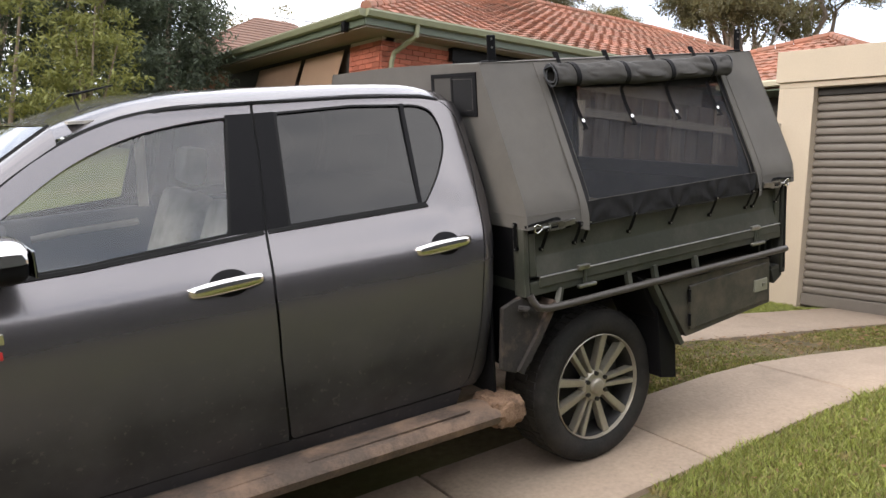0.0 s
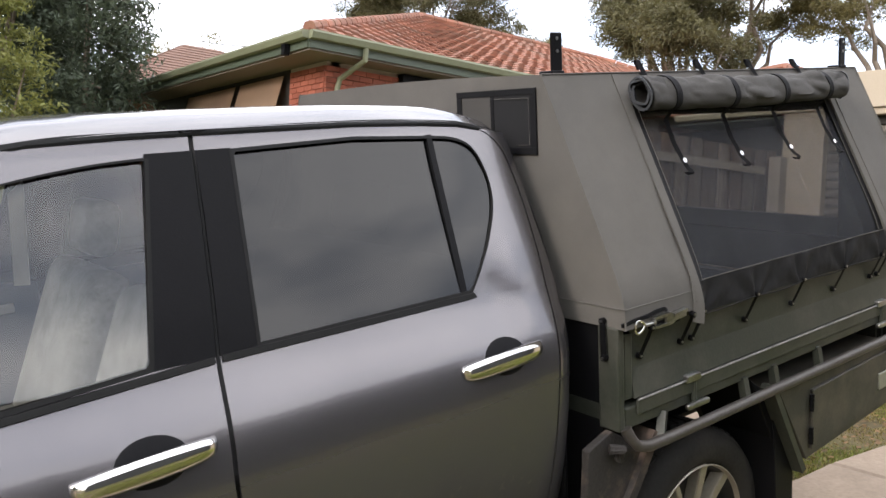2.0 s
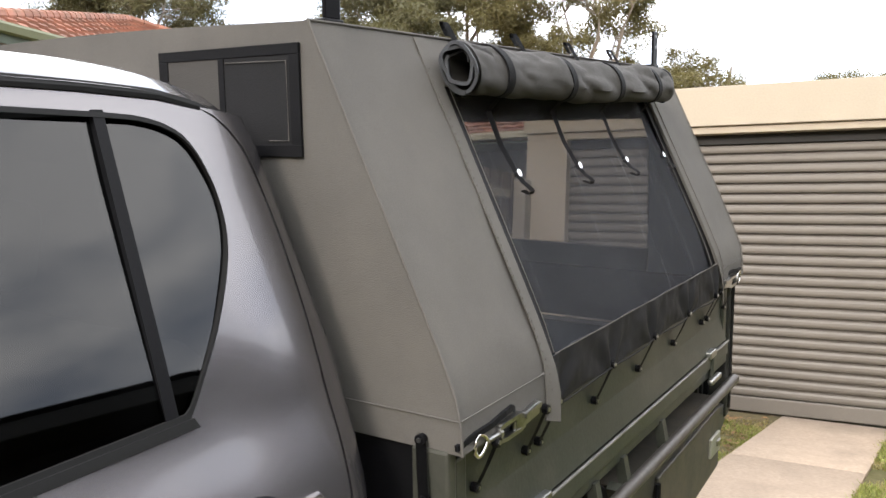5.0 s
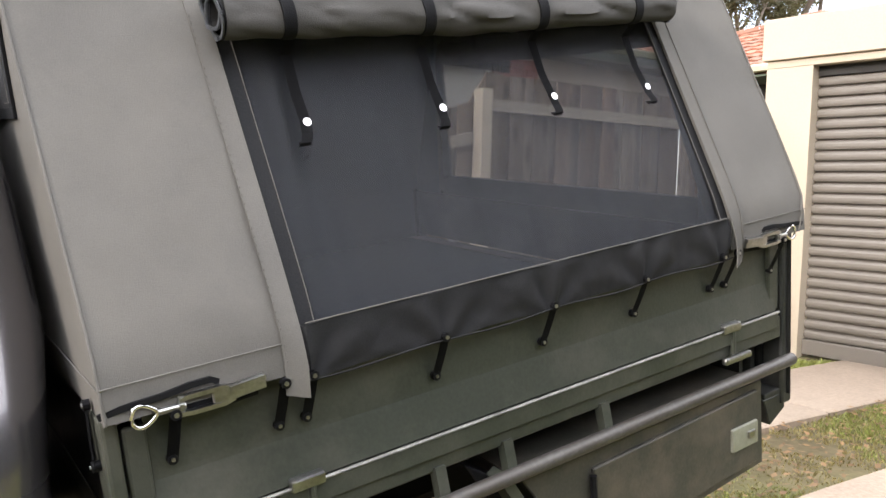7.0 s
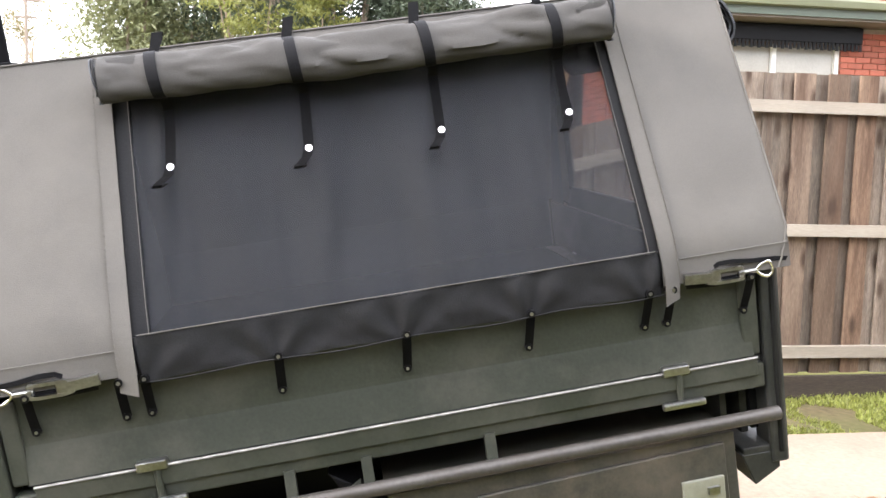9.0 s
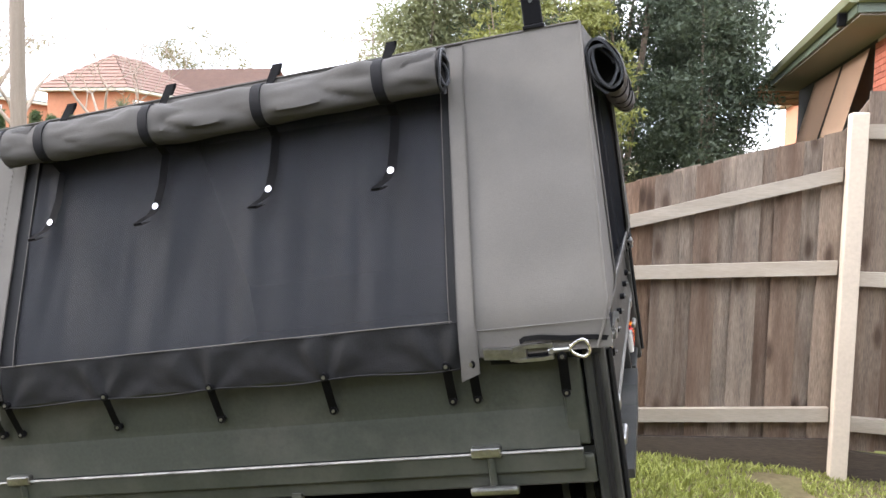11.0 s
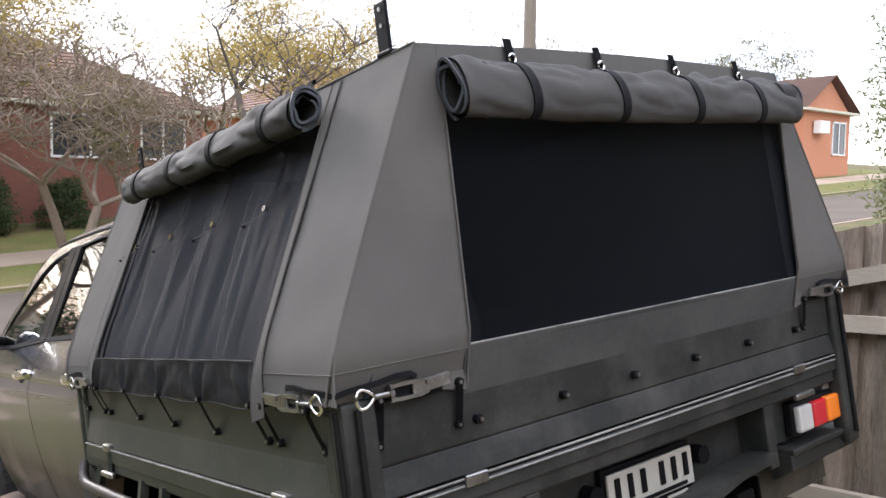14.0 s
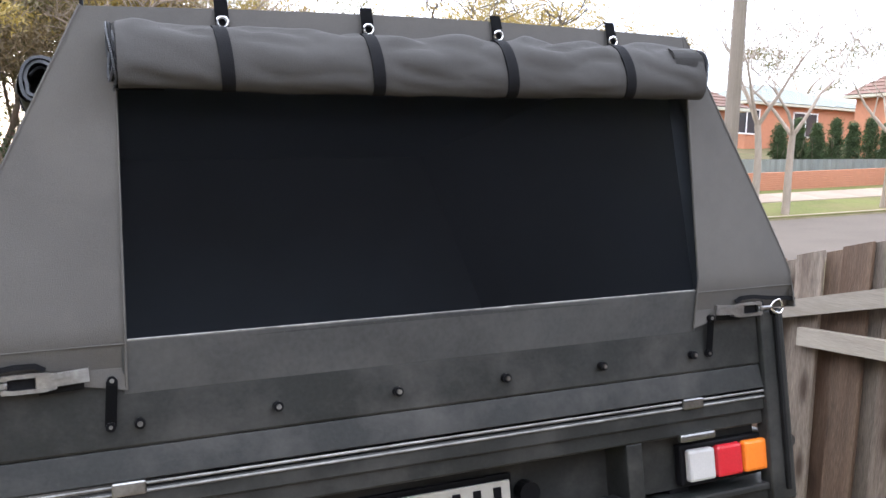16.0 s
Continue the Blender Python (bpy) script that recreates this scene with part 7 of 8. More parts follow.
# gums behind the house
def gum(base, height, rx, rz, n, seed, leaf=0.088, trunk_r=0.34, gap=0.0, clump=0.85, mat=None):
    """A tall gum: bare forked limbs under a domed crown of separate dense clumps with sky between them."""
    rnd, pr = np.random.default_rng(seed), random.Random(seed)
    t = thing("gum_tree", "tall gum tree with olive foliage clumps and pale limbs", "tree", Matrix.Translation(base), "gums beyond the house")
    top = height - rz
    segs, heads, cs, rs_ = [], [], [], []

    def limb(a, b, r0, r1, k=5, bend=0.10):
        p, ln = a, (b - a).length
        for i in range(1, k + 1):
            q = a.lerp(b, i / k) + (Vector((pr.uniform(-1, 1), pr.uniform(-1, 1), pr.uniform(-0.6, 0.6))) * ln * bend if i < k else Vector())
            segs.append((p, q, r0 + (r1 - r0) * (i - 1) / k, r0 + (r1 - r0) * i / k, 7))
            p = q

    fork = Vector((pr.uniform(-0.3, 0.3), pr.uniform(-0.3, 0.3), height * 0.42))
    limb(Vector((0, 0, -0.3)), fork, trunk_r, trunk_r * 0.75, 5, 0.02)
    for i in range(7):
        a = 2 * math.pi * (i + pr.random() * 0.6) / 7
        h = Vector((math.cos(a) * rx * pr.uniform(0.3, 0.62), math.sin(a) * rx * pr.uniform(0.3, 0.62), top + rz * pr.uniform(-0.25, 0.35)))
        limb(fork, h, trunk_r * 0.42, trunk_r * 0.14, 5, 0.06)
        heads.append(h)
    for i in range(n):
        a, f = pr.uniform(0, 6.283), pr.uniform(-0.35, 1.0)
        w = math.sqrt(max(0.05, 1 - f * f)) * rx * pr.uniform(0.62, 1.0)
        c = Vector((w * math.cos(a), w * math.sin(a), top + rz * f * pr.uniform(0.85, 1.0)))
        if noise.noise(c * 0.45 + Vector((seed, 0, 0))) < gap - 0.34:
            continue
        h = min(heads, key=lambda q: (q - c).length)
        limb(h, c, trunk_r * 0.11, 0.010, 4, 0.08)
        for j in range(5):
            cs.append(tuple(c + Vector((pr.gauss(0, clump * 0.62), pr.gauss(0, clump * 0.62), pr.gauss(0.1, clump * 0.30)))))
            rs_.append(clump * pr.uniform(0.5, 0.95))
    limbs("trunk", [(p, q, max(r0, 0.02), max(r1, 0.015), 7 if r0 > 0.08 else 4) for p, q, r0, r1, k in segs], GUMBARK, t)
    v, f = leaf_cloud(cs, rs_, leaf, 230, rnd, 0.62, 0.5)
    from_arrays("crown", v, f, mat or LEAF_GUM, t)
    return t


for i, (x, y, h_, rx, rz, n, gp) in enumerate(((21.9, 31.2, 14.1, 3.6, 2.9, 60, -0.02), (24.6, 31.5, 11.4, 2.4, 1.8, 26, 0.0), (40, 42, 14.2, 3.2, 2.4, 30, 0.0), (26.3, 20.4, 14.0, 2.9, 3.6, 55, 0.04), (29, 18.5, 15.5, 3.6, 4.6, 70, 0.06),
                                               (31.5, 13.6, 15.0, 3.6, 4.4, 70, 0.10), (24, 17.5, 9.8, 2.4, 2.0, 34, 0.0), (36, 9.5, 12.0, 2.2, 2.6, 20, 0.10), (58, 7, 14.0, 3.0, 2.0, 16, 0.10))):
    gum((x, y, 0.5), h_, rx, rz, n, 60 + i, gap=gp, mat=LEAF_GUM if i % 3 else LEAF_GUMDARK)


# ---- grass ----
def grass(name, n, areas, height, seed, keep, mat=BLADE, thin=0.0):
    """Blades of grass in patches; thin is the width over which they thin out towards the low edges of the areas."""
    rnd = np.random.default_rng(seed)
    tot = sum((a[1] - a[0]) * (a[3] - a[2]) for a in areas)
    P = []
    for x0, x1, y0, y1 in areas:
        k = int(n * (x1 - x0) * (y1 - y0) / tot)
        p = np.stack([rnd.uniform(x0, x1, k), rnd.uniform(y0, y1, k)], 1)
        if thin:
            p = p[np.minimum(p[:, 0] - x0, p[:, 1] - y0) > thin * rnd.uniform(0, 1, k)]
        P.append(p)
    P = np.concatenate(P)
    patch = np.array([noise.noise(Vector((x * 1.3, y * 1.3, 3.0))) + 0.5 * noise.noise(Vector((x * 4, y * 4, 1.0))) for x, y in P])
    P = P[patch > keep]
    patch = patch[patch > keep]
    z = ground_z(P[:, 0], P[:, 1]) - 0.015
    n = len(P)
    h = height * rnd.uniform(0.4, 1.2, n) * (0.7 + 0.6 * np.clip(patch, 0, 1))
    a = rnd.uniform(0, 2 * math.pi, n)
    w = 0.0035 * rnd.uniform(0.7, 1.6, n)
    lean = rnd.normal(0, 0.45, (n, 2)) * h[:, None]
    b = np.stack([P[:, 0], P[:, 1], z], 1)
    s = np.stack([np.cos(a) * w, np.sin(a) * w, 0 * a], 1)
    mid = b + np.stack([lean[:, 0] * 0.35, lean[:, 1] * 0.35, h * 0.6], 1)
    tip = b + np.stack([lean[:, 0], lean[:, 1], h], 1)
    v = np.stack([b - s, b + s, mid + s * 0.8, mid - s * 0.8, tip], 1).reshape(-1, 3)
    i = np.arange(n)[:, None] * 5
    f = [tuple(q) for q in (i + np.array([0, 1, 2, 3]))] + [tuple(q) for q in (i + np.array([3, 2, 4]))]
    g = from_arrays(name, v, f, mat)
    return tagged(g, "short patchy lawn grass", "grass", kind="stuff")


grass("lawn_grass", 205000, [(-2.2, 5.0, -3.2, -0.33)], 0.065, 1, -0.45, thin=1.2)
grass("dry_grass", 120000, [(-2.2, 5.0, -3.2, -0.30)], 0.05, 5, -0.5, STRAW, thin=1.2)
grass("lawn_grass", 14000, [(0.2, 4.9, 0.42, 1.08)], 0.032, 2, -0.05)
grass("dry_grass", 12000, [(0.2, 4.9, 0.42, 1.08)], 0.03, 6, -0.3, STRAW)
grass("lawn_grass", 26000, [(0.2, 4.9, 1.9, 2.62)], 0.045, 3, -0.2)
grass("lawn_grass", 40000, [(-8, -1.6, -3.2, -0.35), (-6, 0, 1.95, 2.6)], 0.05, 4, -0.2)
grass("lawn_grass", 90000, [(-8, 5.0, -9.0, -2.2)], 0.06, 7, -0.05)


def litter(n, areas, seed):
    """Fallen leaves lying on soil and concrete."""
    rnd = np.random.default_rng(seed)
    V = []
    for x0, x1, y0, y1, share in areas:
        k = int(n * share)
        p = np.stack([rnd.uniform(x0, x1, k), rnd.uniform(y0, y1, k)], 1)
        z = ground_z(p[:, 0], p[:, 1]) + 0.030
        a, s = rnd.uniform(0, 6.28, k), rnd.uniform(0.012, 0.028, k)
        c = np.stack([p[:, 0], p[:, 1], z], 1)
        u = np.stack([np.cos(a) * s, np.sin(a) * s, rnd.uniform(-0.004, 0.006, k)], 1)
        w = np.stack([-np.sin(a) * s * 0.5, np.cos(a) * s * 0.5, rnd.uniform(-0.003, 0.005, k)], 1)
        V.append(np.stack([c - u, c + w, c + u, c - w], 1).reshape(-1, 3))
    v = np.concatenate(V)
    g = from_arrays("leaf_litter", v, np.arange(len(v)).reshape(-1, 4), leafmat("fallen_leaf", (0.22, 0.125, 0.055), 0.6))
    tagged(g, "scattered brown fallen leaves on the ground", "leaves", kind="stuff")


litter(2600, ((0.2, 4.9, 0.42, 1.08, 0.3), (-1.5, 5.0, -2.5, -0.4, 0.10), (-6.0, -1.0, 1.9, 2.6, 0.35), (-7.3, -3.4, -0.62, -0.22, 0.55), (-7.5, -3, -1.6, 0.4, 0.15)), 8)


# ---- across the road ----
def far_house(name, label, x0, x1, y0, y1, base, eave, ridge, wallmat, roofmat, windows, gable=False, trim=CREAMTRIM):
    """A house seen across the road: walls with a plinth, windows in frames, eaves, gutter and a tiled roof."""
    h = thing(name, label, "house")
    part("wall", boxed(x0, x1, y0, y1, base - 0.8, eave), wallmat, h)
    o = 0.5
    part("fascia", boxed(x0 - o, x1 + o, y0 - o, y1 + o, eave - 0.02, eave + 0.14, 0.01), trim, h, "fascia and gutter")
    xm, ym = (x0 + x1) / 2, (y0 + y1) / 2
    if gable:
        bm = bmesh.new()
        A = [bm.verts.new(p) for p in ((x1 + o, y0 - o, eave + 0.14), (x1 + o, y1 + o, eave + 0.14), (x0 - o, y1 + o, eave + 0.14), (x0 - o, y0 - o, eave + 0.14))]
        r = [bm.verts.new(p) for p in ((x1 + o, ym, ridge), (x0 - o, ym, ridge))]
        for f in ((A[0], r[0], r[1], A[3]), (A[1], A[2], r[1], r[0])):
            bm.faces.new(f)
        bmesh.ops.solidify(bm, geom=bm.faces[:], thickness=0.1)
        part("roof", bm, roofmat, h)
        bm = bmesh.new()
        bm.faces.new([bm.verts.new(p) for p in ((x1, y0, eave), (x1, y1, eave), (x1, ym, ridge - 0.2))])
        part("gable", bm, wallmat, h)
    else:
        d = min(x1 - x0, y1 - y0) / 2 + o
        if (y1 - y0) > (x1 - x0):
            ra, rb = (xm, y0 - o + d, ridge), (xm, y1 + o - d, ridge)
        else:
            ra, rb = (x0 - o + d, ym, ridge), (x1 + o - d, ym, ridge)
        c = [Vector(p) for p in ((x0 - o, y0 - o, eave + 0.14), (x1 + o, y0 - o, eave + 0.14), (x1 + o, y1 + o, eave + 0.14), (x0 - o, y1 + o, eave + 0.14))]
        ra, rb = Vector(ra), Vector(rb)
        quads = [(c[0], c[1], ra, ra), (c[1], c[2], ra, rb), (c[2], c[3], rb, rb), (c[3], c[0], rb, ra)] if (y1 - y0) > (x1 - x0) else [(c[0], c[1], ra, rb), (c[1], c[2], rb, rb), (c[2], c[3], rb, ra), (c[3], c[0], ra, ra)]
        for e0, e1, t0, t1 in quads:
            bm = bmesh.new()
            ln = ((t0 + t1) / 2 - (e0 + e1) / 2).length
            n = max(4, int(ln / 0.35))
            up = (e1 - e0).cross((t0 + t1) / 2 - e0).normalized()
            rows = []
            for k in range(n):
                rows.append([e0.lerp(t0, k / n) + up * 0.05, e1.lerp(t1, k / n) + up * 0.05])
                rows.append([e0.lerp(t0, (k + 1) / n) + up * 0.008, e1.lerp(t1, (k + 1) / n) + up * 0.008])
            grid_faces(bm, rows)
            part("roof_slope", bm, roofmat, h)
    for a, b, z0, z1 in windows:
        w = part("window", boxed(x1 - 0.05, x1 + 0.02, a, b, z0, z1), DARKPANE, h, "window with a pale frame")
        for bx in ((a - 0.08, a, z0 - 0.08, z1 + 0.08), (b, b + 0.08, z0 - 0.08, z1 + 0.08), ((a + b) / 2 - 0.04, (a + b) / 2 + 0.04, z0, z1)):
            part("frame", boxed(x1, x1 + 0.07, *bx), WHITE, w)
        for z in (z0 - 0.09, z1):
            part("frame", boxed(x1, x1 + 0.09, a - 0.08, b + 0.08, z, z + 0.09), WHITE, w)
    return h


far_house("far_house", "dark red brick house with white framed windows", -40, -30, 0.5, 12.4, 1.1, 4.5, 7.6, REDBRICKFAR, DARKTILE, ((6.8, 9.4, 2.75, 4.2), (10.0, 11.6, 2.75, 4.2), (2.0, 4.5, 2.75, 4.2)))
far_house("far_house", "orange brick house with a brown tiled hip roof", -42, -33, 17.0, 31.3, 1.8, 5.1, 8.2, ORANGEBRICK, DARKTILE, ((18.5, 20.0, 3.2, 4.5), (22.5, 23.9, 3.2, 4.6), (25.5, 27.0, 3.2, 4.6)))
far_house("far_house", "low house with a grey metal roof", -52, -41, 39, 51, 3.0, 6.4, 8.4, ORANGEBRICK, GREYROOF, ((38, 40, 4.5, 6.0), (43, 45, 4.5, 6.0)))
far_house("far_house", "orange brick house with a brown tiled hip roof", -32, -27, 38.5, 46.5, 2.6, 6.2, 8.6, ORANGEBRICK, DARKTILE, ((39.2, 40.8, 4.4, 5.7), (43, 45, 4.4, 5.7)))
far_house("far_house", "orange brick gabled house with an air conditioner", -33, -25, 49.5, 55.5, 3.0, 6.9, 9.3, ORANGEBRICK, DARKTILE, ((53.2, 54.8, 4.3, 6.3),), gable=True)
part("air_conditioner", boxed(-24.95, -24.4, 50.6, 51.7, 5.5, 6.3, 0.05), WHITE, bpy.data.objects["far_house.004"], "white air conditioner")
far_house("far_house", "dark roofed house beyond the screen of trees", 8, 22, 36, 48, 1.4, 6.2, 10.3, ORANGEBRICK, DARKTILE, ())
# beside the drive, mirrored in the truck's side
neighbour = far_house("neighbour_house", "dark weatherboard house beside the drive", -7.0, 15, -14, -5.6, -0.5, 4.02, 6.4, WEATHERBOARD, DARKTILE, (), trim=WEATHERBOARD)
neighbour.matrix_basis = pose(3, -5.6, 0, 0, 0, 11) @ pose(-3, 5.6, 0) @ neighbour.matrix_basis

wall = thing("garden_wall", "low orange brick garden wall", "wall")
for k in range(9):
    part("course", boxed(-25.45, -25.2, 25.0, 48.0, 0.09 * k - 0.05, 0.09 * k + 0.03, 0.004), ORANGEBRICK, wall)
for v in wall.children:
    for q in v.data.vertices:
        q.co.z += gz(-25.3, q.co.y)
iron = thing("corrugated_fence", "low white corrugated metal fence", "fence")
n = 160
rows = [[(-28.2 + 0.04 * math.sin(i * 1.6), 27 + 21 * i / n, z + 0.04 * (27 + 21 * i / n - 34)) for i in range(n + 1)] for z in (1.75, 2.75)]
bm = bmesh.new()
grid_faces(bm, rows)
bmesh.ops.solidify(bm, geom=bm.faces[:], thickness=0.01)
part("sheet", bm, GREYROOF, iron)
for i in range(8):
    y = 30.6 + i * 1.2
    bushy("conifer", "small clipped green conifer", (-29.2, y, gz(-29.2, y) - 0.3), 2.7 + 0.25 * (i % 2), 0.85, LEAF_GREEN, 200 + i, 150, 70, 0.06, 0.26, 0.75, group="conifer row")

# power pole, wires
pole = thing("power_pole", "weathered timber power pole with a crossarm", "power pole", Matrix.Translation((-10.2, 11.2, gz(-10.2, 11.2))))
part("pole", cyl(bmesh.new(), (0, 0, -0.3), (0, 0, 10.5), 0.15, 14, 0.11), POLE, pole)
part("crossarm", boxed(-0.06, 0.06, -1.1, 1.1, 9.6, 9.75, 0.01), POLE, pole)
pole2 = thing("power_pole", "slim distant timber power pole", "power pole", Matrix.Translation((-21, 62, gz(-21, 62))))
part("pole", cyl(bmesh.new(), (0, 0, -0.3), (0, 0, 10.5), 0.14, 10, 0.1), POLE, pole2)
part("crossarm", boxed(-1.0, 1.0, -0.05, 0.05, 9.8, 9.95), POLE, pole2)
part("crossarm", boxed(-0.7, 0.7, -0.05, 0.05, 8.6, 8.75), POLE, pole2)

# street trees
STREETBARK = material("mottled_street_bark", (0.30, 0.245, 0.19), 0.9, 0, 0.3, 4, 40, 0.2, stretch=(3, 3, 0.7))
for i, (x, y, h_, k) in enumerate(((-20.3, 21.2, 9.0, 3), (-20.3, 22.6, 8.0, 2), (-20.4, 27.5, 7.5, 3))):
    tree("bare_street_tree", "bare pale-barked street tree", (x, y, gz(x, y)), h_, 0.8, LEAF_YELLOW, STREETBARK, 300 + i, 0.16, 0, start=0.2, levels=5, rise=0.9, group="street trees", kids=k, twig=0.012, even=True)
TWIG = material("brown_grey_bark", (0.215, 0.165, 0.120), 0.9, 0, 0.25, 6, 40, 0.3, stretch=(3, 3, 0.7))
DARKBARK = material("dark_wet_bark", (0.085, 0.068, 0.052), 0.9, 0, 0.25, 6, 40, 0.3, stretch=(3, 3, 0.7))
LEAF_BROWN = leafmat("brown_twig_leaf", (0.175, 0.130, 0.072))
tree("spreading_tree", "large dark spreading tree with sparse yellowing leaves", (-20.5, 9.6, gz(-20.5, 9.6)), 8.4, 1.0, LEAF_YELLOW, DARKBARK, 310, 0.36, 200, 0.06, 0.8, 26, 0.13, 5, 0.35, lean=(0.15, 0.25), bend=0.34, twig=0.016, even=True)
for i, (x, y, h_, n) in enumerate(((-23.5, 13.8, 8.4, 190), (-25.5, 18.4, 7.4, 110), (-27.0, 11.6, 7.6, 120))):
    tree("yellow_tree", "autumn tree with yellow-green leaves", (x, y, gz(x, y)), h_, 0.9, LEAF_YELLOW, TWIG, 311 + i, 0.2, n, 0.07, 0.75, 48, 0.2, 5, 0.5, group="autumn trees", bend=0.32, even=True)
# tangled, almost leafless trees in front of the brick house
for i, (x, y, h_, n) in enumerate(((-23.0, 3.2, 7.6, 90), (-21.4, 5.2, 6.6, 50), (-24.4, 5.8, 7.0, 40), (-31.5, 1.6, 8.8, 160), (-25.5, 8.4, 6.4, 50), (-30.5, -1.2, 9.4, 220), (-31.0, -3.6, 9.4, 240), (-28.5, -0.6, 10.5, 240), (-28.2, -4.6, 10.0, 260), (-33.0, -4.0, 12.5, 300), (-34.0, -8.5, 12.0, 300), (-27.0, -8.0, 10.0, 260), (-40.0, -1.5, 14.0, 260), (-43.0, 3.0, 13.5, 220))):
    tree("tangled_tree", "tangled brown tree with bare twigs and a few leaves", (x, y, gz(x, y)), h_, 1.1 if i < 5 else 0.95, (LEAF_BROWN, LEAF_GUM, LEAF_BROWN, LEAF_YELLOW)[i % 4], TWIG, 320 + i, 0.16, n, 0.065 if i < 5 else 0.085, 0.7 if i < 5 else 0.95, 48 if i < 5 else 110, 0.10, 6, 0.45, group="tangled trees", bend=0.36, twig=0.016 if i < 3 else 0.010, even=True, lean=((i % 3 - 1) * 0.4, (i % 2 - 0.5) * 0.7))
for i, (x, y, h_, r) in enumerate(((-27.8, 4.2, 1.8, 1.3), (-28.3, 2.4, 2.0, 1.5), (-29, 0.2, 2.2, 1.6), (-28.5, 6.8, 1.5, 1.2), (-29.5, -2.4, 2.4, 1.8), (-29, -5.0, 2.2, 1.8), (-30, -8.0, 2.6, 2.0), (-31, -11.5, 2.6, 2.2))):
    bushy("garden_shrub", "low dark green garden shrub", (x, y, gz(x, y)), h_, r, LEAF_GREEN, 340 + i, 60, 70, 0.08, 0.4, 0.3, group="garden shrubs", category="shrub")
for i, (x, y) in enumerate(((20, 62), (-6, 70), (-60, 30), (-62, 46), (-58, 60), (-64, 14), (-60, 0), (-40, 70), (-25, 75))):
    tree("distant_tree", "distant eucalypt above the roofs", (x, y, 2.0), 13 + i % 3, 0.85, LEAF_GUM, PALEBARK, 360 + i, 0.3, 45, 0.16, 1.6, 90, 0.34, 4, 0.6, group="distant trees")

for i, (x, y, h_, r) in enumerate(((-37, -3.0, 9.5, 3.2), (-36, -8.0, 10.5, 3.4), (-35, -13.0, 9.5, 3.4), (-41, 2.0, 10.5, 3.0), (-33, -17.5, 10.0, 3.4), (-30, -23, 10, 3.6))):
    bushy("woodland_tree", "tall brownish tree in the wooded block", (x, y, gz(x, y)), h_, r, LEAF_BROWN if i % 2 else LEAF_GUM, 400 + i, 260, 70, 0.10, 0.75, 0.25, group="woodland trees")


def spiky_palm(x, y, h_, seed):
    """A cabbage palm: a thin trunk with a burst of long strap leaves."""
    pr = random.Random(seed)
    t = thing("cabbage_palm", "cabbage palm with drooping strap leaves", "palm", Matrix.Translation((x, y, gz(x, y))), "cabbage palms")
    part("trunk", cyl(bmesh.new(), (0, 0, -0.2), (0.1, 0.1, h_), 0.14, 9, 0.10), BARK, t)
    bm = bmesh.new()
    for i in range(330):
        a, e = pr.uniform(0, 6.283), pr.uniform(-1.3, 1.35)
        ln = pr.uniform(0.8, 1.35)
        d = Vector((math.cos(a) * math.cos(e), math.sin(a) * math.cos(e), math.sin(e)))
        s = Vector((-math.sin(a), math.cos(a), 0)) * 0.028
        p = Vector((0.1, 0.1, h_ + pr.uniform(-0.25, 0.15)))
        prev = None
        for j in range(4):
            f = j / 3
            c = p + d * ln * f + Vector((0, 0, -0.35 * f * f * ln))
            u, v = bm.verts.new(c - s * (1 - f * 0.85)), bm.verts.new(c + s * (1 - f * 0.85))
            if prev:
                bm.faces.new((prev[0], u, v, prev[1]))
            prev = (u, v)
    part("crown", bm, LEAF_PALM, t)
    bm = bmesh.new()
    for i in range(170):
        a, ln, z = pr.uniform(0, 6.283), pr.uniform(0.6, 1.2), h_ * pr.uniform(0.55, 0.98)
        d, s = Vector((math.cos(a), math.sin(a), 0)), Vector((-math.sin(a), math.cos(a), 0)) * 0.022
        p = Vector((0.1, 0.1, z)) + d * 0.1
        q, r = p + d * 0.22 + Vector((0, 0, -0.25 * ln)), p + d * pr.uniform(0.12, 0.3) + Vector((0, 0, -ln))
        vs = [bm.verts.new(k) for k in (p - s, p + s, q + s, q - s, r)]
        bm.faces.new(vs[:4])
        bm.faces.new((vs[3], vs[2], vs[4]))
    part("dead_fronds", bm, LEAF_BROWN, t, "brown dead fronds hanging round the trunk")


spiky_palm(-27.6, -0.05, 3.9, 1)
spiky_palm(-28.2, -0.75, 3.3, 2)
spiky_palm(-27.2, 1.0, 2.6, 4)
tree("twisted_shrub", "small twisted bare shrub leaning over the grass", (-27.4, -1.7, gz(-27.4, -1.7)), 2.2, 0.9, LEAF_BROWN, TWIG, 390, 0.09, 0, start=0.25, levels=4, rise=0.3, lean=(0.2, -0.6), bend=0.4, twig=0.012, even=True)
for k in range(6):
    slab("path_slab", -33.6 + 1.5 * k, -32.1 + 1.5 * k, -4.8, -2.1, CONCRETE, far_path, nx=2, ny=2)
spiky_palm(-24.2, 34.0, 3.2, 3)


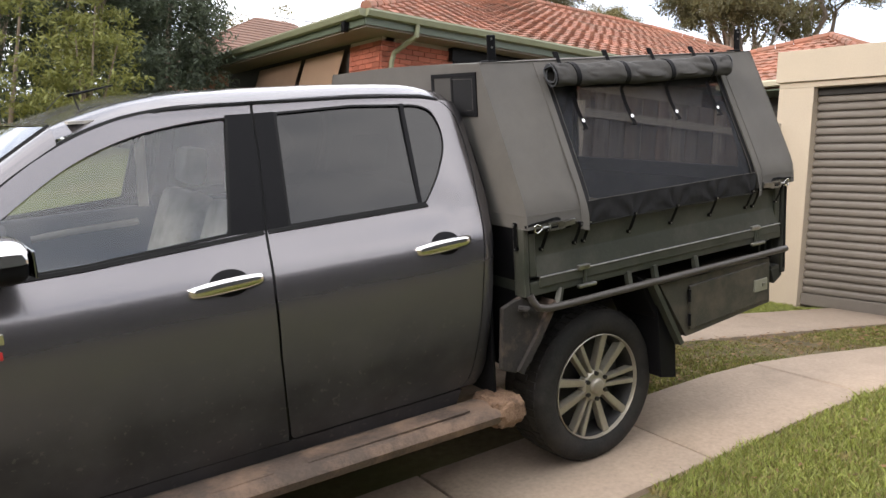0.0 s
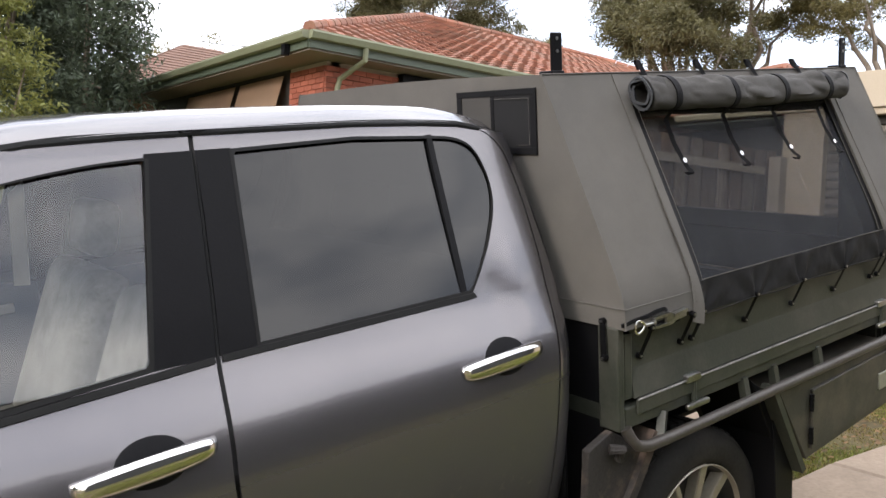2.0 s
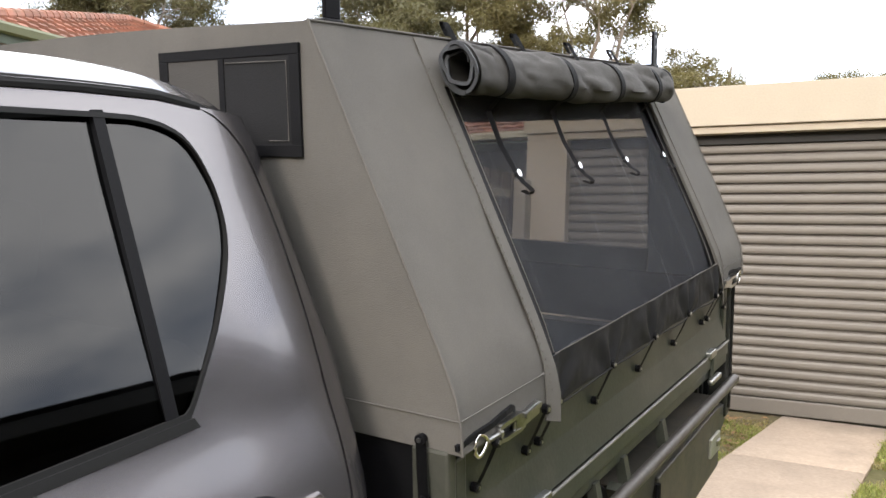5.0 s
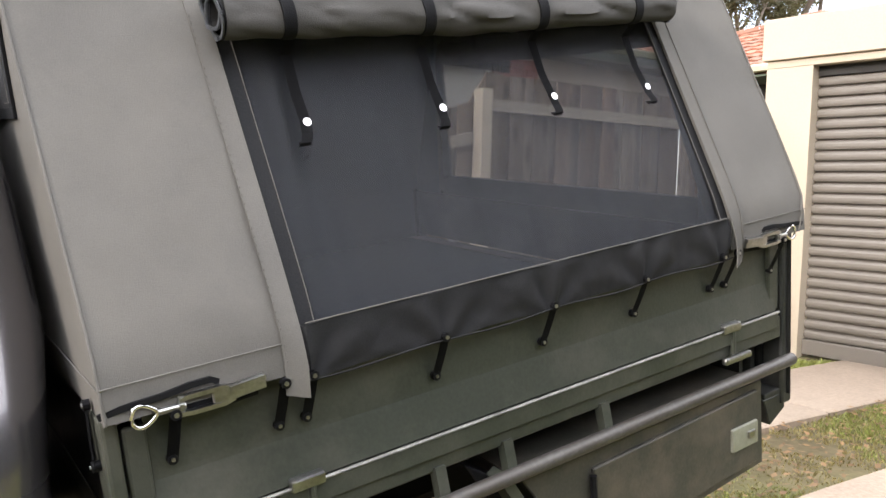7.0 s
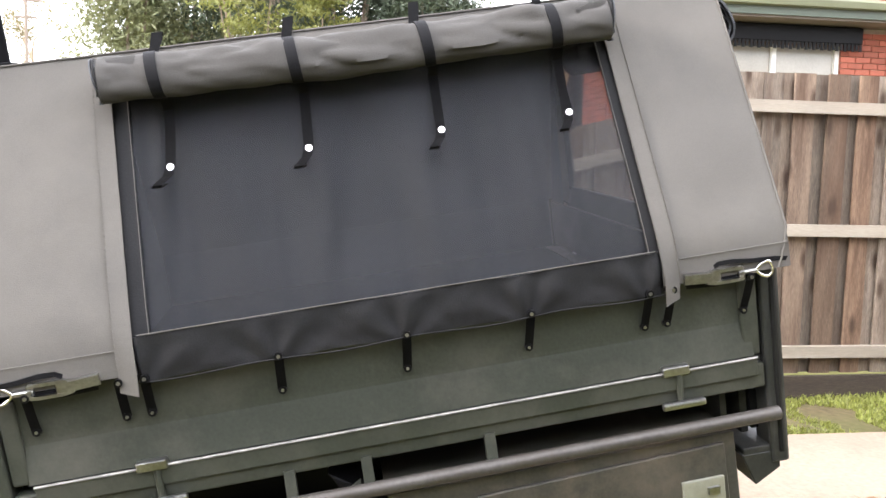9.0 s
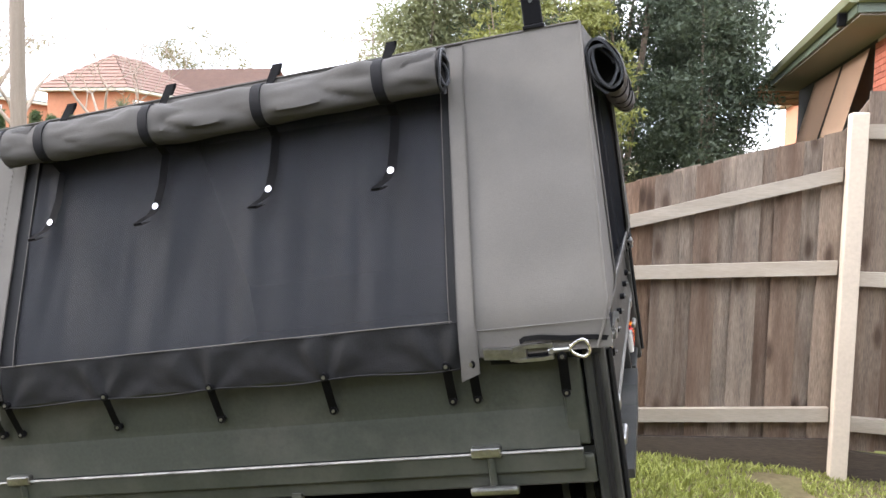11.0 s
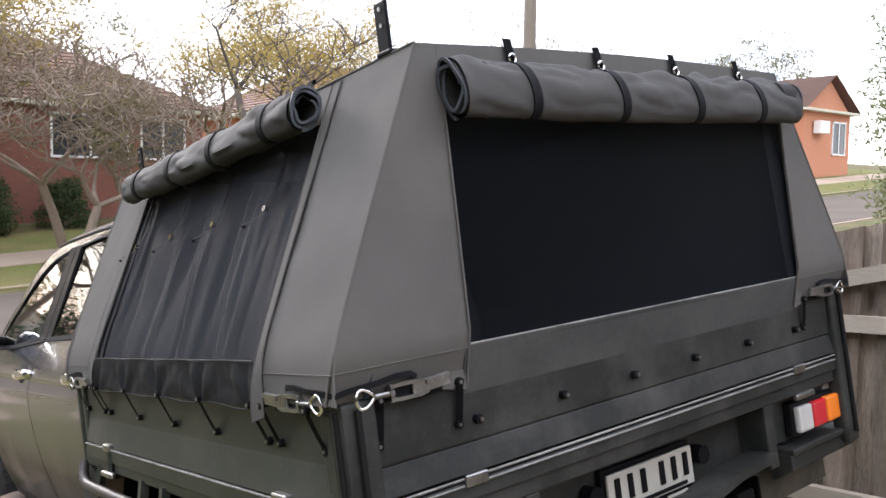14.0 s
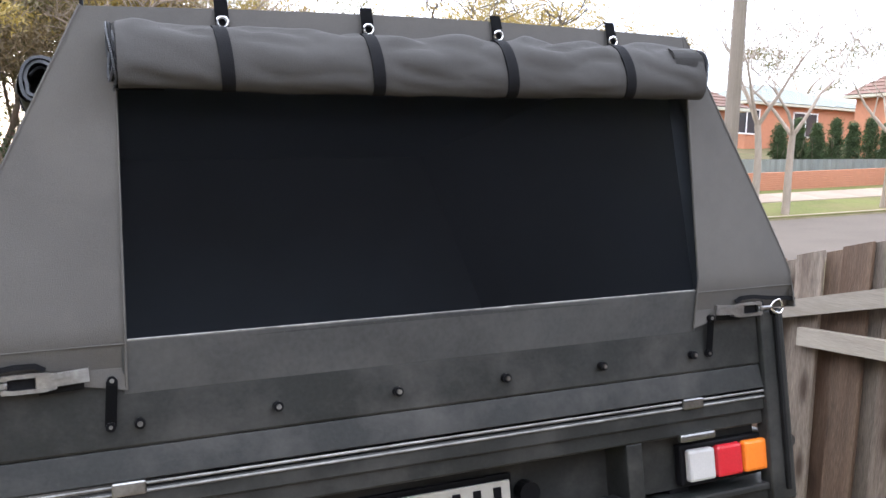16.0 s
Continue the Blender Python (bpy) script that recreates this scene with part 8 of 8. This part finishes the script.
def parked_car(x, y, rz, paint, label):
    """A sedan: lower body, glasshouse, wheels, lamps."""
    c = thing("parked_car", label, "car", pose(x, y, gz(x, y) - 0.10, 0, 0, rz))
    prof = [(-2.2, 0.35), (-2.25, 0.6), (-2.1, 0.86), (-1.3, 0.95), (-0.75, 1.0), (0.9, 1.0), (1.5, 0.98), (2.15, 0.93), (2.25, 0.65), (2.2, 0.35)]
    bm = bmesh.new()
    rows = [[(px, w, pz) for px, pz in prof] for w in (-0.86, 0.86)]
    a, b = [bm.verts.new(p) for p in rows[0]], [bm.verts.new(p) for p in rows[1]]
    bm.faces.new(a)
    bm.faces.new(b[::-1])
    for i in range(len(prof)):
        j = (i + 1) % len(prof)
        bm.faces.new((a[i], b[i], b[j], a[j]))
    bmesh.ops.recalc_face_normals(bm, faces=bm.faces)
    bmesh.ops.bevel(bm, geom=bm.edges[:], offset=0.05, segments=2, affect="EDGES")
    part("body", bm, paint, c, smooth=50)
    bm = bmesh.new()
    lo = [(-1.25, -0.78), (1.55, -0.78), (1.55, 0.78), (-1.25, 0.78)]
    hi = [(-0.5, -0.58), (0.85, -0.58), (0.85, 0.58), (-0.5, 0.58)]
    p = [bm.verts.new((q[0], q[1], 0.98)) for q in lo] + [bm.verts.new((q[0], q[1], 1.42)) for q in hi]
    for f in ((0, 1, 5, 4), (1, 2, 6, 5), (2, 3, 7, 6), (3, 0, 4, 7)):
        bm.faces.new([p[i] for i in f])
    part("glasshouse", bm, DARKPANE, c, "dark car windows")
    part("roof", boxed(-0.55, 0.9, -0.6, 0.6, 1.405, 1.45, 0.02), paint, c)
    for wx in (-1.35, 1.35):
        for wy in (-0.8, 0.8):
            w = part("wheel", cyl(bmesh.new(), (wx, wy - 0.1, 0.32), (wx, wy + 0.1, 0.32), 0.32, 20), RUBBER, c)
            part("rim", cyl(bmesh.new(), (wx, wy - 0.108, 0.32), (wx, wy + 0.108, 0.32), 0.2, 14), ALLOY, w)
    for s in (-0.65, 0.65):
        part("headlight", boxed(-2.27, -2.15, s - 0.18, s + 0.18, 0.66, 0.78, 0.02), CHROME, c)
        part("tail_light", boxed(2.18, 2.27, s - 0.18, s + 0.18, 0.7, 0.82, 0.02), LENS_R, c)
    return c


CARBLACK = material("black_car_paint", (0.02, 0.022, 0.025), 0.2, 0.2, 0.05, 3, 100, 0.0, coat=1.0)
CARWHITE = material("white_car_paint", (0.7, 0.7, 0.7), 0.25, 0, 0.05, 3, 100, 0.0, coat=1.0)
parked_car(-18.9, 33.0, 95, CARBLACK, "black parked sedan at the far kerb")
parked_car(-18.8, 8.6, 88, CARWHITE, "white parked sedan at the far kerb")

# overhead service wire from the eave to the roof behind
wire = thing("service_wire", "thin black overhead wire from the eave", "wire")
pts = [(3.34 + 0.30 * k * 1.7, 9.56 + 0.932 * k * 1.7, 3.85 + 0.198 * k * 1.7 - 0.012 * k * (20 - k) * 0.1) for k in range(21)]
part("cable", tube(bmesh.new(), pts, 0.012, 5), WEB, wire)
part("bracket", boxed(3.24, 3.34, 9.50, 9.60, 3.74, 3.90, 0.01), BLACK, wire, "small black wire bracket")
